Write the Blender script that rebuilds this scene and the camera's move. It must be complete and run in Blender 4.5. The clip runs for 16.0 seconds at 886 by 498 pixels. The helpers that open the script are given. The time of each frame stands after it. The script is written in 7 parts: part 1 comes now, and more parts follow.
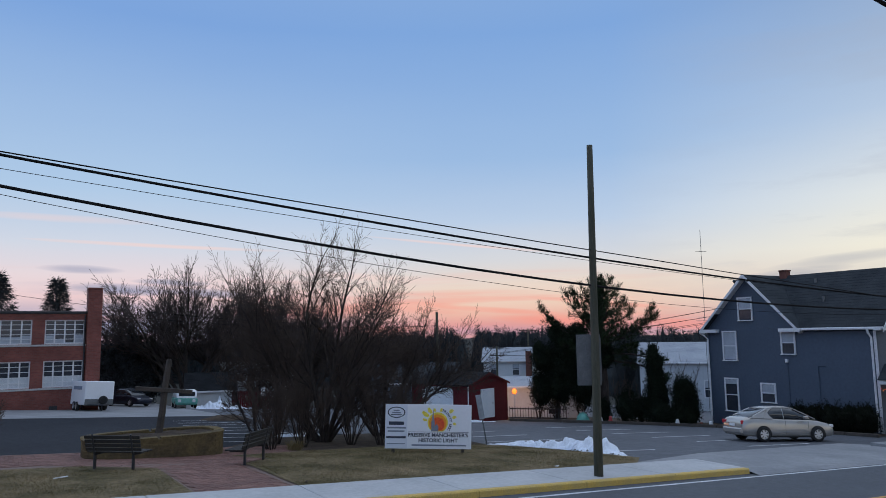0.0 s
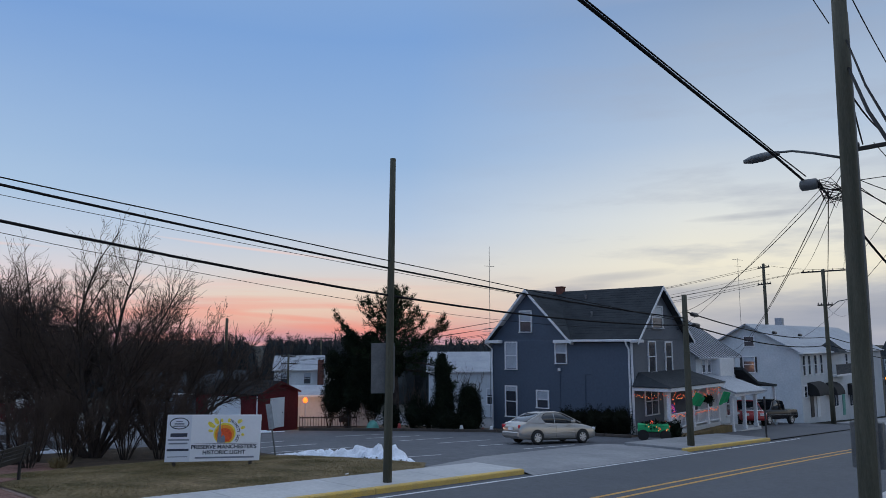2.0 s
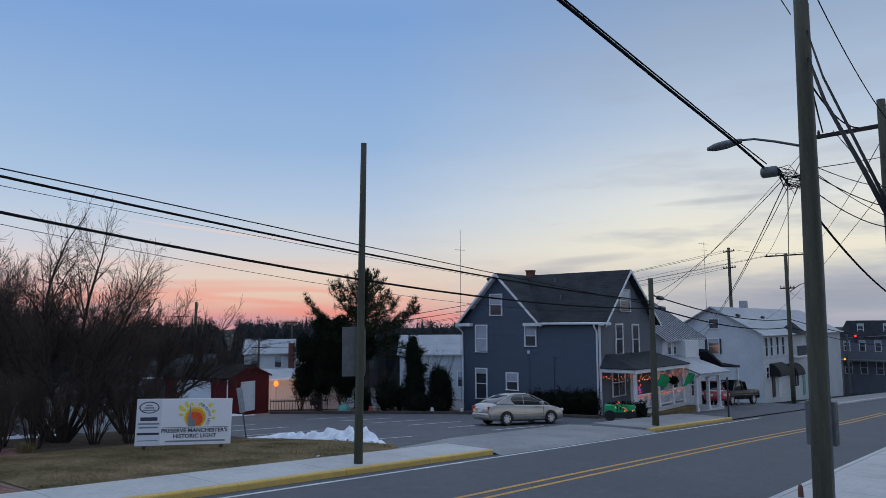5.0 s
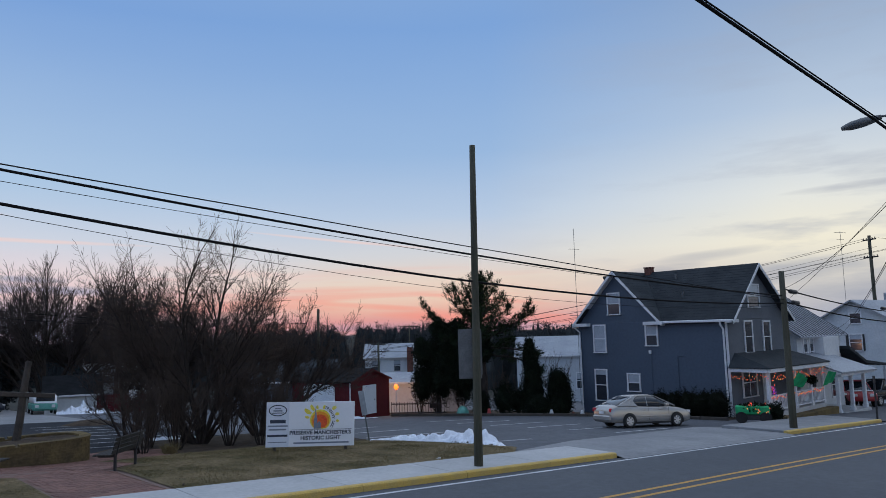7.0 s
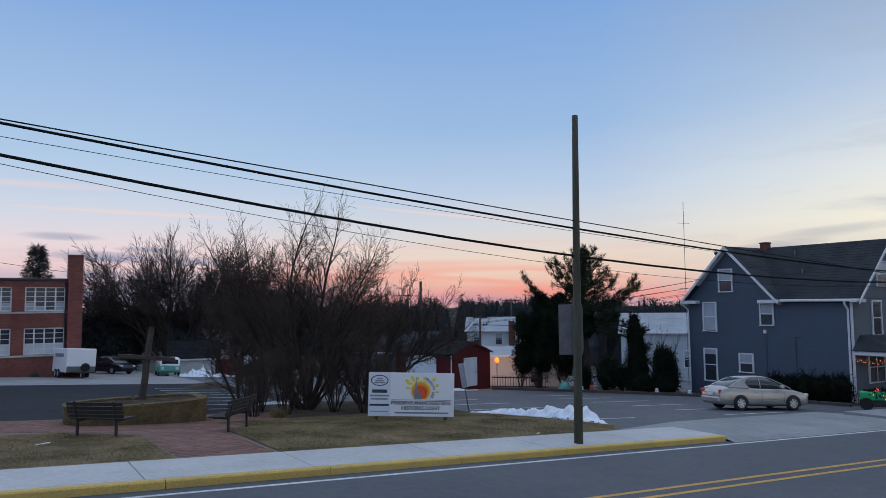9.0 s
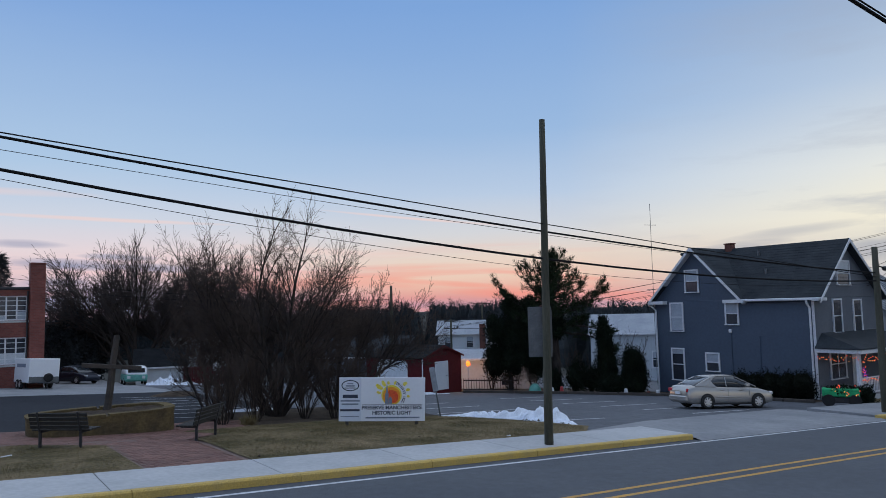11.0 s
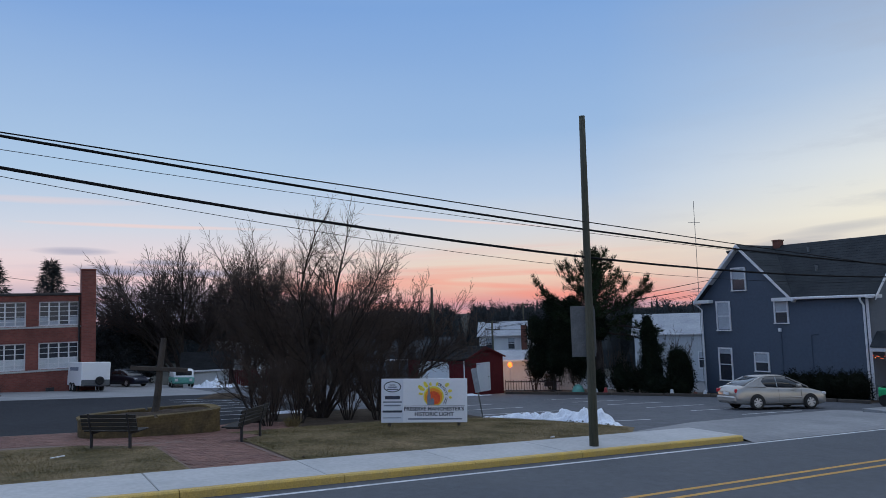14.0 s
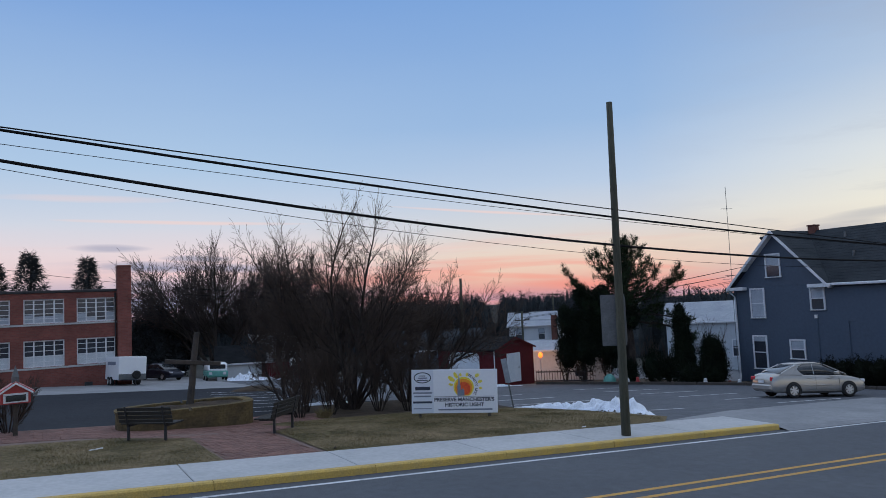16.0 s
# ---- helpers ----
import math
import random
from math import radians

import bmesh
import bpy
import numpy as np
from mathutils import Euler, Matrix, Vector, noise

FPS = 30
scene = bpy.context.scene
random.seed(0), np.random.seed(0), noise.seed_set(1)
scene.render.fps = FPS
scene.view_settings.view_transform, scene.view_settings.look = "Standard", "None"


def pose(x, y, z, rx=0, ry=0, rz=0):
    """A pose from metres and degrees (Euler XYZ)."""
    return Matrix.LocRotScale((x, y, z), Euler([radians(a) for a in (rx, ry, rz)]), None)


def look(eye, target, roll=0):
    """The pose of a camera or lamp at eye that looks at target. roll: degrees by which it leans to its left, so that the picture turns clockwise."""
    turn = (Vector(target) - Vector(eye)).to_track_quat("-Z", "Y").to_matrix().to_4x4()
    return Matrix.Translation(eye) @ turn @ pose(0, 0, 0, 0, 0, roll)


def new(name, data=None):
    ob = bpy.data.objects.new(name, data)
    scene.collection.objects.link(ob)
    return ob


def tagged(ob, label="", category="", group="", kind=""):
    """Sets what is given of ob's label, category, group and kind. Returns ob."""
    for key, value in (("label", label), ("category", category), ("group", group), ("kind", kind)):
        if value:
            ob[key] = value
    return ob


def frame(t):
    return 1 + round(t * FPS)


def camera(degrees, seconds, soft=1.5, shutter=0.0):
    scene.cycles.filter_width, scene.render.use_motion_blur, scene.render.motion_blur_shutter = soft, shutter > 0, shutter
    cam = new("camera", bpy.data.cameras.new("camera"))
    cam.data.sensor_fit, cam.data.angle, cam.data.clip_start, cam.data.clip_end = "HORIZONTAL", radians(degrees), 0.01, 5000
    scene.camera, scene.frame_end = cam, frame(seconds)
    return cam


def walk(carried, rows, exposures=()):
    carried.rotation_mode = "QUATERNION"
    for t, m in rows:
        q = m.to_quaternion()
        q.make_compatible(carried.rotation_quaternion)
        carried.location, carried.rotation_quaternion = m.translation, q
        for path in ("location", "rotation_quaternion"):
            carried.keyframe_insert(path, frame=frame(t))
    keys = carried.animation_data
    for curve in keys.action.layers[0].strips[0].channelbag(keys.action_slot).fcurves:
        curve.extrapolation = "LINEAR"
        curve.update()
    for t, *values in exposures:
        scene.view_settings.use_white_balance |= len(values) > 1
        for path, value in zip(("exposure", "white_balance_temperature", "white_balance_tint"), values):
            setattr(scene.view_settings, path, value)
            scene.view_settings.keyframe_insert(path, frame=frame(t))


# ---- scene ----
# ---- camera ----
cam = camera(63.4, 16.0, soft=0.8)
EYE = 2.9
PATH = [
    (0.0, 0.030, 0.016, 0.006, -31.38, 6.84, 0.88),
    (0.5, 0.037, 0.010, 0.009, -31.65, 7.03, 1.47),
    (1.0, -0.000, 0.013, 0.018, -33.48, 5.52, 2.30),
    (1.5, -0.072, -0.012, 0.036, -41.32, 6.61, 2.21),
    (2.0, -0.102, -0.006, 0.000, -47.70, 7.36, 0.20),
    (2.5, -0.130, -0.026, -0.012, -48.91, 5.37, 2.47),
    (3.0, -0.139, -0.091, -0.009, -49.41, 5.52, 0.56),
    (3.5, -0.121, -0.101, -0.004, -48.89, 5.13, 0.27),
    (3.7, -0.143, -0.121, 0.005, -49.26, 5.39, 0.34),
    (5.8, -0.235, -0.155, 0.014, -49.98, 6.12, 0.40),
    (6.0, -0.237, -0.134, 0.020, -48.01, 6.13, 0.74),
    (6.5, -0.208, -0.093, 0.015, -45.18, 6.54, 0.27),
    (7.0, -0.132, -0.077, -0.015, -40.80, 6.37, 1.59),
    (7.5, -0.027, 0.002, 0.003, -34.87, 5.78, 1.99),
    (8.0, 0.003, 0.054, -0.006, -31.81, 5.46, 1.08),
    (8.5, 0.059, 0.056, -0.007, -31.57, 4.16, 0.39),
    (9.0, 0.042, 0.019, -0.005, -32.67, 4.42, 0.55),
    (9.5, 0.041, 0.012, -0.010, -33.43, 4.65, 0.84),
    (9.7, 0.019, -0.025, 0.004, -33.83, 4.54, 1.03),
    (11.8, 0.062, -0.026, -0.022, -35.16, 4.95, 1.34),
    (12.0, 0.036, -0.041, -0.028, -34.44, 5.28, 1.61),
    (12.5, 0.067, 0.012, -0.025, -34.27, 6.43, 0.64),
    (13.0, 0.080, 0.022, -0.043, -33.53, 4.00, 1.97),
    (13.5, 0.089, 0.045, -0.022, -32.07, 5.00, 1.90),
    (14.0, 0.102, 0.071, -0.041, -31.73, 4.92, 1.84),
    (14.5, 0.098, 0.069, -0.040, -31.32, 4.37, 1.81),
    (15.0, 0.118, 0.057, -0.050, -31.91, 4.05, 2.42),
    (15.5, 0.114, 0.083, -0.059, -31.80, 4.34, 2.56),
    (16.0, 0.149, 0.096, -0.061, -29.37, 4.33, 2.60),
]
walk(cam, [(t, pose(x, y, EYE + z, 90 + pitch, roll, yaw)) for t, x, y, z, yaw, pitch, roll in PATH],
     exposures=[(0.0, -0.03), (1.5, -0.10), (3.7, -0.13), (6.5, -0.11), (8.2, -0.02), (9.7, -0.04), (11.8, -0.07), (16.0, -0.05)])


# ---- sky and light ----
def lin(r, g, b):
    """Linear colour from 0..255 display values."""
    f = lambda c: c / 12.92 if c <= 0.04045 else ((c + 0.055) / 1.055) ** 2.4
    return (f(r / 255), f(g / 255), f(b / 255), 1.0)


def make_sky():
    w = bpy.data.worlds.new("dusk_sky")
    scene.world = w
    w.use_nodes = True
    nt = w.node_tree
    nt.nodes.clear()
    N, K = nt.nodes.new, nt.links.new
    out, bg = N("ShaderNodeOutputWorld"), N("ShaderNodeBackground")
    K(bg.outputs[0], out.inputs[0])
    tc, sep = N("ShaderNodeTexCoord"), N("ShaderNodeSeparateXYZ")
    K(tc.outputs["Generated"], sep.inputs[0])

    def math_node(op, a, b=None):
        m = N("ShaderNodeMath")
        m.operation = op
        for i, v in enumerate((a, b)):
            if v is None:
                continue
            if isinstance(v, (int, float)):
                m.inputs[i].default_value = v
            else:
                K(v, m.inputs[i])
        return m.outputs[0]

    def ramp(fac, stops):
        r = N("ShaderNodeValToRGB")
        r.color_ramp.interpolation = "LINEAR"
        e = r.color_ramp.elements
        while len(e) < len(stops):
            e.new(0.5)
        for el, (p, c) in zip(e, stops):
            el.position, el.color = p, c
        K(fac, r.inputs[0])
        return r.outputs[0]

    def mix(fac, a, b):
        m = N("ShaderNodeMix")
        m.data_type = "RGBA"
        K(fac, m.inputs[0])
        K(a, m.inputs[6])
        if isinstance(b, tuple):
            m.inputs[7].default_value = b
        else:
            K(b, m.inputs[7])
        return m.outputs[2]

    def noise_tex(scale_vec, scale, detail, rough=0.55):
        mp = N("ShaderNodeMapping")
        mp.inputs["Scale"].default_value = scale_vec
        K(tc.outputs["Generated"], mp.inputs[0])
        n = N("ShaderNodeTexNoise")
        n.inputs["Scale"].default_value, n.inputs["Detail"].default_value = scale, detail
        n.inputs["Roughness"].default_value = rough
        K(mp.outputs[0], n.inputs[0])
        return n.outputs[0]

    # elevation as the sine, gently disturbed so that the bands are uneven
    soft = math_node("MULTIPLY", math_node("SUBTRACT", noise_tex((1, 1, 5), 2.2, 3), 0.5), 0.03)
    zc = math_node("ADD", sep.outputs[2], soft)
    # stops: position = sine of the elevation
    west = ramp(zc, [(0.0, lin(200, 156, 170)), (0.012, lin(228, 162, 158)), (0.026, lin(238, 184, 168)), (0.042, lin(240, 207, 188)), (0.066, lin(236, 217, 203)),
                     (0.10, lin(216, 218, 223)), (0.15, lin(189, 208, 232)), (0.24, lin(157, 189, 228)), (0.40, lin(128, 168, 222)),
                     (0.62, lin(150, 178, 218)), (1.0, lin(176, 192, 222))])
    south = ramp(zc, [(0.0, lin(150, 152, 178)), (0.025, lin(176, 170, 192)), (0.05, lin(236, 206, 208)), (0.08, lin(234, 218, 222)),
                      (0.12, lin(212, 218, 231)), (0.19, lin(177, 204, 233)), (0.40, lin(126, 166, 222)), (1.0, lin(176, 192, 222))])
    north = ramp(zc, [(0.0, lin(176, 178, 192)), (0.05, lin(216, 212, 206)), (0.10, lin(247, 241, 221)), (0.16, lin(232, 235, 232)),
                      (0.26, lin(187, 205, 227)), (0.42, lin(142, 167, 202)), (1.0, lin(176, 192, 222))])
    # how far to the left (south) or right (north) of the sunset
    side = math_node("SUBTRACT", math_node("MULTIPLY", sep.outputs[0], math.cos(radians(38))), math_node("MULTIPLY", sep.outputs[1], math.sin(radians(38))))
    to_n = ramp(side, [(0.12, (0, 0, 0, 1)), (0.48, (1, 1, 1, 1))])
    to_s = ramp(math_node("MULTIPLY", side, -1.0), [(0.10, (0, 0, 0, 1)), (0.45, (1, 1, 1, 1))])
    col = mix(to_s, mix(to_n, west, north), south)
    # thin pink streaks low in the west
    streak = ramp(noise_tex((1.6, 1.6, 34), 1.7, 4, 0.5), [(0.52, (0, 0, 0, 1)), (0.66, (0.8, 0.8, 0.8, 1))])
    low = ramp(sep.outputs[2], [(0.02, (1, 1, 1, 1)), (0.10, (0, 0, 0, 1))])
    warm = math_node("MULTIPLY", math_node("MULTIPLY", streak, low), math_node("SUBTRACT", 1.0, to_n))
    col = mix(warm, col, lin(246, 166, 150))
    # slate clouds: low bars in the south, a soft bank in the north
    bars = ramp(noise_tex((1.3, 1.3, 26), 2.3, 4, 0.5), [(0.52, (0, 0, 0, 1)), (0.62, (0.3, 0.3, 0.3, 1))])
    lowband = ramp(sep.outputs[2], [(0.0, (1, 1, 1, 1)), (0.05, (1, 1, 1, 1)), (0.085, (0, 0, 0, 1))])
    col = mix(math_node("MULTIPLY", math_node("MULTIPLY", bars, lowband), to_s), col, lin(140, 152, 184))
    bank = ramp(noise_tex((1.2, 1.2, 7), 2.6, 6, 0.6), [(0.47, (0, 0, 0, 1)), (0.66, (0.7, 0.7, 0.7, 1))])
    bandn = ramp(sep.outputs[2], [(0.0, (1, 1, 1, 1)), (0.10, (1, 1, 1, 1)), (0.26, (0.5, 0.5, 0.5, 1)), (0.5, (0.4, 0.4, 0.4, 1))])
    col = mix(math_node("MULTIPLY", math_node("MULTIPLY", bank, bandn), to_n), col, lin(166, 174, 192))
    # single cloud bars and vapour trails: bearing and height in degrees, half width, half height, tilt, colour, strength
    az = math_node("MULTIPLY", math_node("ARCTAN2", sep.outputs[0], sep.outputs[1]), 57.2958)
    el = math_node("MULTIPLY", math_node("ARCSINE", sep.outputs[2]), 57.2958)
    ragged = math_node("MULTIPLY", math_node("SUBTRACT", noise_tex((1, 1, 9), 9.0, 5), 0.5), 1.3)
    slate, salmon, pale, grey = lin(136, 148, 180), lin(250, 150, 132), lin(248, 214, 206), lin(158, 164, 180)
    for a0, e0, wa, we, tilt, c, k in (
            (4.7, 5.06, 3.0, 0.34, -0.02, slate, 0.5), (7.3, 3.64, 4.2, 0.46, -0.03, slate, 0.8), (10.9, 4.2, 3.0, 0.26, -0.03, slate, 0.6), (13.6, 3.41, 3.4, 0.40, -0.04, slate, 0.8), (6.8, 2.4, 2.2, 0.3, 0.0, slate, 0.5),
            (40.5, 0.97, 5.5, 0.50, -0.05, salmon, 0.55), (49.7, 0.56, 3.2, 0.50, -0.05, salmon, 0.5), (35.7, 1.9, 6.0, 0.26, -0.08, salmon, 0.45), (28.0, 2.15, 7.0, 0.6, -0.03, salmon, 0.4), (44.0, 2.3, 6.5, 0.24, -0.10, salmon, 0.4), (20.0, 1.9, 6.0, 0.7, 0.0, salmon, 0.5),
            (33.3, 7.1, 9.0, 0.13, -0.10, pale, 0.6), (10.0, 6.9, 9.5, 0.18, -0.02, pale, 0.6), (26.0, 4.6, 10.0, 0.35, -0.06, pale, 0.35), (3.0, 8.6, 7.0, 0.3, 0.0, pale, 0.35),
            (60.8, 4.85, 5.5, 0.5, 0.10, grey, 0.4), (57.5, 4.0, 4.0, 0.45, 0.08, grey, 0.55), (71.0, 9.14, 4.5, 0.32, 0.03, grey, 0.4), (66.0, 3.4, 8.0, 0.9, 0.06, grey, 0.6), (78.0, 2.0, 12.0, 1.6, 0.0, grey, 0.75)):
        da = math_node("SUBTRACT", az, a0)
        de = math_node("SUBTRACT", math_node("SUBTRACT", el, e0), math_node("MULTIPLY", da, tilt))
        d2 = math_node("ADD", math_node("POWER", math_node("ABSOLUTE", math_node("DIVIDE", da, wa)), 2.0), math_node("POWER", math_node("ABSOLUTE", math_node("DIVIDE", de, we)), 2.0))
        f = math_node("SUBTRACT", 1.0, math_node("ADD", d2, ragged))
        f = math_node("MULTIPLY", math_node("MINIMUM", math_node("MAXIMUM", f, 0.0), 1.0), k)
        col = mix(f, col, c)
    K(col, bg.inputs[0])
    bg.inputs[1].default_value = 1.0


make_sky()
# the broad, weak glow of the high dusk sky
sun = new("sky_glow", bpy.data.lights.new("sky_glow", "SUN"))
sun.data.energy, sun.data.angle, sun.data.color = 0.9, radians(120), (0.86, 0.93, 1.0)
sun.matrix_world = look((24, 60, 90), (0, 0, 0))


# ---- materials ----
def mat(name, base, base2=None, scale=3.0, rough=0.8, metal=0.0, bump=0.0, bump_scale=40.0, emit=None, emit_power=0.0, spec=0.5,
        stretch=(1, 1, 1), island=0.0, alpha=None, fine=0.0):
    """A surface with variation at two scales: patches between base and base2, and a fine grain."""
    m = bpy.data.materials.new(name)
    m.use_nodes = True
    nt = m.node_tree
    N, K = nt.nodes.new, nt.links.new
    p = nt.nodes["Principled BSDF"]
    p.inputs["Roughness"].default_value, p.inputs["Metallic"].default_value = rough, metal
    p.inputs["Specular IOR Level"].default_value = spec
    p.inputs["Base Color"].default_value = (*base, 1)
    tc = N("ShaderNodeTexCoord")
    mp = N("ShaderNodeMapping")
    mp.inputs["Scale"].default_value = stretch
    K(tc.outputs["Object"], mp.inputs[0])
    if base2 is not None:
        a = N("ShaderNodeTexNoise")
        a.inputs["Scale"].default_value, a.inputs["Detail"].default_value, a.inputs["Roughness"].default_value = scale, 8, 0.62
        K(mp.outputs[0], a.inputs[0])
        r = N("ShaderNodeValToRGB")
        r.color_ramp.elements[0].position, r.color_ramp.elements[1].position = 0.32, 0.68
        r.color_ramp.elements[0].color, r.color_ramp.elements[1].color = (*base, 1), (*base2, 1)
        K(a.outputs[0], r.inputs[0])
        last = r.outputs[0]
        g = N("ShaderNodeTexNoise")
        g.inputs["Scale"].default_value, g.inputs["Detail"].default_value = scale * 14, 3
        K(mp.outputs[0], g.inputs[0])
        hs = N("ShaderNodeHueSaturation")
        mr = N("ShaderNodeMapRange")
        mr.inputs[1].default_value, mr.inputs[2].default_value = 0.3, 0.7
        mr.inputs[3].default_value, mr.inputs[4].default_value = 0.82 - fine, 1.18 + fine
        K(g.outputs[0], mr.inputs[0])
        K(mr.outputs[0], hs.inputs["Value"])
        K(last, hs.inputs["Color"])
        last = hs.outputs[0]
        if island:
            info = N("ShaderNodeNewGeometry")
            oi = N("ShaderNodeObjectInfo")
            ad = N("ShaderNodeMath")
            ad.operation = "ADD"
            K(info.outputs["Random Per Island"], ad.inputs[0])
            K(oi.outputs["Random"], ad.inputs[1])
            fr = N("ShaderNodeMath")
            fr.operation = "FRACT"
            K(ad.outputs[0], fr.inputs[0])
            mr2 = N("ShaderNodeMapRange")
            mr2.inputs[3].default_value, mr2.inputs[4].default_value = 1 - island, 1 + island
            K(fr.outputs[0], mr2.inputs[0])
            h2 = N("ShaderNodeHueSaturation")
            K(mr2.outputs[0], h2.inputs["Value"])
            K(last, h2.inputs["Color"])
            last = h2.outputs[0]
        K(last, p.inputs["Base Color"])
        rr = N("ShaderNodeMapRange")
        rr.inputs[3].default_value, rr.inputs[4].default_value = max(0.02, rough - 0.1), min(1.0, rough + 0.1)
        K(a.outputs[0], rr.inputs[0])
        K(rr.outputs[0], p.inputs["Roughness"])
    if bump:
        b = N("ShaderNodeBump")
        n = N("ShaderNodeTexNoise")
        n.inputs["Scale"].default_value, n.inputs["Detail"].default_value = bump_scale, 5
        K(mp.outputs[0], n.inputs[0])
        K(n.outputs[0], b.inputs["Height"])
        b.inputs["Strength"].default_value, b.inputs["Distance"].default_value = bump, 0.02
        K(b.outputs[0], p.inputs["Normal"])
    if emit:
        p.inputs["Emission Color"].default_value, p.inputs["Emission Strength"].default_value = (*emit, 1), emit_power
    return m


M = {}
M["asphalt"] = mat("road_asphalt", (0.054, 0.062, 0.076), (0.080, 0.088, 0.102), 0.35, 0.82, bump=0.3, bump_scale=60, fine=-0.06)
M["lot"] = mat("lot_asphalt", (0.060, 0.067, 0.081), (0.100, 0.108, 0.124), 0.22, 0.85, bump=0.4, bump_scale=50)
M["lot_new"] = mat("fresh_asphalt", (0.016, 0.018, 0.024), (0.028, 0.031, 0.038), 0.3, 0.9, bump=0.3, spec=0.12)
M["concrete"] = mat("concrete", (0.39, 0.395, 0.40), (0.49, 0.49, 0.49), 0.7, 0.9, bump=0.15, fine=-0.10, island=0.06)
M["apron"] = mat("apron_concrete", (0.185, 0.193, 0.205), (0.275, 0.28, 0.29), 0.5, 0.9, bump=0.2, fine=-0.08)
M["kerb_yellow"] = mat("worn_yellow_paint", (0.64, 0.42, 0.09), (0.50, 0.36, 0.13), 2.2, 0.75, bump=0.3, island=0.1)
M["line_white"] = mat("road_paint_white", (0.70, 0.71, 0.73), (0.42, 0.43, 0.44), 1.6, 0.75)
M["line_yellow"] = mat("road_paint_yellow", (0.62, 0.33, 0.05), (0.44, 0.25, 0.07), 3.0, 0.75)
M["grass"] = mat("winter_grass", (0.078, 0.067, 0.031), (0.225, 0.168, 0.098), 0.75, 0.95, bump=0.8, bump_scale=90, fine=0.14, spec=0.12)
M["blade"] = mat("grass_blades", (0.100, 0.085, 0.036), (0.270, 0.205, 0.115), 0.75, 0.95, island=0.22, spec=0.12)
M["earth"] = mat("mulch_earth", (0.045, 0.034, 0.026), (0.10, 0.075, 0.055), 2.0, 0.95, bump=0.8, bump_scale=30, spec=0.12)
M["field"] = mat("far_ground", (0.018, 0.020, 0.017), (0.035, 0.034, 0.028), 0.05, 0.95, spec=0.12)
M["brick_path"] = mat("paving_brick", (0.15, 0.072, 0.056), (0.21, 0.108, 0.086), 1.2, 0.9, bump=0.3, island=0.22)
M["brick"] = mat("red_brick", (0.11, 0.045, 0.036), (0.17, 0.068, 0.052), 1.4, 0.9, bump=0.4, island=0.12)
M["tan_brick"] = mat("mossy_tan_brick", (0.190, 0.140, 0.062), (0.080, 0.062, 0.042), 0.9, 0.9, bump=0.5, island=0.05, spec=0.12)
M["mortar"] = mat("mortar", (0.13, 0.085, 0.070), (0.19, 0.125, 0.10), 4.0, 0.95)
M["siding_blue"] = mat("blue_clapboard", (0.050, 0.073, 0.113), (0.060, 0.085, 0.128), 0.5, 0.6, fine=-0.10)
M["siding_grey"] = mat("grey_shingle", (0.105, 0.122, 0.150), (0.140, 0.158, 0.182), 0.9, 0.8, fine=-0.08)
M["trim"] = mat("white_trim_paint", (0.62, 0.64, 0.68), (0.72, 0.73, 0.75), 1.6, 0.6)
M["roof"] = mat("dark_shingles", (0.024, 0.030, 0.036), (0.046, 0.053, 0.060), 1.1, 0.9, bump=0.5, bump_scale=25, island=0.15, spec=0.2)
M["shed_roof"] = mat("black_shingles", (0.010, 0.012, 0.014), (0.020, 0.022, 0.025), 1.4, 0.95, bump=0.4, bump_scale=25, spec=0.1)
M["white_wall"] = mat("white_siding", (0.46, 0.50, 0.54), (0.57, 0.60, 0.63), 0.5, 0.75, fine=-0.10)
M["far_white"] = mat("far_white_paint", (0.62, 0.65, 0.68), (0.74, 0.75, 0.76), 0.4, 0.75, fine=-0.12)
M["metal_roof"] = mat("pale_metal_roof", (0.26, 0.29, 0.34), (0.36, 0.39, 0.43), 0.6, 0.55, metal=0.3)
M["glass"] = mat("window_glass", (0.03, 0.035, 0.045), (0.05, 0.055, 0.07), 1.0, 0.08, spec=0.9)
M["blind"] = mat("window_blind", (0.32, 0.36, 0.42), (0.42, 0.46, 0.52), 2.5, 0.6)
M["pale_blind"] = mat("pale_blind", (0.50, 0.54, 0.58), (0.62, 0.65, 0.68), 2.0, 0.6)
M["pole_wood"] = mat("weathered_pole", (0.050, 0.052, 0.036), (0.098, 0.095, 0.070), 2.4, 0.9, bump=0.6, bump_scale=20, stretch=(3, 3, 0.25))
M["dark_wood"] = mat("dark_stained_wood", (0.016, 0.015, 0.014), (0.034, 0.030, 0.027), 3.0, 0.8, bump=0.4, stretch=(0.4, 4, 4))
M["cross_wood"] = mat("weathered_timber", (0.040, 0.034, 0.030), (0.080, 0.066, 0.056), 3.0, 0.9, bump=0.5)
M["metal_dark"] = mat("dark_metal", (0.03, 0.03, 0.034), (0.05, 0.05, 0.055), 6.0, 0.5, metal=0.4)
M["galv"] = mat("galvanised_metal", (0.10, 0.112, 0.12), (0.16, 0.168, 0.175), 3.0, 0.55, metal=0.4)
M["cable"] = mat("black_cable", (0.012, 0.012, 0.013), (0.022, 0.022, 0.024), 3.0, 0.8, spec=0.08)
M["bark"] = mat("bark", (0.028, 0.023, 0.021), (0.064, 0.052, 0.046), 5.0, 0.95, bump=0.6, stretch=(2, 2, 0.4), spec=0.12)
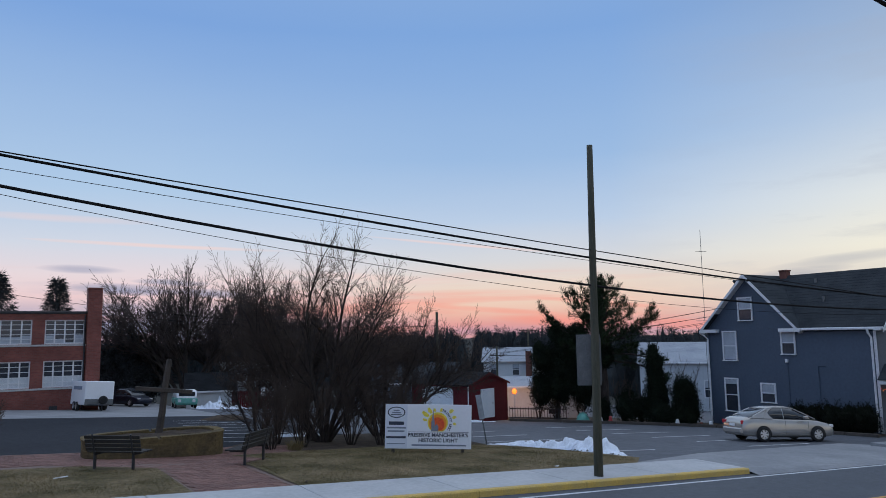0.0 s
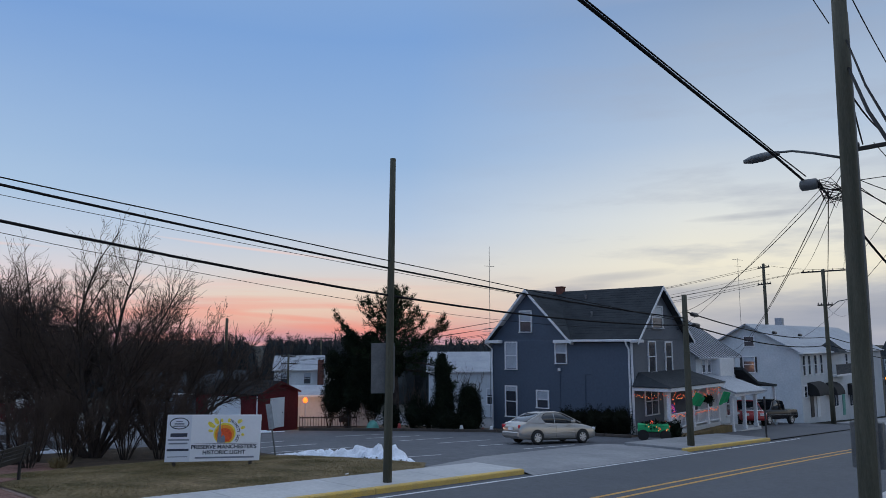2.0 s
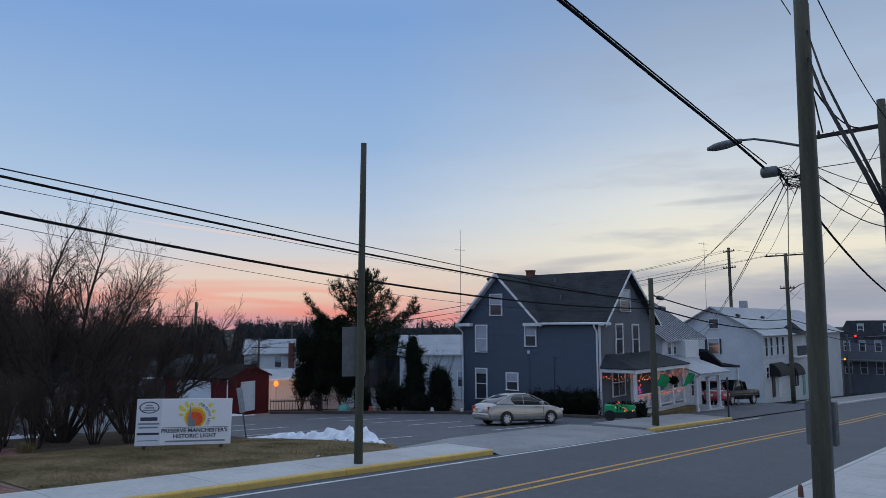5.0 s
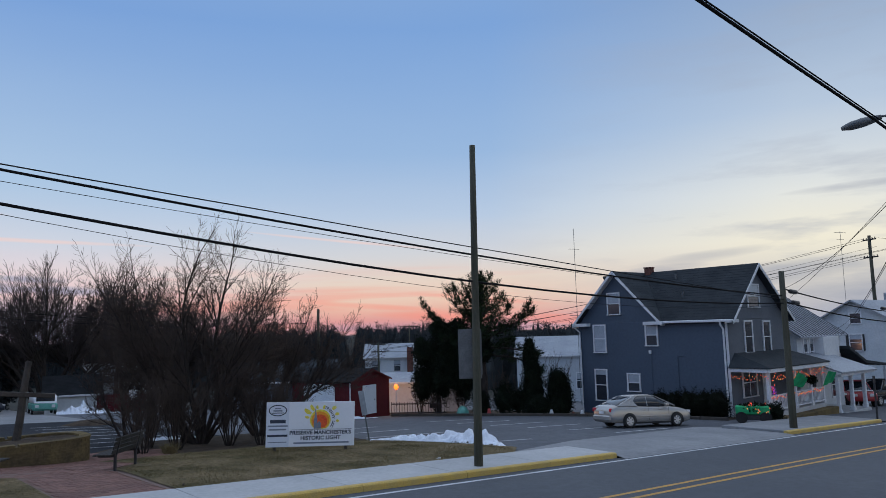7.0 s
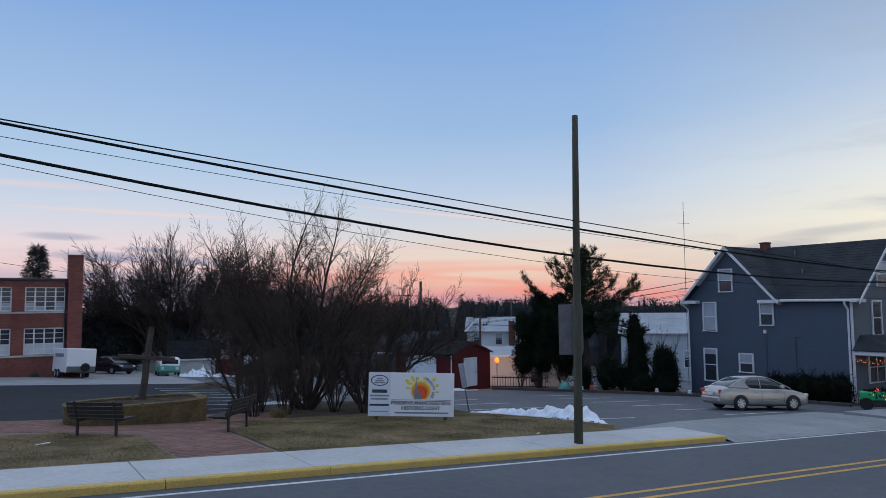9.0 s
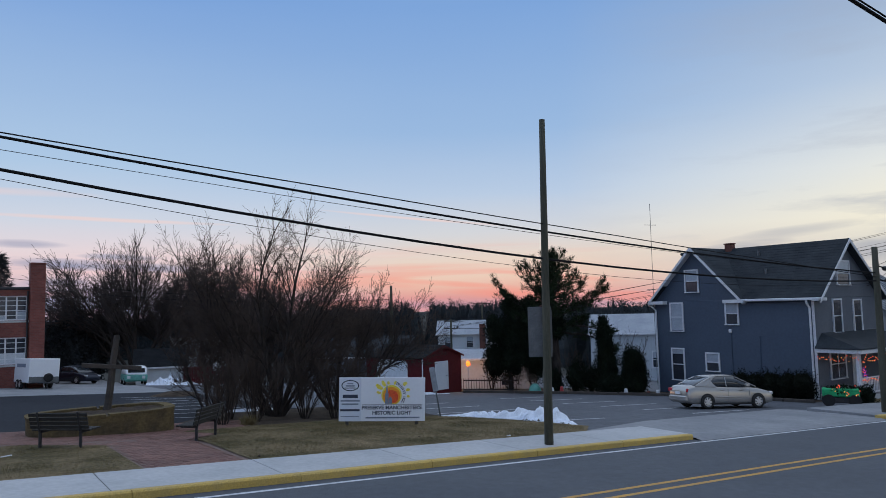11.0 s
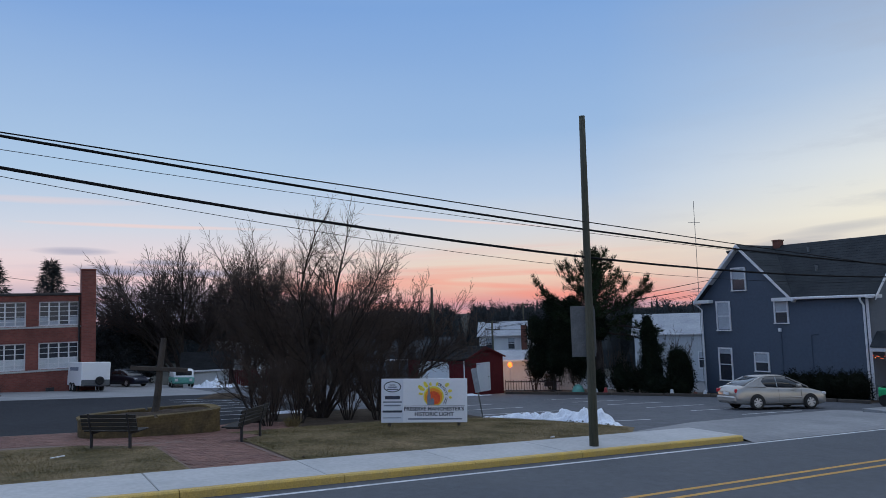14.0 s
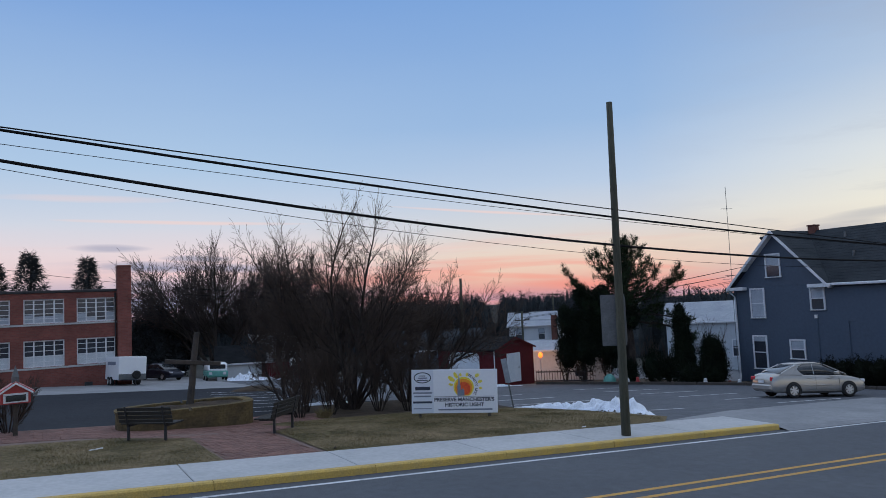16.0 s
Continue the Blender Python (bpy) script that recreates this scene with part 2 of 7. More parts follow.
M["twig"] = mat("bare_twigs", (0.046, 0.035, 0.030), (0.095, 0.072, 0.061), 0.8, 0.95, spec=0.12)
M["far_twig"] = mat("far_bare_twigs", (0.045, 0.037, 0.036), (0.08, 0.064, 0.060), 0.5, 0.95, spec=0.12)
M["needles"] = mat("pine_needles", (0.012, 0.022, 0.012), (0.032, 0.048, 0.020), 0.7, 0.9, island=0.35, spec=0.12)
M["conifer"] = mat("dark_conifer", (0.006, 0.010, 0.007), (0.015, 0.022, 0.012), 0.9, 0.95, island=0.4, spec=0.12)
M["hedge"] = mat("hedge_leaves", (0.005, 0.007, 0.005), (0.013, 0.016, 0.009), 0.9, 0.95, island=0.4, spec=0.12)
# distance haze is mixed into this paler, bluer conifer colour
M["hazed_conifer"] = mat("hazed_conifer", (0.027, 0.032, 0.036), (0.045, 0.051, 0.054), 0.3, 0.95, island=0.3, spec=0.12)
M["snow"] = mat("old_snow", (0.66, 0.72, 0.82), (0.80, 0.84, 0.90), 1.6, 0.8, bump=0.7, bump_scale=9)
M["snow_dirt"] = mat("snow_grit", (0.05, 0.045, 0.04), (0.12, 0.11, 0.10), 4.0, 0.95)
M["barn_red"] = mat("barn_red_paint", (0.085, 0.014, 0.018), (0.12, 0.022, 0.025), 1.4, 0.75, bump=0.2, spec=0.12)
M["door_white"] = mat("white_door", (0.60, 0.66, 0.72), (0.70, 0.74, 0.78), 2.0, 0.6)
M["sign_white"] = mat("banner_white", (0.78, 0.81, 0.87), (0.82, 0.84, 0.89), 0.9, 0.6, fine=-0.16)
M["sign_pale"] = mat("banner_pale_blue", (0.66, 0.71, 0.80), (0.69, 0.73, 0.81), 0.9, 0.6, fine=-0.16)
M["ink"] = mat("navy_ink", (0.03, 0.04, 0.07), (0.045, 0.055, 0.09), 4.0, 0.6)
M["ink_soft"] = mat("grey_ink", (0.17, 0.20, 0.27), (0.24, 0.27, 0.34), 4.0, 0.6)
M["sun_red"] = mat("print_red", (0.75, 0.07, 0.02), (0.85, 0.16, 0.03), 1.5, 0.6)
M["sun_orange"] = mat("print_orange", (0.85, 0.28, 0.02), (0.9, 0.42, 0.03), 1.5, 0.6)
M["sun_yellow"] = mat("print_yellow", (0.85, 0.68, 0.05), (0.80, 0.72, 0.15), 1.5, 0.6)
M["car_paint"] = mat("champagne_metallic", (0.40, 0.382, 0.358), (0.43, 0.41, 0.385), 2.0, 0.22, metal=0.55, fine=-0.16)
M["car_blue"] = mat("dark_blue_paint", (0.010, 0.014, 0.030), (0.016, 0.02, 0.036), 2.0, 0.35, metal=0.3)
M["car_black"] = mat("black_paint", (0.006, 0.006, 0.008), (0.010, 0.010, 0.012), 2.0, 0.25, spec=0.15)
M["car_white"] = mat("white_paint", (0.76, 0.77, 0.80), (0.80, 0.81, 0.83), 2.0, 0.4, fine=-0.15)
M["car_red"] = mat("red_paint", (0.34, 0.03, 0.035), (0.40, 0.05, 0.05), 2.0, 0.4)
M["tyre"] = mat("tyre_rubber", (0.012, 0.012, 0.013), (0.022, 0.022, 0.022), 8.0, 0.85)
M["rim"] = mat("silver_wheel", (0.55, 0.56, 0.58), (0.62, 0.62, 0.64), 3.0, 0.35, metal=0.7)
M["car_glass"] = mat("car_glass", (0.012, 0.016, 0.020), (0.022, 0.027, 0.034), 1.0, 0.06, spec=1.0)
M["tail_red"] = mat("tail_lamp", (0.45, 0.012, 0.02), (0.5, 0.02, 0.03), 3.0, 0.2)
M["lamp_clear"] = mat("head_lamp", (0.55, 0.56, 0.58), (0.62, 0.62, 0.64), 3.0, 0.15)
M["teal"] = mat("teal_paint", (0.08, 0.27, 0.23), (0.13, 0.38, 0.33), 3.0, 0.6)
# green cloth, its colour raised to carry the lamp light falling on it
M["green_lit"] = mat("green_cloth_lit", (0.008, 0.30, 0.11), (0.02, 0.42, 0.16), 3.0, 0.8)
M["black_cloth"] = mat("black_awning", (0.012, 0.013, 0.014), (0.022, 0.022, 0.024), 3.0, 0.85)
M["glow_warm"] = mat("lamp_glow", (1, 0.5, 0.12), emit=(1.0, 0.13, 0.012), emit_power=3.2)
M["bulb_red"] = mat("red_bulb", (0.8, 0.1, 0.05), emit=(1.0, 0.10, 0.05), emit_power=0.9)
M["bulb_orange"] = mat("orange_bulb", (0.9, 0.4, 0.1), emit=(1.0, 0.30, 0.07), emit_power=0.9)
M["bulb_purple"] = mat("purple_bulb", (0.4, 0.1, 0.8), emit=(0.35, 0.06, 1.0), emit_power=0.3)
M["signal_red"] = mat("signal_red", (1, 0.05, 0.03), emit=(1.0, 0.02, 0.02), emit_power=3.0)
M["signal_amber"] = mat("signal_amber", (1, 0.4, 0.03), emit=(1.0, 0.24, 0.01), emit_power=2.2)


# ---- mesh tools ----
class Geo:
    """Vertices and faces gathered for one mesh."""

    def __init__(self):
        self.v, self.f, self.mi = [], [], []

    def add(self, verts, faces, mi=0):
        n = len(self.v)
        self.v.extend([tuple(p) for p in verts])
        for f in faces:
            self.f.append([i + n for i in f])
            self.mi.append(mi)

    def box(self, x0, y0, z0, x1, y1, z1, m=None, mi=0):
        vs = [Vector((x, y, z)) for z in (z0, z1) for y in (y0, y1) for x in (x0, x1)]
        if m is not None:
            vs = [m @ v for v in vs]
        self.add(vs, [(0, 2, 3, 1), (4, 5, 7, 6), (0, 1, 5, 4), (2, 6, 7, 3), (0, 4, 6, 2), (1, 3, 7, 5)], mi)

    def cbox(self, x0, y0, z0, x1, y1, z1, c=0.01, m=None, mi=0):
        """A box with its long and short edges cut off by c."""
        bm = bmesh.new()
        bmesh.ops.create_cube(bm, size=1.0)
        for v in bm.verts:
            v.co = Vector(((x0 + x1) / 2 + v.co.x * (x1 - x0), (y0 + y1) / 2 + v.co.y * (y1 - y0), (z0 + z1) / 2 + v.co.z * (z1 - z0)))
        bmesh.ops.bevel(bm, geom=bm.edges[:], offset=c, segments=1, affect="EDGES", profile=0.5)
        bm.verts.index_update()
        vs = [m @ v.co if m is not None else v.co.copy() for v in bm.verts]
        self.add(vs, [[v.index for v in f.verts] for f in bm.faces], mi)
        bm.free()

    def tube(self, pts, radii, n=6, caps=True, mi=0):
        pts = [Vector(p) for p in pts]
        if isinstance(radii, (int, float)):
            radii = [radii] * len(pts)
        rings, up = [], None
        for i, p in enumerate(pts):
            d = (pts[min(i + 1, len(pts) - 1)] - pts[max(i - 1, 0)])
            d = d.normalized() if d.length > 1e-9 else Vector((0, 0, 1))
            if up is None:
                up = Vector((1, 0, 0)) if abs(d.x) < 0.8 else Vector((0, 1, 0))
            a = (up - d * up.dot(d)).normalized()
            up = a
            b = d.cross(a)
            rings.append([p + (a * math.cos(k * math.tau / n) + b * math.sin(k * math.tau / n)) * radii[i] for k in range(n)])
        vs = [v for r in rings for v in r]
        fs = [(i * n + k, i * n + (k + 1) % n, (i + 1) * n + (k + 1) % n, (i + 1) * n + k) for i in range(len(pts) - 1) for k in range(n)]
        if caps:
            fs += [tuple(reversed(range(n))), tuple(range((len(pts) - 1) * n, len(pts) * n))]
        self.add(vs, fs, mi)

    def loft(self, rings, caps=True, closed=True, mi=0):
        n = len(rings[0])
        vs = [p for r in rings for p in r]
        last = n if closed else n - 1
        fs = [(i * n + k, i * n + (k + 1) % n, (i + 1) * n + (k + 1) % n, (i + 1) * n + k) for i in range(len(rings) - 1) for k in range(last)]
        if caps:
            fs += [tuple(reversed(range(n))), tuple(range((len(rings) - 1) * n, len(rings) * n))]
        self.add(vs, fs, mi)

    def prism(self, poly, a, b, axis="y", mi=0):
        """A polygon of (u, w) pushed from a to b along an axis: 'y': u is x, 'x': u is y; 'z': u, w are x, y."""
        f = {"y": lambda u, w, t: (u, t, w), "x": lambda u, w, t: (t, u, w), "z": lambda u, w, t: (u, w, t)}[axis]
        n = len(poly)
        vs = [f(u, w, a) for u, w in poly] + [f(u, w, b) for u, w in poly]
        fs = [tuple(range(n)), tuple(range(2 * n - 1, n - 1, -1))] + [(i, i + n, (i + 1) % n + n, (i + 1) % n) for i in range(n)]
        self.add(vs, fs, mi)

    def mesh(self, name, mats, smooth=False):
        me = bpy.data.meshes.new(name)
        me.from_pydata(self.v, [], self.f)
        for m in (mats if isinstance(mats, (list, tuple)) else [mats]):
            me.materials.append(m)
        if any(self.mi):
            me.polygons.foreach_set("material_index", self.mi)
        bm = bmesh.new()
        bm.from_mesh(me)
        bmesh.ops.recalc_face_normals(bm, faces=bm.faces[:])
        bm.to_mesh(me)
        bm.free()
        if smooth:
            me.polygons.foreach_set("use_smooth", [True] * len(me.polygons))
        me.update()
        return me


def empty(name, m, label, category, group="", kind=""):
    ob = new(name)
    ob.matrix_world = m
    ob.empty_display_size = 0.2
    return tagged(ob, label, category, group, kind)


def part(name, g, material, parent, label="", smooth=False, kind=""):
    ob = new(name, g.mesh(name, material, smooth))
    ob.parent = parent
    return tagged(ob, label=label, kind=kind)


def thing(name, g, material, label, category, m=None, group="", kind="", smooth=False):
    ob = new(name, g.mesh(name, material, smooth))
    if m is not None:
        ob.matrix_world = m
    return tagged(ob, label, category, group, kind)


# ---- ground ----
KERB_Y, WALK_Y, NEAR_Y = 13.15, 15.06, 4.73


def clamp(v, a, b):
    return max(a, min(b, v))


def gz(x, y):
    """Height of the falling ground; the far land levels out."""
    z = -0.056 * clamp(x, -60, 130) - 0.042 * clamp(y - WALK_Y, 0, 110)
    # the lawn stands a little proud of the lot
    z += 0.16 * math.exp(-((x - 10.5) / 5) ** 2 - ((y - 18.6) / 2.2) ** 2)
    return z


def sheet(name, x0, x1, y0, y1, dz, material, nx=8, ny=8, thick=0.0, clip=None):
    g = Geo()
    vs = [(x0 + (x1 - x0) * i / nx, y0 + (y1 - y0) * j / ny) for j in range(ny + 1) for i in range(nx + 1)]
    vs = [(x, y, gz(x, y) + dz) for x, y in vs]
    w = nx + 1
    g.add(vs, [(j * w + i, j * w + i + 1, (j + 1) * w + i + 1, (j + 1) * w + i) for j in range(ny) for i in range(nx)])
    ob = new(name, g.mesh(name, material))
    return ob


def patch(name, poly, dz, material, cuts=0):
    """A flat polygon of (x, y) corners draped on the ground."""
    bm = bmesh.new()
    bm.faces.new([bm.verts.new((x, y, 0)) for x, y in poly])
    bmesh.ops.triangulate(bm, faces=bm.faces[:])
    for _ in range(cuts):
        bmesh.ops.subdivide_edges(bm, edges=bm.edges[:], cuts=1, use_grid_fill=True)
        bmesh.ops.triangulate(bm, faces=bm.faces[:])
    for v in bm.verts:
        v.co.z = gz(v.co.x, v.co.y) + dz
    bmesh.ops.recalc_face_normals(bm, faces=bm.faces[:])
    me = bpy.data.meshes.new(name)
    bm.to_mesh(me)
    bm.free()
    for p in me.polygons:
        if p.normal.z < 0:
            p.flip()
    me.materials.append(material)
    return new(name, me)


def axis_steps(lo, hi, dense_lo, dense_hi, step, big):
    out, v = [lo], lo
    while v < hi:
        v += step if dense_lo - 1 <= v < dense_hi else big(abs(v - clamp(v, dense_lo, dense_hi)))
        out.append(min(v, hi))
    return out


def make_ground():
    grow = lambda d: 6 + d * 0.5
    xs = axis_steps(-2500, 2500, -40, 140, 6, grow)
    ys = axis_steps(-2500, 2500, -10, 140, 6, grow)
    g = Geo()
    vs = []
    for y in ys:
        for x in xs:
            d = -0.30
            vs.append((x, y, gz(x, y) + d))
    w = len(xs)
    g.add(vs, [(j * w + i, j * w + i + 1, (j + 1) * w + i + 1, (j + 1) * w + i) for j in range(len(ys) - 1) for i in range(w - 1)])
    ob = new("ground", g.mesh("ground", M["field"]))
    tagged(ob, "dull winter ground falling away behind the town", "ground", kind="structure")


make_ground()

# ---- road, kerbs, pavements, lots ----
STRUCT = "structure"


def make_road():
    ob = sheet("road", -90, 132, NEAR_Y - 0.02, KERB_Y + 0.02, -0.05, M["asphalt"], 40, 6)
    tagged(ob, "grey asphalt main road with double yellow line", "road", kind=STRUCT)
    for y, w, m, name, x0, x1 in ((9.22, 0.12, "line_yellow", "road_line", -60, 57), (9.62, 0.12, "line_yellow", "road_line", -60, 57),
                                  (12.74, 0.11, "line_white", "road_line", -60, 43)):
        bow = lambda x: 0.0008 * clamp(x - 14, 0, 30) ** 2 if m == "line_yellow" else 0.0
        xs = [x0 + (x1 - x0) * i / 80 for i in range(81)]
        g = Geo()
        g.loft([[(x, y + e - bow(x), gz(x, y) - 0.046) for x in xs] for e in (-w / 2, w / 2)], caps=False, closed=False)
        l = new(name, g.mesh(name, M[m]))
        tagged(l, "painted road line, worn " + ("yellow" if "yellow" in m else "white"), "road line", "road lines", STRUCT)
    for x in (60, 66, 72, 78):
        l = sheet("road_line", x, x + 1.6, 7.4, 7.55, -0.046, M["line_white"], 2, 1)
        tagged(l, "short worn white road dash", "road line", "road lines", STRUCT)


make_road()


def kerb_run(x0, x1, y, front, material, holder, step=3.05, top=0.10):
    """Kerb stones 0.16 wide; front: -1 faces lower y."""
    x = x0
    while x < x1 - 0.05:
        e = min(x + step, x1)
        g = Geo()
        a, b = (y, y + 0.17) if front < 0 else (y - 0.17, y)
        L = e - x - 0.012
        prof = [(a, -0.25), (b, -0.25), (b, 0), (a + 0.03, 0), (a, -0.03)] if front < 0 else [(a, -0.25), (b, -0.25), (b, -0.03), (b - 0.03, 0), (a, 0)]
        rings = []
        for t in (0, L / 2, L):
            rings.append([(x + t, u, gz(x + t, 10) + top + w) for u, w in prof])
        g.loft(rings)
        part("kerb_stone", g, material, holder)
        x = e


kerb_far = empty("kerb", pose(0, 0, 0), "worn yellow-painted concrete kerb along the road", "kerb", kind=STRUCT)
kerb_run(-27.0 - 0.7, 17.97, KERB_Y, -1, M["kerb_yellow"], kerb_far)
kerb_run(29.3, 39.6, KERB_Y, -1, M["kerb_yellow"], kerb_far)
kerb_grey = empty("kerb", pose(0, 0, 0), "plain grey concrete kerb", "kerb", kind=STRUCT)
kerb_run(62.0, 110.0, KERB_Y, -1, M["concrete"], kerb_grey, 6.1)
kerb_run(-20.0, 100.0, NEAR_Y, 1, M["concrete"], kerb_grey, 6.1)


def slabs(x0, x1, y0, y1, holder, step=1.52, dz=0.10, material="concrete"):
    x = x0
    while x < x1 - 0.05:
        e = min(x + step, x1)
        g = Geo()
        a, b = x + 0.007, e - 0.007
        top = [(a, y0), (b, y0), (b, y1), (a, y1)]
        vs = [(u, w, gz(u, 10) + dz - 0.2) for u, w in top] + [(u, w, gz(u, 10) + dz - 0.012) for u, w in top]
        c = 0.012
        ins = [(a + c, y0 + 0.002), (b - c, y0 + 0.002), (b - c, y1 - c), (a + c, y1 - c)]
        vs += [(u, w, gz(u, 10) + dz) for u, w in ins]
        fs = [(i, (i + 1) % 4, (i + 1) % 4 + 4, i + 4) for i in range(4)] + [(i + 4, (i + 1) % 4 + 4, (i + 1) % 4 + 8, i + 8) for i in range(4)] + [(8, 9, 10, 11)]
        g.add(vs, fs)
        part("paving_slab", g, M[material], holder)
        x = e


walk_far = empty("pavement", pose(0, 0, 0), "pale concrete pavement slabs beside the yellow kerb", "pavement", kind=STRUCT)
slabs(-28.0, 18.0, KERB_Y + 0.18, WALK_Y, walk_far, 3.05)
slabs(29.4, 39.6, KERB_Y + 0.18, 16.0, walk_far, 3.05, material="apron")
slabs(62.0, 110.0, KERB_Y + 0.18, 15.6, walk_far, 3.05, material="apron")
walk_near = empty("pavement", pose(0, 0, 0), "pale concrete pavement on the near side of the road", "pavement", kind=STRUCT)
slabs(-12.0, 60.0, 2.2, NEAR_Y - 0.18, walk_near, 3.05)


def lots():
    tagged(sheet("parking_lot", 13, 60, WALK_Y + 0.5, 60, 0.0, M["lot"], 24, 24), "worn grey asphalt parking lot", "parking lot", kind=STRUCT)
    tagged(sheet("parking_lot", -40, 13, 24.9, 48.3, 0.0, M["lot_new"], 16, 8), "dark fresh asphalt parking lot", "parking lot", kind=STRUCT)
    tagged(sheet("lane", -40, 13, 48.3, 75, 0.002, M["apron"], 12, 8), "pale salt-stained lane before the school", "road", kind=STRUCT)
    tagged(patch("apron", [(18.0, KERB_Y), (29.35, KERB_Y), (30.2, 15.8), (29.5, 17.3), (20.4, 16.9), (15.6, 15.56), (15.6, WALK_Y + 0.002), (18.0, WALK_Y + 0.002)], 0.006, M["apron"], 2),
           "worn pale concrete driveway apron", "driveway", kind=STRUCT)
    g = Geo()
    for a, b in ((18.0, 29.35),):
        n = 8
        r = [[(a + (b - a) * i / n, y, gz(a + (b - a) * i / n, 10) + z) for i in range(n + 1)] for y, z in ((KERB_Y - 0.28, -0.046), (KERB_Y + 0.004, 0.008))]
        g.loft(r, caps=False, closed=False)
    tagged(new("driveway_lip", g.mesh("driveway_lip", M["apron"])), "sloping concrete lip of the driveways", "driveway", kind=STRUCT)
    tagged(patch("apron", [(39.6, KERB_Y), (62.0, KERB_Y), (62.0, 30), (49.5, 30), (49.5, 17), (39.6, 17)], 0.006, M["asphalt"], 2),
           "grey asphalt side drive between the houses", "driveway", kind=STRUCT)
    for n, poly in (("lawn", [(5.62, WALK_Y + 0.005), (15.6, WALK_Y + 0.005), (16.9, 16.2), (16.2, 18.6), (15.5, 21.6), (13.2, 23.2), (6.0, 22.0), (6.6, 20.4), (5.62, 19.4)]),
                    ("lawn", [(-30, WALK_Y + 0.005), (3.42, WALK_Y + 0.005), (3.5, 19.6), (2.0, 20.9), (-30, 21.6)])):
        tagged(patch(n, poly, 0.075, M["grass"], 4), "patchy brown and green winter lawn", "lawn", kind=STRUCT)
    tagged(patch("planting_bed", [(6.4, 21.6), (13.1, 23.0), (15.4, 21.8), (16.0, 25.5), (15.0, 29.5), (9.0, 28.2), (6.6, 25.0)], 0.05, M["earth"], 3),
           "bare mulch bed under the shrubs", "planting bed", kind=STRUCT)
    # parking lines
    def line(x0, y0, x1, y1, w=0.10, m="line_white"):
        d = Vector((x1 - x0, y1 - y0)).normalized()
        p = Vector((-d.y, d.x)) * w / 2
        ob = patch("parking_line", [(x0 + p.x, y0 + p.y), (x1 + p.x, y1 + p.y), (x1 - p.x, y1 - p.y), (x0 - p.x, y0 - p.y)], 0.006, M[m], 1)
        tagged(ob, "worn white painted parking line", "parking line", "parking lines", STRUCT)
    for i in range(6):
        line(16.0 + i * 0.15, 18.85 + i * 2.45, 20.1 + i * 0.1, 18.5 + i * 2.6, 0.12)
    for i in range(6):
        line(24.6, 18.0 + 2.42 * i, 28.2, 17.8 + 2.42 * i, 0.12)
    for i in range(8):
        line(7.3 + 0.15 * i, 27.8 + i * 2.15, 11.0 + 0.1 * i, 27.5 + i * 2.15, 0.12)


lots()


# ---- building tools ----
def siding(x0, x1, z0, z1, course, depth, clip=None):
    """Lapped boards on a wall of local x and z, face towards -y; clip(z): the (x0, x1) at a height."""
    g = Geo()
    z = z0
    while z < z1 - 0.01:
        e = min(z + course, z1)
        a0, a1 = clip(z) if clip else (x0, x1)
        b0, b1 = clip(e) if clip else (x0, x1)
        if b1 - b0 < 0.02:
            b0 = b1 = (b0 + b1) / 2
        vs = [(a0, -depth, z), (a1, -depth, z), (b1, -0.004, e), (b0, -0.004, e), (a0, 0, z), (a1, 0, z)]
        g.add(vs, [(0, 1, 2, 3), (4, 5, 1, 0)])
        z = e
    return g


def window(parent, m, w, h, mats=("trim", "glass", "blind"), blind=0.5, bars=(0, 1), name="window", sill=True, frame_w=0.09):
    """A sash window of width w and height h; m places its lower left corner on a wall that faces -y."""
    hold = new(name)
    hold.parent = parent
    hold.matrix_local = m
    g = Geo()
    f = frame_w
    g.cbox(-f, -0.05, -f * 0.4, 0, 0.03, h + f, 0.008)
    g.cbox(w, -0.05, -f * 0.4, w + f, 0.03, h + f, 0.008)
    g.cbox(0.001, -0.05, h, w - 0.001, 0.03, h + f, 0.008)
    part("window_frame", g, M[mats[0]], hold)
    if sill:
        g = Geo()
        g.cbox(-f * 1.2, -0.09, -0.09, w + f * 1.2, 0.03, -f * 0.4 - 0.002 if f > 0.05 else -0.02, 0.008)
        part("window_sill", g, M[mats[0]], hold)
    g = Geo()
    g.box(0, -0.004, 0, w, 0.012, h)
    part("pane", g, M[mats[1]], hold)
    g = Geo()
    nx, nz = bars
    for i in range(1, nx + 1):
        c = w * i / (nx + 1)
        g.box(c - 0.018, -0.026, 0.002, c + 0.018, -0.006, h - 0.002)
    for i in range(1, nz + 1):
        c = h * i / (nz + 1)
        g.box(0.002, -0.028, c - 0.025, w - 0.002, -0.007, c + 0.025)
    if g.v:
        part("sash_bar", g, M[mats[0]], hold)
    if blind > 0:
        g = Geo()
        g.box(0.012, -0.0055, h * (1 - blind), w - 0.012, -0.0045, h - 0.01)
        part("blind", g, M[mats[2]], hold)
    return hold


def roof_slab(a, b, c, d, thick=0.12):
    """A slab whose top corners are a, b (eave) and c, d (ridge); its top steps in lapped shingle courses."""
    g = Geo()
    a, b, c, d = (Vector(p) for p in (a, b, c, d))
    n = (b - a).cross(d - a).normalized()
    if n.z < 0:
        n = -n
    k = max(6, int((d - a).length / 0.22))
    ends = []
    for p, q in ((a, d), (b, c)):
        ring = [p - n * thick]
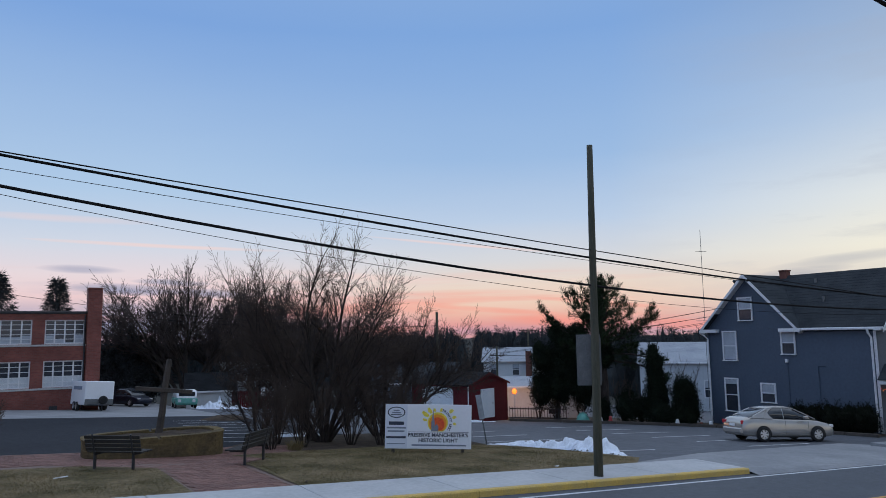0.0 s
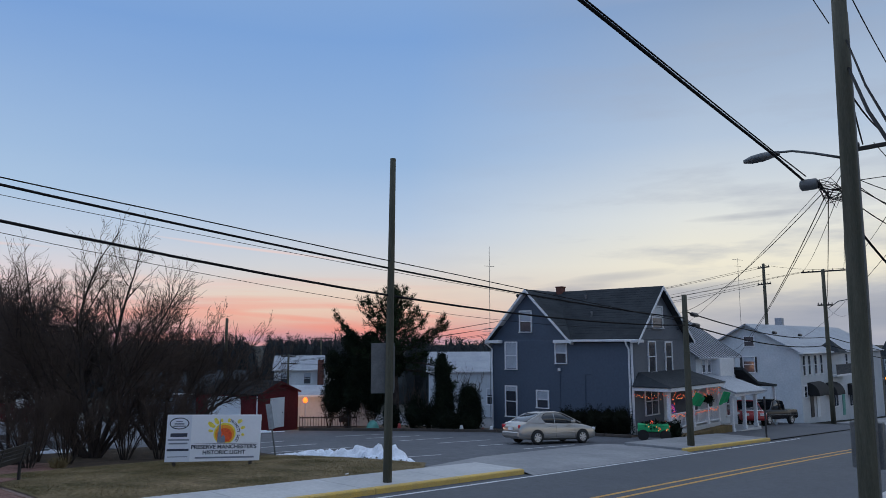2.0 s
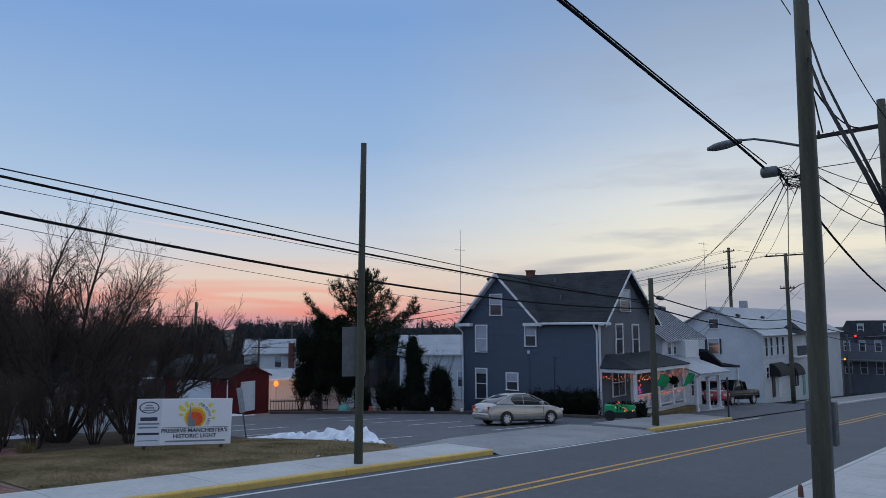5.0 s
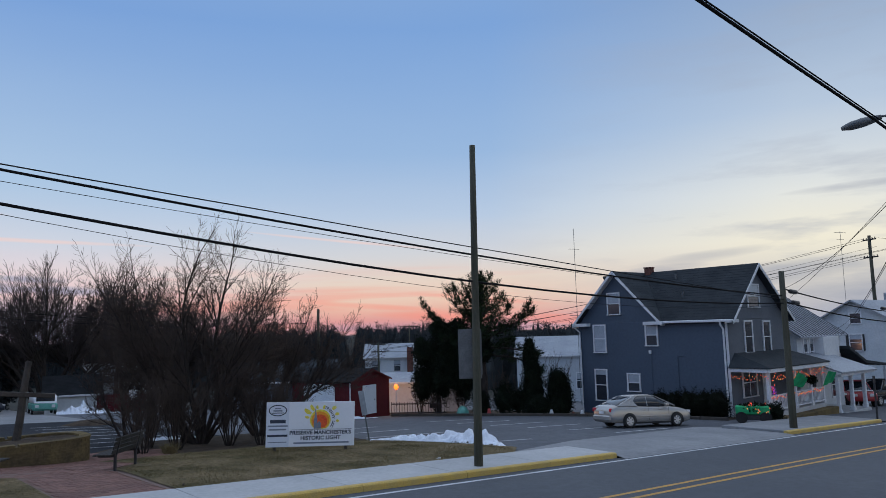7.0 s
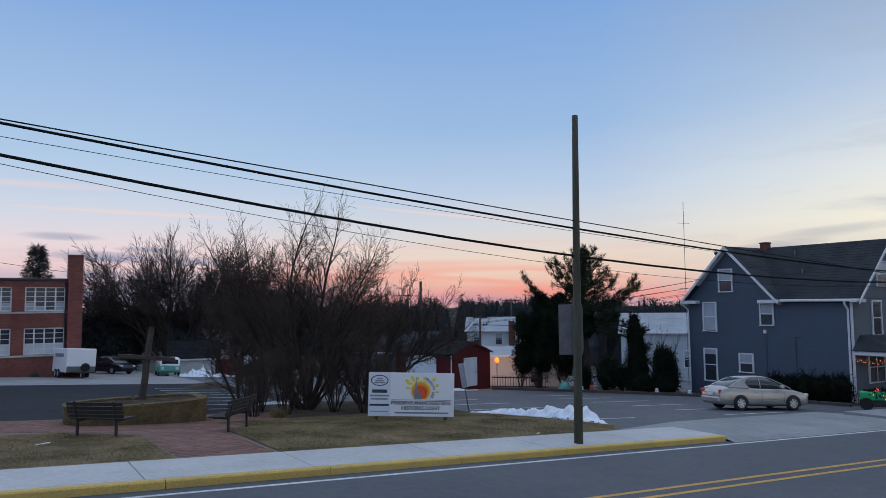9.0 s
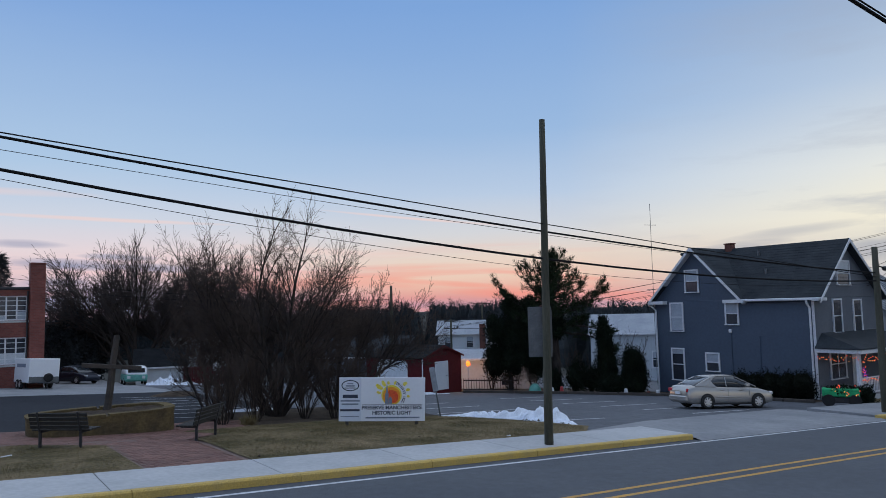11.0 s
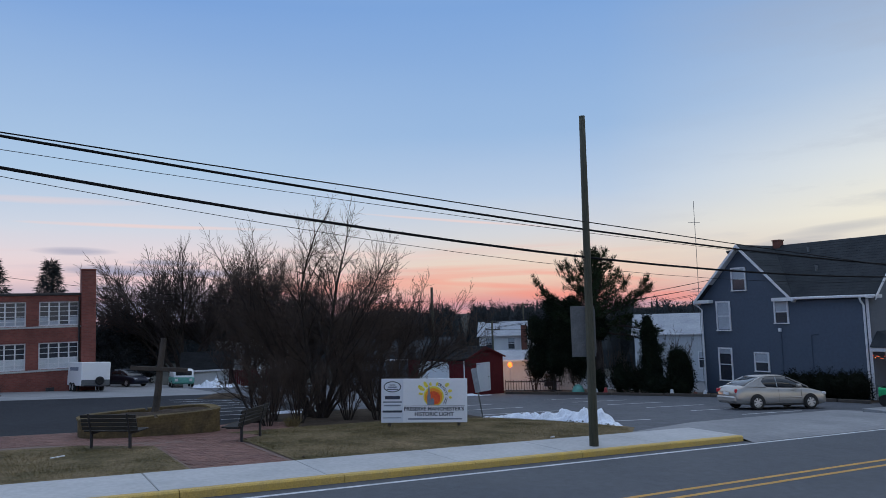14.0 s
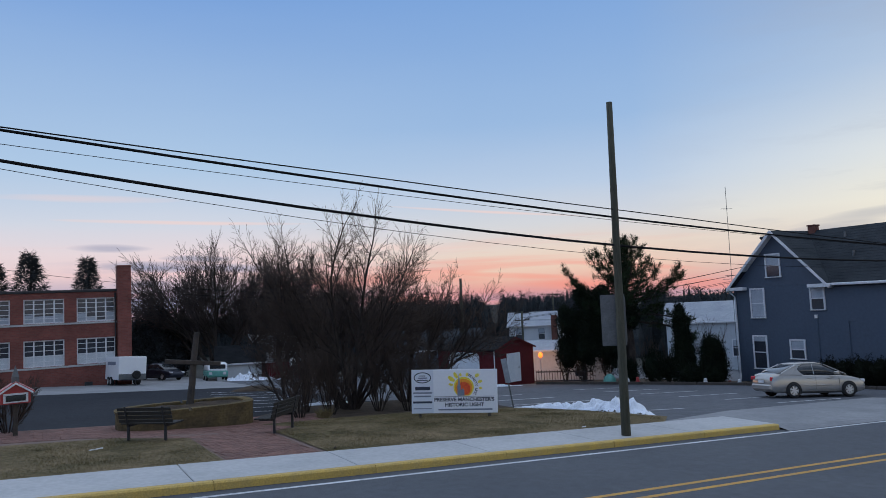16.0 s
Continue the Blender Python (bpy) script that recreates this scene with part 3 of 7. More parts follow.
        for i in range(k):
            ring += [p.lerp(q, i / k) + n * 0.012, p.lerp(q, (i + 1) / k) + n * 0.004]
        ring.append(q - n * thick)
        ends.append(ring)
    g.loft(ends)
    return g


def on_x(x, y, z):
    """Pose on a wall at this x that faces -x: local x runs towards -y, local -y points to -x."""
    return Matrix(((0, 1, 0, x), (-1, 0, 0, y), (0, 0, 1, z), (0, 0, 0, 1)))


# ---- the blue house ----
def blue_house():
    X0, X1, Y0, Y1 = 37.2, 44.3, 19.5, 29.6
    base, eave, peak = -3.3, 3.0, 6.0
    YR, YG0 = 26.6, 23.62          # side gable: ridge and near foot
    YG1 = 2 * YR - YG0
    H = empty("house", pose(0, 0, 0), "dark blue clapboard two-storey house with white trim and shingle roof", "house")
    g = Geo()
    t = 0.2
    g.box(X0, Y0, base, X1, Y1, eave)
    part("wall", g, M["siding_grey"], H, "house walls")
    # side wall boards, with the gable above
    s = siding(0, Y1 - Y0, base, eave, 0.145, 0.020)
    o = part("siding", s, M["siding_blue"], H, "dark blue lapped clapboards")
    o.matrix_local = on_x(X0 - 0.004, Y1, 0)
    def cl(z):
        k = clamp((peak + 0.0 - z) / (peak - eave), 0, 1)
        half = (YR - YG0) * k
        return (Y1 - YR) - half, (Y1 - YR) + half
    s = siding(0, 0, eave, peak - 0.05, 0.145, 0.020, cl)
    o = part("siding", s, M["siding_blue"], H, "dark blue lapped clapboards")
    o.matrix_local = on_x(X0 - 0.004, Y1, 0)
    g = Geo()
    g.prism([(YG0, eave), (YG1, eave), (YR, peak)], X0, 41.0, "x")
    part("gable", g, M["siding_blue"], H)
    # front gable
    XR = 40.4
    g = Geo()
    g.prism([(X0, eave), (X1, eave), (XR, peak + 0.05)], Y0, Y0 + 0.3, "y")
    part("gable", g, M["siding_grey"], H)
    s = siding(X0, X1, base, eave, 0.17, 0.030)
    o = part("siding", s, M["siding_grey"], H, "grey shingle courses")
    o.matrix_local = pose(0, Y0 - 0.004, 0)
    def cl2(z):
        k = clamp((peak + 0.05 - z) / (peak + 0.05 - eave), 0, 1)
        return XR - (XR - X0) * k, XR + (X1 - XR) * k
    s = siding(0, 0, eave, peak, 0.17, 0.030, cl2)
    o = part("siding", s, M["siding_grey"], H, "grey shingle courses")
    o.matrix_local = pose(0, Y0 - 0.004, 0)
    # roofs: main ridge runs back along y, the side gable along x
    ov, fo = 0.25, 0.45
    sl = (peak + 0.05 - eave) / (XR - X0)
    roof = new("roof")
    roof.parent = H
    rz = peak + 0.16
    part("roof_slope", roof_slab((X0 - ov, Y0 - fo, eave + 0.12 - ov * sl), (X0 - ov, YG0 - 0.05, eave + 0.12 - ov * sl), (XR, YG0 - 0.05, rz), (XR, Y0 - fo, rz)), M["roof"], roof)
    # the triangle between the two ridges, above the valley
    part("roof_slope", roof_slab((X0 + 0.05, YG0 - 0.06, eave + 0.12), (X0 + 0.06, YG0 - 0.05, eave + 0.12), (XR, YR, rz - 0.004), (XR, YG0 - 0.06, rz - 0.004)), M["roof"], roof)
    part("roof_slope", roof_slab((X1 + ov, Y1 + 0.3, eave + 0.12 - ov * sl), (X1 + ov, Y0 - fo, eave + 0.12 - ov * sl), (XR, Y0 - fo, rz), (XR, Y1 + 0.3, rz)), M["roof"], roof)
    sl2 = (peak - eave) / (YR - YG0)
    gx = X0 - 0.4
    part("roof_slope", roof_slab((XR, YG0 - ov, eave + 0.14 - ov * sl2), (gx, YG0 - ov, eave + 0.14 - ov * sl2), (gx, YR, peak + 0.16), (XR, YR, peak + 0.16)), M["roof"], roof)
    part("roof_slope", roof_slab((gx, YG1 + ov, eave + 0.14 - ov * sl2), (XR, YG1 + ov, eave + 0.14 - ov * sl2), (XR, YR, peak + 0.16), (gx, YR, peak + 0.16)), M["roof"], roof)
    # rake boards of the side gable, eave returns, fascia, gutter
    for ya, yb in ((YG0 - ov - 0.02, YR), (YG1 + ov + 0.02, YR)):
        za, zb = eave + 0.0 - ov * sl2, peak + 0.02
        g = Geo()
        g.prism([(ya, za - 0.02), (ya, za + 0.16), (yb, zb + 0.16), (yb, zb - 0.05)], gx - 0.04, gx - 0.005, "x")
        part("rake_board", g, M["trim"], H)
        g = Geo()
        g.prism([(ya, za - 0.04), (ya, za), (yb, zb - 0.01), (yb, zb - 0.05)], gx, X0 + 0.02, "x")
        part("soffit", g, M["trim"], H)
    for ya, yb in ((YG1 + ov + 0.02, YG1 - 0.9), (YG0 + 0.95, YG0 - ov - 0.1)):
        g = Geo()
        g.cbox(gx - 0.02, min(ya, yb), eave - 0.22, X0 - 0.03, max(ya, yb), eave - 0.02, 0.02)
        part("eave_return", g, M["trim"], H)
    g = Geo()
    g.cbox(X0 - ov - 0.12, Y0 - fo, eave - 0.15, X0 - 0.03, YG0 - ov - 0.12, eave - 0.01, 0.03)
    part("gutter", g, M["trim"], H)
    for xa, xb in ((X0 - ov, XR), (X1 + ov, XR)):
        g = Geo()
        za = eave - 0.05 - ov * sl
        g.prism([(xa, za), (xa, za + 0.17), (xb, rz - 0.0), (xb, rz - 0.2)], Y0 - fo - 0.04, Y0 - fo - 0.004, "y")
        part("rake_board", g, M["trim"], H)
    g = Geo()
    g.cbox(X0 - 0.36, Y0 - fo + 0.05, eave - 0.2, X0 + 0.55, Y0 - 0.03, eave - 0.02, 0.02)
    part("eave_return", g, M["trim"], H)
    # corner boards and downpipes
    for y in (Y0 + 0.07, Y1 - 0.07):
        g = Geo()
        g.box(X0 - 0.035, y - 0.07, base, X0 - 0.012, y + 0.07, eave)
        part("corner_board", g, M["trim"] if y < 25 else M["siding_blue"], H)
    g = Geo()
    g.tube([(X0 - 0.36, Y0 + 0.25, eave - 0.12), (X0 - 0.30, Y0 + 0.25, eave - 0.3), (X0 - 0.09, Y0 + 0.22, eave - 0.55), (X0 - 0.09, Y0 + 0.22, -2.2)], 0.055, 8)
    part("downpipe", g, M["trim"], H)
    g = Geo()
    g.tube([(X0 - 0.30, Y1 + 0.2, eave - 0.25), (X0 - 0.09, Y1 - 0.08, eave - 0.6), (X0 - 0.09, Y1 - 0.08, -2.6)], 0.05, 8)
    part("downpipe", g, M["trim"], H)
    # windows of the side wall: (far y, near y, sill, head)
    for yf, yn, z0, z1, bl, bars in ((27.24, 26.42, 3.54, 4.76, 0.5, (0, 1)), (28.42, 27.6, 1.2, 2.8, 1.0, (0, 1)), (24.6, 23.9, 1.62, 2.76, 0.5, (0, 1)),
                                     (28.45, 27.66, -1.76, 0.03, 0.15, (0, 1)), (26.04, 25.26, -1.1, -0.16, 0.55, (0, 1))):
        window(H, on_x(X0 - 0.034, yf, z0), yf - yn, z1 - z0, blind=bl, bars=bars)
    for xa, xb, z0, z1, bl in ((39.6, 40.9, 3.7, 4.9, 0.0), (38.98, 39.8, 1.16, 2.82, 0.0), (41.2, 42.0, 1.1, 2.78, 0.0)):
        window(H, pose(xa, Y0 - 0.045, z0), xb - xa, z1 - z0, blind=bl or 0.55, bars=(0, 1), mats=("trim", "glass", "glass") if z0 < 3 else ("trim", "glass", "pale_blind"))
    # meter pipe, lamp, vents
    g = Geo()
    g.tube([(X0 - 0.05, 24.35, 1.05), (X0 - 0.05, 24.35, -2.4)], 0.014, 6)
    part("conduit", g, M["siding_blue"], H)
    g = Geo()
    g.cbox(X0 - 0.14, 24.3, 1.1, X0 - 0.02, 24.46, 1.3, 0.02)
    part("wall_lamp", g, M["trim"], H)
    g = Geo()
    g.tube([(X0 - 0.05, 22.62, 0.95), (X0 - 0.05, 22.62, -2.4)], 0.02, 6)
    g.tube([(X0 - 0.05, 22.62, 0.95), (X0 - 0.05, 22.2, 0.98)], 0.02, 6)
    part("conduit", g, M["siding_blue"], H)
    # chimneys and roof vents
    g = Geo()
    g.cbox(40.2, 26.05, 5.6, 40.65, 26.5, 6.42, 0.02)
    g.cbox(40.16, 26.01, 6.422, 40.69, 26.54, 6.50, 0.02)
    ch = part("chimney", g, M["brick"], roof, "small dark red brick chimney")
    g = Geo()
    g.cbox(43.6, 21.0, 4.2, 44.3, 21.7, 6.15, 0.02)
    part("chimney", g, M["brick"], roof, "dark brick chimney")
    for x, y in ((38.6, 22.9), (39.8, 24.0)):
        g = Geo()
        z = eave + 0.12 + (x - X0) * sl
        g.tube([(x, y, z - 0.05), (x, y, z + 0.25)], 0.07, 8)
        part("roof_vent", g, M["galv"], roof)
    # porch
    P = new("porch")
    P.parent = H
    py, px1 = 17.5, 44.2
    fl = -1.95
    g = Geo()
    g.cbox(X0, py, -3.3, px1, Y0 - 0.02, fl, 0.02)
    part("porch_floor", g, M["concrete"], P)
    g = Geo()
    top = 1.15
    ea = 0.42
    g.add([(X0 - 0.3, py - 0.3, ea), (px1 + 0.3, py - 0.3, ea), (px1 + 0.3, Y0 - 0.02, ea), (X0 - 0.3, Y0 - 0.02, ea), (X0 + 0.5, Y0 - 0.02, top), (px1 - 0.4, Y0 - 0.02, top),
           (X0 - 0.3, py - 0.3, ea - 0.05), (px1 + 0.3, py - 0.3, ea - 0.05), (px1 + 0.3, Y0 - 0.02, ea - 0.05), (X0 - 0.3, Y0 - 0.02, ea - 0.05)],
          [(0, 1, 5, 4), (0, 4, 3), (1, 2, 5), (9, 8, 7, 6), (0, 6, 7, 1), (1, 7, 8, 2), (3, 9, 6, 0), (2, 8, 9, 3), (3, 4, 5, 2)])
    part("porch_roof", g, M["roof"], P)
    g = Geo()
    g.cbox(X0 - 0.24, py - 0.26, ea - 0.26, px1 + 0.24, py - 0.1, ea - 0.06, 0.02)
    g.cbox(X0 - 0.24, py - 0.09, ea - 0.26, X0 - 0.08, Y0 - 0.03, ea - 0.06, 0.02)
    part("porch_beam", g, M["trim"], P)
    for x in (X0 + 0.1, 40.4, 42.4, px1 - 0.15):
        g = Geo()
        g.cbox(x - 0.08, py - 0.02, fl, x + 0.08, py + 0.14, ea - 0.27, 0.015)
        g.cbox(x - 0.11, py - 0.05, fl, x + 0.11, py + 0.17, fl + 0.2, 0.015)
        part("porch_post", g, M["trim"], P)
    for z in (fl + 0.12, fl + 0.85):
        g = Geo()
        g.cbox(X0 + 0.2, py + 0.03, z, px1 - 0.25, py + 0.1, z + 0.06, 0.01)
        part("rail", g, M["trim"], P)
    x = X0 + 0.3
    while x < px1 - 0.3:
        g = Geo()
        g.box(x, py + 0.045, fl + 0.18, x + 0.035, py + 0.08, fl + 0.85)
        part("baluster", g, M["trim"], P)
        x += 0.16
    window(P, pose(38.4, Y0 - 0.045, -1.25), 1.5, 1.45, bars=(1, 1), blind=0.0)
    g = Geo()
    g.cbox(40.7, Y0 - 0.08, fl, 41.6, Y0 - 0.012, 0.1, 0.01)
    part("door", g, M["door_white"], P)


blue_house()

# ---- brick plaza and lawn grass ----
def plaza():
    tagged(patch("brick_path", [(3.45, WALK_Y + 0.005), (5.85, WALK_Y + 0.005), (5.85, 19.2), (6.9, 20.5), (8.6, 23.2), (7.0, 25.0), (-26, 25.0), (-26, 21.5), (1.9, 20.8), (3.5, 19.5)], 0.055, M["mortar"], 3),
           "herringbone red brick plaza and path", "path", kind=STRUCT)
    g = Geo()
    rng = random.Random(5)
    inside = lambda x, y: (3.47 < x < 5.6 and 15.08 < y < 19.6) or (19.5 < y < 24.9 and x > 3.5 - (y - 19.5) * 1.2 and x < 5.62 + (y - 19.3) * 0.75 and x > -3) or (21.6 < y < 24.9 and -3 < x < 5)
    y = 15.1
    row = 0
    while y < 24.95:
        x = -3 + (0.105 if row % 2 else 0)
        while x < 8.6:
            if inside(x, y) and inside(x + 0.2, y + 0.1):
                z = 0.064 + rng.uniform(-0.003, 0.003)
                c = [(x, y), (x + 0.2, y), (x + 0.2, y + 0.095), (x, y + 0.095)]
                vs = [(u, w, gz(u, w) + z) for u, w in c] + [(u, w, gz(u, w) + 0.05) for u, w in c]
                g.add(vs, [(0, 1, 2, 3), (0, 4, 5, 1), (1, 5, 6, 2), (2, 6, 7, 3), (3, 7, 4, 0)])
            x += 0.21
        y += 0.105
        row += 1
    thing("paving_bricks", g, M["brick_path"], "worn red paving bricks laid in rows", "brick paving", kind="stuff")


plaza()


def grass():
    rng = random.Random(11)
    g = Geo()
    n = 0
    while n < 60000:
        if rng.random() < 0.68:
            x, y = rng.uniform(5.7, 16.6), rng.uniform(WALK_Y + 0.05, 22.4)
            if x > 15.6 + (y - 15.06) * 0.9 or (y > 16.2 and x > 16.9 - (y - 16.2) * 0.26) or (x < 6.6 and y > 19.3) or y > 22.0 + (x - 6) * 0.16:
                continue
        else:
            x, y = rng.uniform(-5, 3.4), rng.uniform(WALK_Y + 0.05, 20.8)
            if x > 2.0 and y > 19.6:
                continue
        h = rng.uniform(0.025, 0.06) * (0.6 + 0.8 * max(0, noise.noise((x * 0.7, y * 0.7, 0)) + 0.4))
        a = rng.uniform(0, math.tau)
        w = 0.005
        z = gz(x, y) + 0.07
        dx, dy = math.cos(a) * w, math.sin(a) * w
        lx, ly = rng.uniform(-0.06, 0.06), rng.uniform(-0.06, 0.06)
        g.add([(x - dx, y - dy, z), (x + dx, y + dy, z), (x + lx, y + ly, z + h)], [(0, 1, 2)])
        n += 1
    thing("grass", g, M["blade"], "short dry winter grass blades on the lawn", "grass", kind="stuff")


grass()


# ---- poles and cables ----
def wood_pole(g, x, y, z0, z1, r0, r1, lean=(0, 0), n=14):
    pts = [(x + lean[0] * t, y + lean[1] * t, z0 + (z1 - z0) * t) for t in (0, 0.2, 0.5, 0.8, 1)]
    g.tube(pts, [r0 + (r1 - r0) * t for t in (0, 0.2, 0.5, 0.8, 1)], n)


def stub_pole():
    x, y = 12.80, 13.66
    base = gz(x, 10) + 0.08
    P = empty("utility_pole", pose(x, y, base), "plain weathered wooden pole on the pavement with sign back", "pole")
    g = Geo()
    wood_pole(g, 0, 0, -0.3, 8.38, 0.118, 0.076, (0.02, -0.13))
    part("pole", g, M["pole_wood"], P, smooth=True)
    # two sheet-metal signs, backs and edges
    for dx, dy, a, w, h, z in ((-0.02, 0.17, -42, 0.60, 1.28, 2.22), (0.24, 0.13, -42, 0.20, 1.12, 2.30)):
        g = Geo()
        g.cbox(-w / 2, -0.012, 0, w / 2, 0.012, h, 0.006)
        o = part("sign_plate", g, M["galv"], P, "grey metal back of a road sign")
        o.matrix_local = pose(dx, dy, z, 0, 0, a)
    for z in (2.5, 3.2):
        g = Geo()
        g.box(-0.16, -0.02, z, 0.16, 0.02, z + 0.04, pose(0, 0.0, 0, 0, 0, -42))
        part("bracket", g, M["galv"], P)


stub_pole()


def cross_pole(name, x, y, base, top, arms, label, lean=(0, 0), r=0.16):
    P = empty(name, pose(x, y, base), label, "pole", "street poles")
    g = Geo()
    wood_pole(g, 0, 0, -0.3, top - base, r, r * 0.7, lean)
    part("pole", g, M["pole_wood"], P, smooth=True)
    for z, half, ang in arms:
        g = Geo()
        g.cbox(-half, -0.06, z - base - 0.06, half, 0.06, z - base + 0.06, 0.01, pose(lean[0] * 0.9, lean[1] * 0.9, 0, 0, 0, ang))
        a = part("crossarm", g, M["dark_wood"], P)
        for k in (-0.9, -0.45, 0.45, 0.9):
            g = Geo()
            m = pose(lean[0] * 0.9, lean[1] * 0.9, 0, 0, 0, ang)
            p = m @ Vector((half * k, 0, z - base + 0.05))
            g.tube([p, p + Vector((0, 0, 0.08)), p + Vector((0, 0, 0.16))], [0.03, 0.05, 0.025], 6)
            part("insulator", g, M["metal_dark"], a)
    return P


pole2 = cross_pole("utility_pole", 30.92, 13.62, gz(30.9, 10) + 0.08, 4.95, [], "short wooden utility pole at the kerb by the porch")
tpole = cross_pole("utility_pole", 67.5, 17.2, gz(67.5, 10) + 0.05, 8.95, [(8.8, 1.75, 90), (5.9, 0.6, 90)], "tall wooden utility pole with crossarm", r=0.2)
bpole = cross_pole("utility_pole", 75.9, 24.85, -5.0, 10.7, [(10.3, 0.8, 60), (8.6, 0.9, 60)], "utility pole standing behind the white building", r=0.2)
cross_pole("utility_pole", 67.9, 86.6, -8.2, 3.7, [(3.4, 1.4, -30)], "distant utility pole with crossarm", r=0.16)
cross_pole("utility_pole", 46.6, 65.05, -5.4, 1.6, [(1.4, 0.8, -30), (0.6, 0.8, -30)], "distant utility pole beside the white house", r=0.15)
cross_pole("utility_pole", 29.0, 48.4, -4.2, 4.71, [], "brown wooden pole behind the bare trees", r=0.14)
cross_pole("utility_pole", -26.0, 13.65, gz(-26, 10), 9.0, [], "wooden utility pole carrying the cables", r=0.16)
cross_pole("utility_pole", -7.0, 66.0, -2.4, 8.4, [], "wooden utility pole near the school", r=0.15)
cross_pole("utility_pole", 24.5, 3.25, gz(24.5, 10), 9.6, [(8.80, 2.0, 84)], "utility pole with crossarm beside the road", r=0.17)


def near_pole():
    x, y = 17.03, 3.80
    base = gz(x, 10) + 0.10
    P = empty("street_lamp_pole", pose(x, y, base), "thick wooden pole with street lamp and cables beside the road", "pole")
    g = Geo()
    wood_pole(g, 0, 0, -0.2, 11.6, 0.195, 0.15, (0.02, -0.16), 18)
    part("pole", g, M["pole_wood"], P, smooth=True)
    # curved arm and cobra lamp head reaching over the road
    g = Geo()
    pts = [(0.0, 0.02, 7.70), (-0.08, 0.55, 7.88), (-0.2, 0.95, 7.98), (-0.3, 1.25, 7.98)]
    g.tube(pts, [0.03, 0.028, 0.026, 0.026], 8)
    arm = part("lamp_arm", g, M["galv"], P, smooth=True)
    g = Geo()
    m = pose(-0.28, 1.2, 7.99, -9, 0, 14)
    rings = []
    for t, w, h in ((0, 0.05, 0.05), (0.12, 0.09, 0.07), (0.35, 0.14, 0.10), (0.6, 0.13, 0.09), (0.78, 0.04, 0.04)):
        rings.append([m @ Vector((math.cos(k * math.tau / 10) * w, t, math.sin(k * math.tau / 10) * h - 0.02)) for k in range(10)])
    g.loft(rings)
    part("lamp_head", g, M["galv"], P, "grey cobra-head street lamp", smooth=True)
    # cable terminal case with its tangle of drop wires
    g = Geo()
    c = Vector((-0.22, 0.66, 7.16))
    rings = []
    for t, r in ((-0.2, 0.08), (-0.16, 0.125), (0.13, 0.13), (0.17, 0.09)):
        rings.append([c + Vector((math.cos(k * math.tau / 12) * r, t, math.sin(k * math.tau / 12) * r)) for k in range(12)])
    g.loft(rings)
    part("splice_case", g, M["galv"], P, smooth=True)
    rng = random.Random(3)
    g = Geo()
    for _ in range(22):
        a = c + Vector((rng.uniform(-0.08, 0.08), -0.2, rng.uniform(-0.1, 0.1)))
        b = Vector((rng.uniform(-0.1, 0.1), 0.05, rng.uniform(6.7, 7.05)))
        mid = (a + b) / 2 + Vector((rng.uniform(-0.15, 0.15), rng.uniform(-0.1, 0.15), rng.uniform(-0.45, 0.2)))
        g.tube([a.lerp(mid, 0), a.lerp(mid, 0.6) * 0.7 + mid * 0.3, mid, mid.lerp(b, 0.6), b], 0.008, 4, False)
    part("drop_wires", g, M["cable"], P)
    # riser pipe and meter boxes on the far side
    g = Geo()
    g.tube([(0.16, -0.14, 0), (0.15, -0.2, 5), (0.15, -0.22, 11)], 0.07, 8)
    part("riser_pipe", g, M["galv"], P)
    for dx, dy, w in ((0.30, 0.17, 0.26), (0.36, -0.17, 0.26)):
        g = Geo()
        g.cbox(dx - 0.12, dy - w / 2, 1.1, dx + 0.12, dy + w / 2, 2.05, 0.02)
        part("meter_box", g, M["galv"], P)
    g = Geo()
    g.tube([(-0.05, 0.42, -0.02), (-0.05, 0.42, 0.2), (-0.05, 0.42, 0.27)], [0.06, 0.055, 0.03], 8)
    part("marker_stub", g, M["brick"], P)


near_pole()


def cable(pts, r, n=5, sag=0.0, label="plain black overhead cable", group="overhead cables"):
    """A cable through points; with two points it hangs by sag."""
    if len(pts) == 2:
        a, b = Vector(pts[0]), Vector(pts[1])
        pts = [a.lerp(b, t / 14) - Vector((0, 0, sag * 4 * (t / 14) * (1 - t / 14))) for t in range(15)]
    g = Geo()
    g.tube(pts, r, n)
    return thing("overhead_cable", g, M["cable"], label, "cable", group=group, smooth=True)


def along(x0, x1, y, coef, r, label="plain black overhead cable", wob=0.0):
    k = 26
    xs = [x0 + (x1 - x0) * i / k for i in range(k + 1)]
    return cable([(x, y, coef[0] + coef[1] * x + coef[2] * x * x + wob * math.sin(x * 2.1)) for x in xs], r, 6, label=label)


along(-26, 30.9, 13.62, (5.946, -0.1045, 0.00124), 0.026, "thick black overhead cable bundle")
along(-26, 30.9, 13.60, (5.42, -0.1345, 0.00243), 0.030, "thick black overhead cable bundle")
along(-26, 30.9, 13.55, (5.985, -0.0800, 0.00022), 0.013, "dark lashed overhead line", 0.006)
along(-26, 30.9, 13.72, (5.74, -0.0885, 0.0009), 0.006, "thin dark overhead line")
along(-26, 30.9, 13.70, (5.296, -0.1524, 0.00304), 0.006, "thin dark overhead line")
# bundle over the near pavement to the lamp pole
cable([(-14, 4.75, 9.4), (0, 4.72, 8.05), (8.5, 4.6, 7.22), (11.3, 4.6, 6.97), (14.9, 4.6, 6.67), (16.8, 4.56, 6.42)], 0.028, 7, label="thick twisted cable bundle")
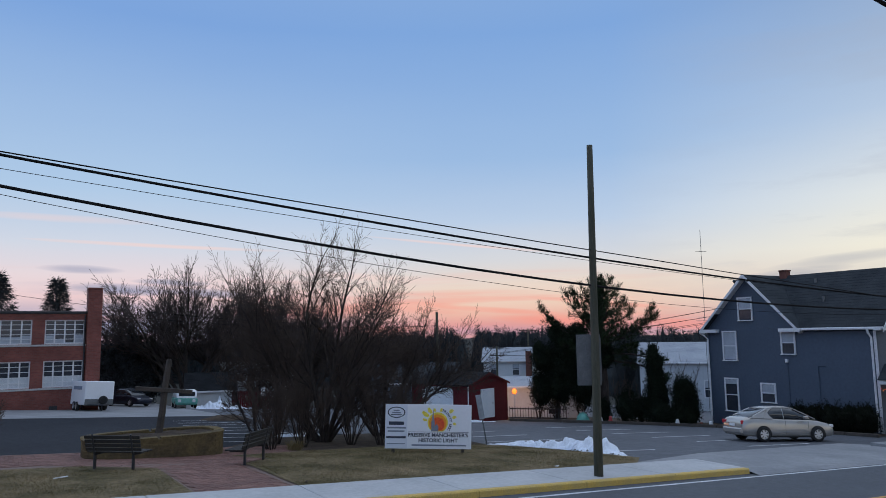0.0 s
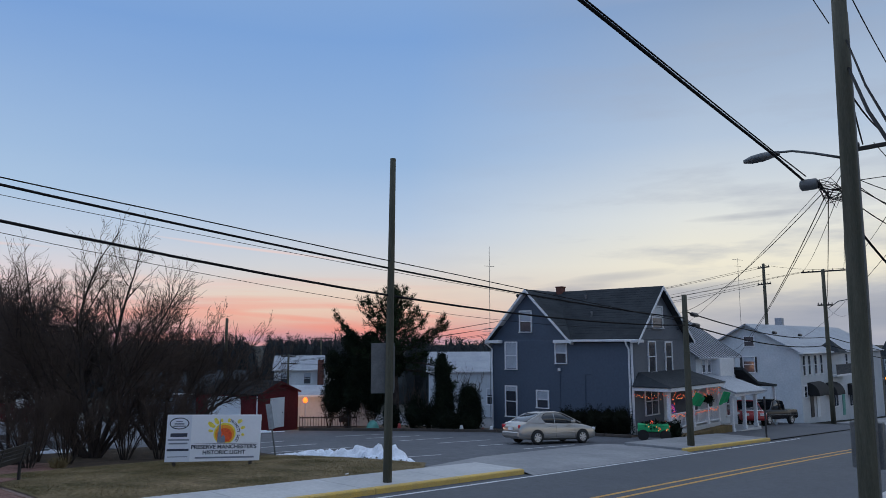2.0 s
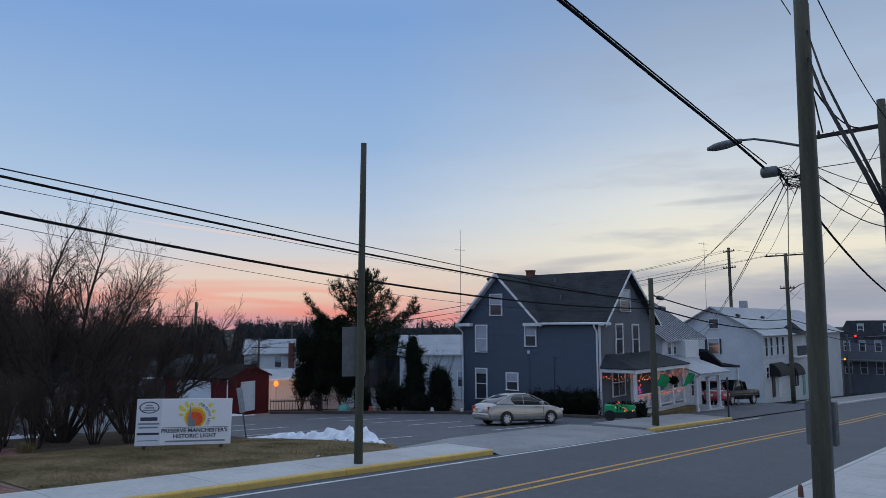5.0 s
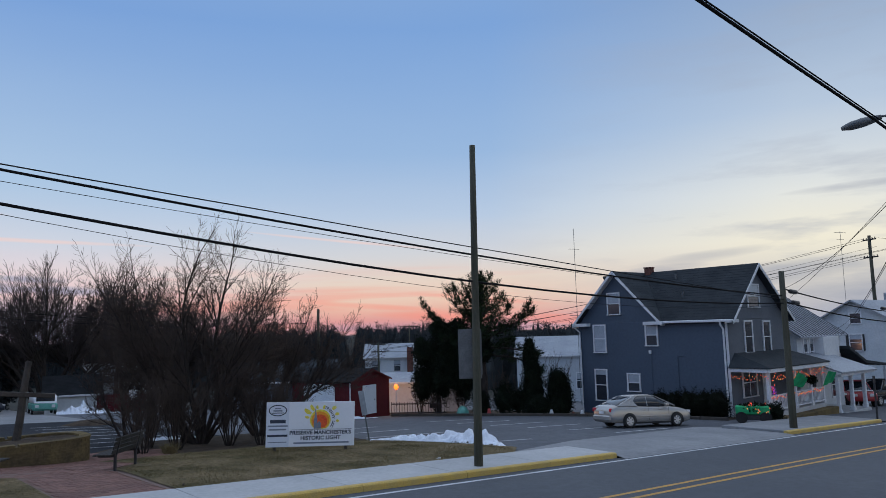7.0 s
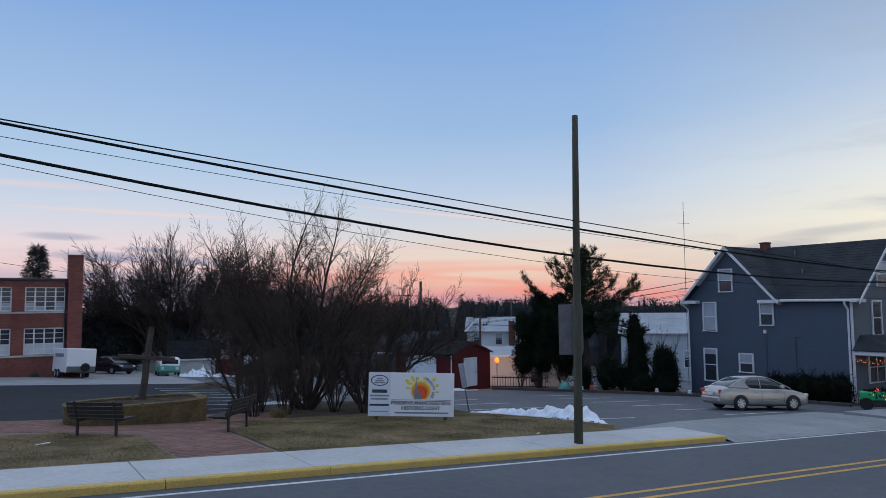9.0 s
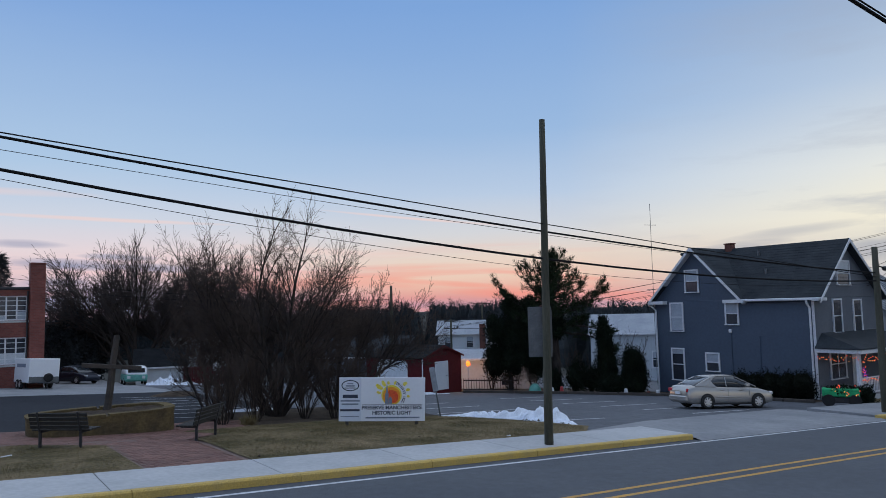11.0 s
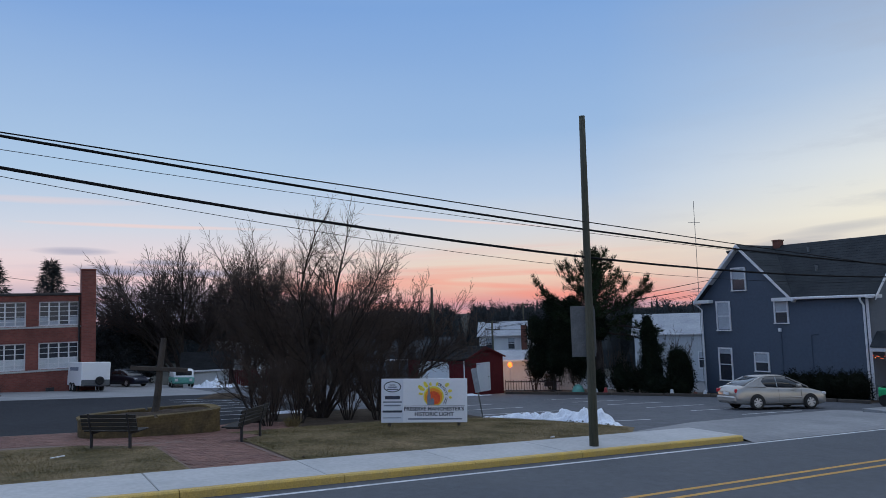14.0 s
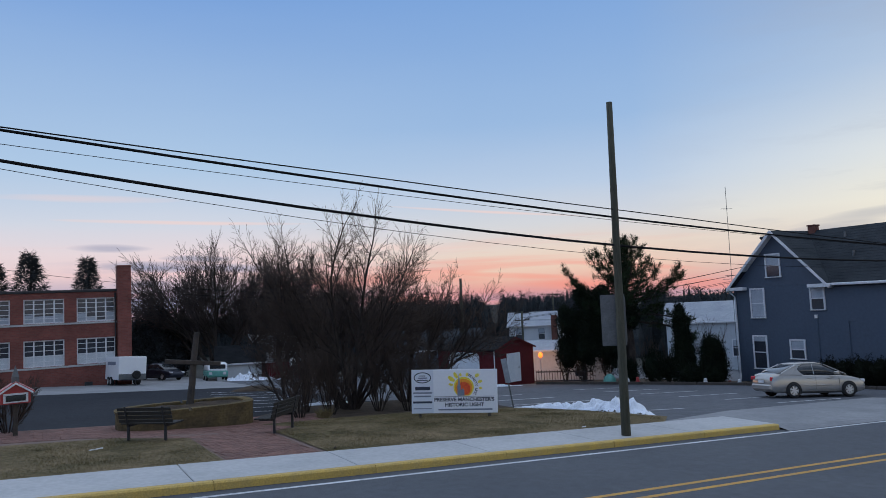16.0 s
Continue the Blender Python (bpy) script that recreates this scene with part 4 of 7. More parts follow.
cable([(-14, 4.70, 9.43), (0, 4.69, 8.08), (8.5, 4.59, 7.27), (14.9, 4.58, 6.715), (16.8, 4.5, 6.50)], 0.014, 5)
# fan of service lines round the near pole
for a, b, r, s in (((16.9, 4.1, 6.2), (43.5, 19.6, 4.6), 0.012, 0.5), ((16.9, 4.1, 6.15), (52, 19.5, 2.2), 0.012, 0.7), ((16.9, 4.1, 6.1), (67.5, 17.2, 5.9), 0.012, 0.9),
                   ((16.95, 3.7, 9.6), (24.6, 4.9, 8.9), 0.022, 0.15), ((16.95, 3.7, 8.6), (24.5, 3.9, 8.85), 0.022, 0.35), ((17, 3.7, 11.4), (24.5, 3.1, 8.9), 0.014, 0.3),
                   ((17, 3.8, 6.6), (67.5, 15.6, 8.9), 0.012, 0.6), ((17, 3.8, 6.35), (24.5, 3.25, 6.3), 0.016, 0.12), ((17, 3.8, 6.0), (24.5, 3.25, 5.7), 0.016, 0.2),
                   ((17, 3.8, 5.6), (24.5, 3.25, 3.6), 0.03, 0.2), ((24.5, 3.0, 8.9), (67.5, 15.5, 8.9), 0.014, 0.5), ((24.6, 5.1, 8.9), (67.5, 18.8, 8.9), 0.014, 0.5),
                   ((67.5, 15.6, 8.95), (75.9, 24.1, 10.4), 0.014, 0.2), ((46.3, 65.3, 1.6), (75.9, 24.2, 10.4), 0.016, 0.6), ((46.9, 64.7, 1.6), (75.9, 25.4, 10.4), 0.016, 0.6),
                   ((46.3, 65.3, 0.8), (75.9, 25.4, 8.7), 0.016, 0.6), ((46.9, 64.7, 0.8), (75.9, 24.2, 8.7), 0.016, 0.6), ((30.92, 13.62, 4.2), (67.5, 17.2, 3.2), 0.03, 0.5),
                   ((30.92, 13.62, 3.65), (67.5, 17.2, 2.5), 0.034, 0.5), ((30.92, 13.62, 3.9), (43.0, 19.5, 3.6), 0.012, 0.15), ((67.5, 17.2, 3.2), (120, 12, 0.5), 0.034, 0.8),
                   ((67.5, 17.2, 2.5), (120, 12, -0.4), 0.034, 0.8), ((-7, 66, 7.9), (23.2, 58.7, 4.0), 0.016, 0.6), ((6.5, 61, 5.0), (23.2, 38.7, 3.5), 0.012, 0.5),
                   ((67.5, 17.2, 5.9), (82, 19.0, 5.4), 0.014, 0.4), ((67.9, 86.6, 3.3), (46.6, 65.0, 1.3), 0.02, 0.6), ((46.6, 65.0, 0.6), (80, 50, 1.5), 0.02, 0.6),
                   ((17, 3.8, 6.5), (24.5, 3.25, 6.9), 0.012, 0.1), ((17, 3.8, 6.45), (24.5, 3.25, 6.0), 0.012, 0.1), ((17, 3.8, 6.55), (52, 19.4, 1.6), 0.010, 0.4), ((17, 3.8, 6.3), (30, 2.4, 9.2), 0.010, 0.1),
                   ((24.6, 5.0, 8.9), (44, 19.5, 3.8), 0.010, 0.3), ((24.6, 4.6, 8.9), (60, 3.0, 6.0), 0.014, 0.6), ((24.5, 3.3, 6.9), (69, 20, 3.0), 0.012, 0.6), ((16.95, 3.85, 9.9), (9, 4.3, 12.0), 0.012, 0.05),
                   ((46.6, 65.0, 1.2), (75.9, 24.2, 9.6), 0.012, 0.6), ((67.5, 18.7, 8.9), (46.8, 64.8, 1.5), 0.014, 0.6), ((67.5, 18.2, 8.9), (46.5, 65.1, 1.5), 0.014, 0.6)):
    cable([a, b], r, 4, s, label="thin black service line")
# heavy lines from the pole top towards the near side
cable([(17.08, 3.57, 8.85), (13.4, 2.56, 6.75), (9.76, 1.45, 4.76), (7.9, 0.9, 3.75)], 0.03, 6, label="thick twisted black service cable")
cable([(17.08, 3.57, 9.5), (13.4, 2.56, 7.18), (9.76, 1.45, 4.95), (7.9, 0.9, 3.85)], 0.02, 5, label="heavy black service cable")
# in-line cases near the short pole
for x, z in ((32.2, 4.1), (32.4, 3.62), (48, 3.4), (56, 3.3)):
    g = Geo()
    y = 13.62 + (x - 30.92) * 0.098
    g.tube([(x - 0.45, y - 0.04, z + 0.02), (x - 0.35, y - 0.04, z), (x + 0.35, y + 0.04, z - 0.02), (x + 0.45, y + 0.04, z - 0.03)], [0.04, 0.1, 0.1, 0.04], 8)
    thing("cable_case", g, M["metal_dark"], "black cable splice case on the overhead line", "cable case", group="cable cases")
# crossarm lamp on the far pole
g = Geo()
g.tube([(67.5, 17.0, 5.6), (67.7, 16.2, 6.2), (67.9, 15.4, 6.35), (68.0, 14.8, 6.3)], 0.04, 6)
thing("lamp_arm", g, M["galv"], "curved street lamp arm on the far pole", "street lamp")


# aerials
def aerial(x, y, z0, z1, bars):
    A = empty("aerial", pose(x, y, z0), "thin television aerial mast behind the house", "aerial")
    g = Geo()
    g.tube([(0, 0, 0), (0.05, 0, z1 - z0)], 0.020, 5)
    part("mast", g, M["galv"], A)
    for f, l in bars:
        g = Geo()
        g.tube([(-l, 0.3 * l, (z1 - z0) * f), (l, -0.3 * l, (z1 - z0) * f)], 0.018, 4)
        part("aerial_rod", g, M["galv"], A)


aerial(46.9, 37.5, -3.5, 10.9, ((0.88, 0.5), (0.52, 0.5), (0.50, 0.7)))
aerial(75.3, 27.2, 3.0, 11.4, ((0.98, 0.8), (0.90, 0.5)))


# ---- the banner sign ----
def text_mesh(body, size, material, parent, m, name="lettering", bold=0.0, width=None):
    cu = bpy.data.curves.new(name, "FONT")
    cu.body, cu.size, cu.align_x, cu.align_y = body, size, "CENTER", "CENTER"
    cu.offset = bold
    cu.extrude = 0.001
    tmp = bpy.data.objects.new(name, cu)
    scene.collection.objects.link(tmp)
    dg = bpy.context.evaluated_depsgraph_get()
    me = bpy.data.meshes.new_from_object(tmp.evaluated_get(dg))
    bpy.data.objects.remove(tmp)
    bpy.data.curves.remove(cu)
    if width:
        xs = [v.co.x for v in me.vertices]
        k = width / (max(xs) - min(xs))
        for v in me.vertices:
            v.co.x *= k
    me.materials.clear()
    me.materials.append(material)
    ob = new(name, me)
    ob.parent = parent
    ob.matrix_local = m @ pose(0, 0, 0, 90, 0, 0)
    return ob


def banner():
    a, b = Vector((9.92, 19.67, -0.42)), Vector((12.16, 18.385, -0.50))
    d = b - a
    L, Hh = d.length, 1.30
    yaw = math.degrees(math.atan2(d.y, d.x))
    roll = math.degrees(math.asin(-d.z / L))
    S = empty("banner_sign", pose(*a, 0, roll, yaw), "white fundraising banner board with orange sun on the lawn", "sign")
    g = Geo()
    g.cbox(0, 0, 0, L, 0.03, Hh, 0.006)
    part("board", g, M["sign_white"], S)
    g = Geo()
    g.box(0.004, -0.004, 0.004, 0.66, -0.001, Hh - 0.004)
    part("side_panel", g, M["sign_pale"], S, "pale blue sponsor strip")
    for x in (0.25, L - 0.25):
        g = Geo()
        g.cbox(x - 0.045, 0.035, -0.55, x + 0.045, 0.125, Hh - 0.05, 0.008)
        part("post", g, M["cross_wood"], S)
    Y = -0.006
    text_mesh("PRESERVE MANCHESTER'S", 0.15, M["ink"], S, pose(1.58, Y, 0.40), bold=0.0045, width=1.80)
    text_mesh("HISTORIC LIGHT", 0.15, M["ink"], S, pose(1.585, Y, 0.245), bold=0.0045, width=1.17)
    word = "TRINITY UCC"
    for i, c in enumerate(word):
        if c == " ":
            continue
        ang = 66 - i * 9.6
        text_mesh(c, 0.105, M["ink"], S, pose(1.57 + 0.385 * math.cos(radians(ang)), Y, 0.77 + 0.385 * math.sin(radians(ang))) @ pose(0, 0, 0, 0, 90 - ang, 0), bold=0.003)
    # sun disc in bands, cut flat at the foot, with loose rays
    cx, cz, R = 1.57, 0.77, 0.305
    for rad, dz, dy, mm in ((R, 0.0, 0.0, "sun_yellow"), (0.265, -0.02, 0.0006, "sun_orange"), (0.205, -0.05, 0.0012, "sun_red")):
        g = Geo()
        ring = []
        for k in range(37):
            a = radians(-58 + k * 296 / 36)
            ring.append((cx + rad * math.cos(a), Y - dy, max(cz - 0.26, cz + dz + rad * math.sin(a))))
        g.add(ring, [tuple(range(37))])
        part("sun_band", g, M[mm], S)
    for ang, p0, p1, w in ((168, 0.33, 0.46, 0.05), (146, 0.33, 0.56, 0.08), (124, 0.33, 0.52, 0.07), (104, 0.33, 0.43, 0.05), (74, 0.33, 0.44, 0.05), (40, 0.46, 0.60, 0.07), (18, 0.46, 0.58, 0.06), (-4, 0.46, 0.55, 0.05)):
        g = Geo()
        u = Vector((math.cos(radians(ang)), 0, math.sin(radians(ang))))
        v = Vector((-u.z, 0, u.x))
        c = Vector((cx, Y + 0.001, cz))
        g.add([c + u * p0 - v * w * 0.45, c + u * p0 + v * w * 0.45, c + u * (p0 + p1) * 0.5 + v * w * 0.9, c + u * p1 + v * w * 0.35, c + u * p1 - v * w * 0.5, c + u * (p0 + p1) * 0.5 - v * w * 0.7], [(0, 1, 2, 3, 4, 5)])
        part("sun_ray", g, M["sun_yellow"], S)
    g = Geo()
    for pts in ([(cx - 0.19, 0.515), (cx - 0.09, 0.515), (cx - 0.09, 0.83), (cx - 0.19, 0.83)], [(cx - 0.175, 0.832), (cx - 0.105, 0.832), (cx - 0.14, 1.20)],
                [(cx - 0.088, 0.515), (cx + 0.02, 0.515), (cx + 0.02, 0.67), (cx - 0.035, 0.74), (cx - 0.088, 0.67)]):
        g.add([(x, Y - 0.003, z) for x, z in pts], [tuple(range(len(pts)))])
    part("steeple_print", g, M["ink_soft"], S)
    def bar(x0, x1, z0, z1, mm):
        g = Geo()
        g.box(x0, Y - 0.001, z0, x1, Y, z1)
        part("print_bar", g, M[mm], S)
    bar(0.69, 2.50, 0.487, 0.497, "ink")
    bar(0.80, 2.42, 0.085, 0.13, "ink_soft")
    bar(0.11, 0.56, 0.69, 0.79, "ink")
    bar(0.05, 0.62, 0.585, 0.63, "ink_soft")
    bar(0.08, 0.58, 0.485, 0.53, "ink_soft")
    bar(0.04, 0.62, 0.30, 0.36, "ink")
    bar(0.06, 0.60, 0.13, 0.155, "ink_soft")
    g = Geo()
    n = 28
    ring = [(0.33 + math.cos(k * math.tau / n) * rx, Y - 0.001, 1.06 + math.sin(k * math.tau / n) * rz) for rx, rz in ((0.265, 0.165), (0.235, 0.138)) for k in range(n)]
    g.add(ring, [(k, (k + 1) % n, n + (k + 1) % n, n + k) for k in range(n)])
    part("emblem_ring", g, M["ink"], S)
    bar(0.20, 0.46, 1.03, 1.07, "ink_soft")
    bar(0.24, 0.42, 1.10, 1.13, "ink_soft")
    bar(0.16, 0.50, 0.975, 1.0, "ink")


banner()


def road_sign():
    x, y = 15.12, 21.82
    z = gz(x, y)
    S = empty("road_sign", pose(x, y, z, 0, -9, -35), "narrow pale back of a leaning road sign on a post", "sign")
    g = Geo()
    g.box(-0.025, -0.02, -0.3, 0.025, 0.02, 1.86)
    part("post", g, M["galv"], S)
    g = Geo()
    g.cbox(-0.10, -0.036, 1.0, 0.10, -0.022, 1.88, 0.006)
    part("sign_plate", g, M["metal_roof"], S)


road_sign()


# ---- benches ----
def bench(x, y, yaw, label):
    B = empty("bench", pose(x, y, gz(x, y) + 0.055, 0, 0, yaw), label, "bench", "plaza benches")
    L = 1.5
    for i in range(4):
        g = Geo()
        g.cbox(-L / 2, -0.02 + i * 0.115, 0.42, L / 2, 0.08 + i * 0.115, 0.455, 0.006)
        part("seat_slat", g, M["dark_wood"], B)
    for i in range(4):
        g = Geo()
        g.cbox(-L / 2, 0, 0, L / 2, 0.03, 0.085, 0.006, pose(0, -0.075 - i * 0.028, 0.47 + i * 0.1, 14, 0, 0))
        part("back_slat", g, M["dark_wood"], B)
    for sx in (-0.52, 0.52):
        g = Geo()
        g.cbox(sx - 0.03, -0.06, 0.0, sx + 0.03, 0.0, 0.42, 0.008)
        g.cbox(sx - 0.03, -0.06, 0.36, sx + 0.03, 0.40, 0.418, 0.008)
        part("leg", g, M["metal_dark"], B)
        g = Geo()
        g.cbox(sx - 0.025, 0, 0, sx + 0.025, 0.03, 0.5, 0.006, pose(0, -0.075, 0.40, 14, 0, 0))
        part("back_bracket", g, M["metal_dark"], B)


bench(2.55, 19.80, -41, "dark slatted bench with its back to the road")
bench(5.90, 19.45, 46, "dark slatted bench facing the brick planter")


# ---- brick planter and cross ----
def planter():
    cx, cy, rx, ry, t = 4.10, 23.55, 1.98, 1.15, 0.26
    zb, zt = gz(cx, cy) - 0.15, 0.10
    P = empty("planter", pose(0, 0, 0), "round mossy tan brick planter on the plaza", "planter")
    n = 56
    def rim(a, off):
        c, q = math.cos(a), math.sin(a)
        return cx + math.copysign(abs(c) ** 0.62, c) * (rx + off), cy + math.copysign(abs(q) ** 0.62, q) * (ry + off)
    g = Geo()
    rings = []
    for off, z in ((-0.015, zb), (-0.015, zt - 0.06), (-t, zt - 0.06), (-t, zb)):
        rings.append([(*rim(k * math.tau / n, off), z) for k in range(n)])
    g.loft(rings + [rings[0]], caps=False)
    part("wall_core", g, M["tan_brick"], P)
    courses = 10
    ch = (zt - 0.06 - zb) / courses
    per = 22
    for c in range(courses):
        for k in range(per):
            a0 = math.pi * 1.0 + (k + (0.5 if c % 2 else 0)) * math.pi / per
            a1 = a0 + math.pi / per - 0.003
            g = Geo()
            z0, z1 = zb + c * ch + 0.002, zb + (c + 1) * ch - 0.002
            o = 0.004 * math.sin(k * 7.3 + c * 3.1)
            q = [rim(a0, -0.1), rim(a1, -0.1), rim(a1, o), rim(a0, o)]
            g.add([(u, w, z0) for u, w in q] + [(u, w, z1) for u, w in q], [(4, 5, 6, 7), (0, 3, 2, 1), (2, 3, 7, 6), (0, 4, 7, 3), (1, 2, 6, 5)])
            part("brick", g, M["tan_brick"], P)
    for k in range(44):
        a0, a1 = k * math.tau / 44, (k + 1) * math.tau / 44 - 0.008
        g = Geo()
        q = [rim(a0, -t - 0.01), rim(a1, -t - 0.01), rim(a1, 0.02), rim(a0, 0.02)]
        g.add([(u, w, zt - 0.055) for u, w in q] + [(u, w, zt) for u, w in q], [(4, 5, 6, 7), (0, 3, 2, 1), (2, 3, 7, 6), (0, 4, 7, 3), (1, 2, 6, 5), (0, 1, 5, 4)])
        part("coping_brick", g, M["tan_brick"], P)
    g = Geo()
    g.add([(*rim(k * math.tau / n, -t + 0.01), 0.02 + 0.03 * math.sin(k * 1.7)) for k in range(n)] + [(cx, cy, 0.08)], [(k, (k + 1) % n, n) for k in range(n)])
    part("soil", g, M["earth"], P, "dark mulch filling the planter")


planter()


def cross():
    x, y = 4.26, 23.8
    C = empty("cross", pose(x, y, 0.02, 0, 6, -10), "weathered wooden cross standing in the planter", "cross")
    g = Geo()
    g.tube([(0, 0, -0.2), (0.02, 0, 0.7), (0.0, 0.0, 1.4), (0.02, 0, 2.28)], [0.12, 0.105, 0.1, 0.085], 9)
    part("upright", g, M["cross_wood"], C)
    g = Geo()
    g.cbox(-0.84, -0.13, 1.27, 0.82, -0.02, 1.40, 0.012)
    part("crossbeam", g, M["cross_wood"], C)


cross()


def little_church():
    x, y = -0.40, 23.6
    z = gz(x, y)
    C = empty("model_church", pose(x, y, z, 0, 0, 4), "small red box shaped like a church on a post", "model church")
    g = Geo()
    g.cbox(-0.06, -0.06, 0, 0.06, 0.06, 0.98, 0.01)
    part("post", g, M["cross_wood"], C)
    g = Geo()
    g.prism([(-0.36, 0.95), (0.36, 0.95), (0.36, 1.28), (0, 1.52), (-0.36, 1.28)], -0.2, 0.25, "y")
    part("box", g, M["car_red"], C)
    for s in (-1, 1):
        g = Geo()
        g.prism([(0, 1.56), (s * 0.46, 1.26), (s * 0.46, 1.22), (0, 1.52)], -0.26, 0.3, "y")
        part("roof_slope", g, M["car_red"], C)
        g = Geo()
        g.prism([(0, 1.54), (s * 0.42, 1.26), (s * 0.42, 1.20), (0, 1.48)], -0.28, -0.262, "y")
        part("trim_board", g, M["trim"], C)
    g = Geo()
    g.cbox(-0.3, -0.22, 0.98, 0.3, -0.202, 1.24, 0.006)
    part("door_frame", g, M["trim"], C)
    g = Geo()
    g.box(-0.24, -0.226, 1.02, 0.24, -0.222, 1.19)
    part("pane", g, M["car_glass"], C)
    g = Geo()
    g.cbox(-0.09, -0.1, 1.5, 0.09, 0.08, 1.68, 0.008)
    g.add([(-0.09, -0.1, 1.68), (0.09, -0.1, 1.68), (0.09, 0.08, 1.68), (-0.09, 0.08, 1.68), (0, -0.01, 2.0)], [(0, 1, 4), (1, 2, 4), (2, 3, 4), (3, 0, 4)])
    part("steeple", g, M["galv"], C)


little_church()


# ---- the school ----
def brick_tex(name, c1, c2, cm, scale):
    m = bpy.data.materials.new(name)
    m.use_nodes = True
    nt = m.node_tree
    N, K = nt.nodes.new, nt.links.new
    p = nt.nodes["Principled BSDF"]
    p.inputs["Roughness"].default_value = 0.9
    tc, mp, b = N("ShaderNodeTexCoord"), N("ShaderNodeMapping"), N("ShaderNodeTexBrick")
    mp.inputs["Rotation"].default_value = (radians(90), 0, 0)
    K(tc.outputs["Object"], mp.inputs[0])
    K(mp.outputs[0], b.inputs[0])
    b.inputs["Color1"].default_value, b.inputs["Color2"].default_value, b.inputs["Mortar"].default_value = (*c1, 1), (*c2, 1), (*cm, 1)
    b.inputs["Scale"].default_value = scale
    b.inputs["Mortar Size"].default_value = 0.012
    n, mx = N("ShaderNodeTexNoise"), N("ShaderNodeHueSaturation")
    n.inputs["Scale"].default_value, n.inputs["Detail"].default_value = 0.7, 6
    K(tc.outputs["Object"], n.inputs[0])
    mr = N("ShaderNodeMapRange")
    mr.inputs[1].default_value, mr.inputs[2].default_value, mr.inputs[3].default_value, mr.inputs[4].default_value = 0.3, 0.7, 0.8, 1.2
    K(n.outputs[0], mr.inputs[0])
    K(mr.outputs[0], mx.inputs["Value"])
    K(b.outputs[0], mx.inputs["Color"])
    K(mx.outputs[0], p.inputs["Base Color"])
    bp = N("ShaderNodeBump")
    bp.inputs["Strength"].default_value, bp.inputs["Distance"].default_value = 0.4, 0.01
    K(b.outputs["Fac"], bp.inputs["Height"])
    bp.invert = True
    K(bp.outputs[0], p.inputs["Normal"])
    return m


M["school_brick"] = brick_tex("school_brick", (0.175, 0.052, 0.042), (0.23, 0.075, 0.058), (0.16, 0.10, 0.085), 2.2)


def school():
    Y = 61.0
    S = empty("school", pose(0, Y, 0), "two-storey red brick school with white-framed windows", "school")
    x0, x1, z0, z1 = -16.0, 5.48, -3.0, 4.92
    wins = [(x, x + 2.66) for x in (2.70, -0.78, -4.27, -7.75, -11.2)]
    # wall built round its window openings
    g = Geo()
    t = 0.35
    rows = ((-0.5, 1.45), (2.68, 4.48))
    zs = [z0, rows[0][0], rows[0][1], rows[1][0], rows[1][1], z1]
    for i in range(5):
        if i in (1, 3):
            xs = sorted([x0, x1] + [v for w in wins for v in w])
            for a, b in zip(xs[::2], xs[1::2]):
                g.box(a, 0, zs[i], b, t, zs[i + 1])
        else:
            g.box(x0, 0, zs[i], x1, t, zs[i + 1])
    part("wall", g, M["school_brick"], S)
    g = Geo()
    g.box(x0, t + 0.01, z0, x1, 14, z1 - 0.02)
    part("building_body", g, M["school_brick"], S)
    g = Geo()
    g.cbox(x0 - 0.05, -0.1, z1 + 0.002, x1 + 0.05, 14.1, z1 + 0.2, 0.03)
    part("roof_edge", g, M["metal_dark"], S)
    for z in (rows[0][0], rows[1][0]):
        g = Geo()
        g.cbox(x0, -0.06, z - 0.16, x1, -0.004, z - 0.02, 0.01)
        part("sill_band", g, M["concrete"], S, "pale stone sill band")
    rng = random.Random(8)
    for (za, zb) in rows:
        for xa, xb in wins:
            w = new("window")
            w.parent = S
            w.matrix_local = pose(xa, 0.12, za)
            W, Hh = xb - xa, zb - za
            g = Geo()
            f = 0.09
            g.box(0, 0, 0, f, 0.08, Hh)
            g.box(W - f, 0, 0, W, 0.08, Hh)
            g.box(f, 0, 0, W - f, 0.08, f)
            g.box(f, 0, Hh - f, W - f, 0.08, Hh)
            part("window_frame", g, M["trim"], w)
            for k in range(1, 4):
                g = Geo()
                c = W * k / 4
                g.box(c - 0.05, 0.004, f, c + 0.05, 0.076, Hh - f)
                part("mullion", g, M["trim"], w)
            for k in range(1, 5):
                g = Geo()
                c = Hh * k / 5
                g.box(f, 0.02, c - 0.022, W - f, 0.06, c + 0.022)
                part("glazing_bar", g, M["trim"], w)
            for k in range(4):
                g = Geo()
                g.box(W * k / 4 + 0.02, 0.065, f * 0.5, W * (k + 1) / 4 - 0.02, 0.07, Hh - f * 0.5)
                part("pane", g, M["glass"], w)
                g = Geo()
                low = Hh * (0.42 if za < 0 else rng.choice((0.5, 0.62, 0.3, 0.2)))
                g.box(W * k / 4 + 0.05, 0.062, f, W * (k + 1) / 4 - 0.05, 0.064, low if za < 0 else f + (0.03 if low < 0.5 else 0.5 * low))
                part("blind", g, M["pale_blind"] if za < 0 else M["blind"], w)
    C = Geo()
    C.cbox(x1 + 0.01, -0.35, z0, x1 + 1.0, 0.9, 6.78, 0.02)
    C.cbox(x1 + 0.0, -0.37, 6.782, x1 + 1.02, 0.92, 6.92, 0.02)
    part("chimney", C, M["school_brick"], S, "square red brick chimney")
    g = Geo()
    g.tube([(x1 - 0.12, -0.09, z1 - 0.1), (x1 - 0.12, -0.09, z0)], 0.06, 8)
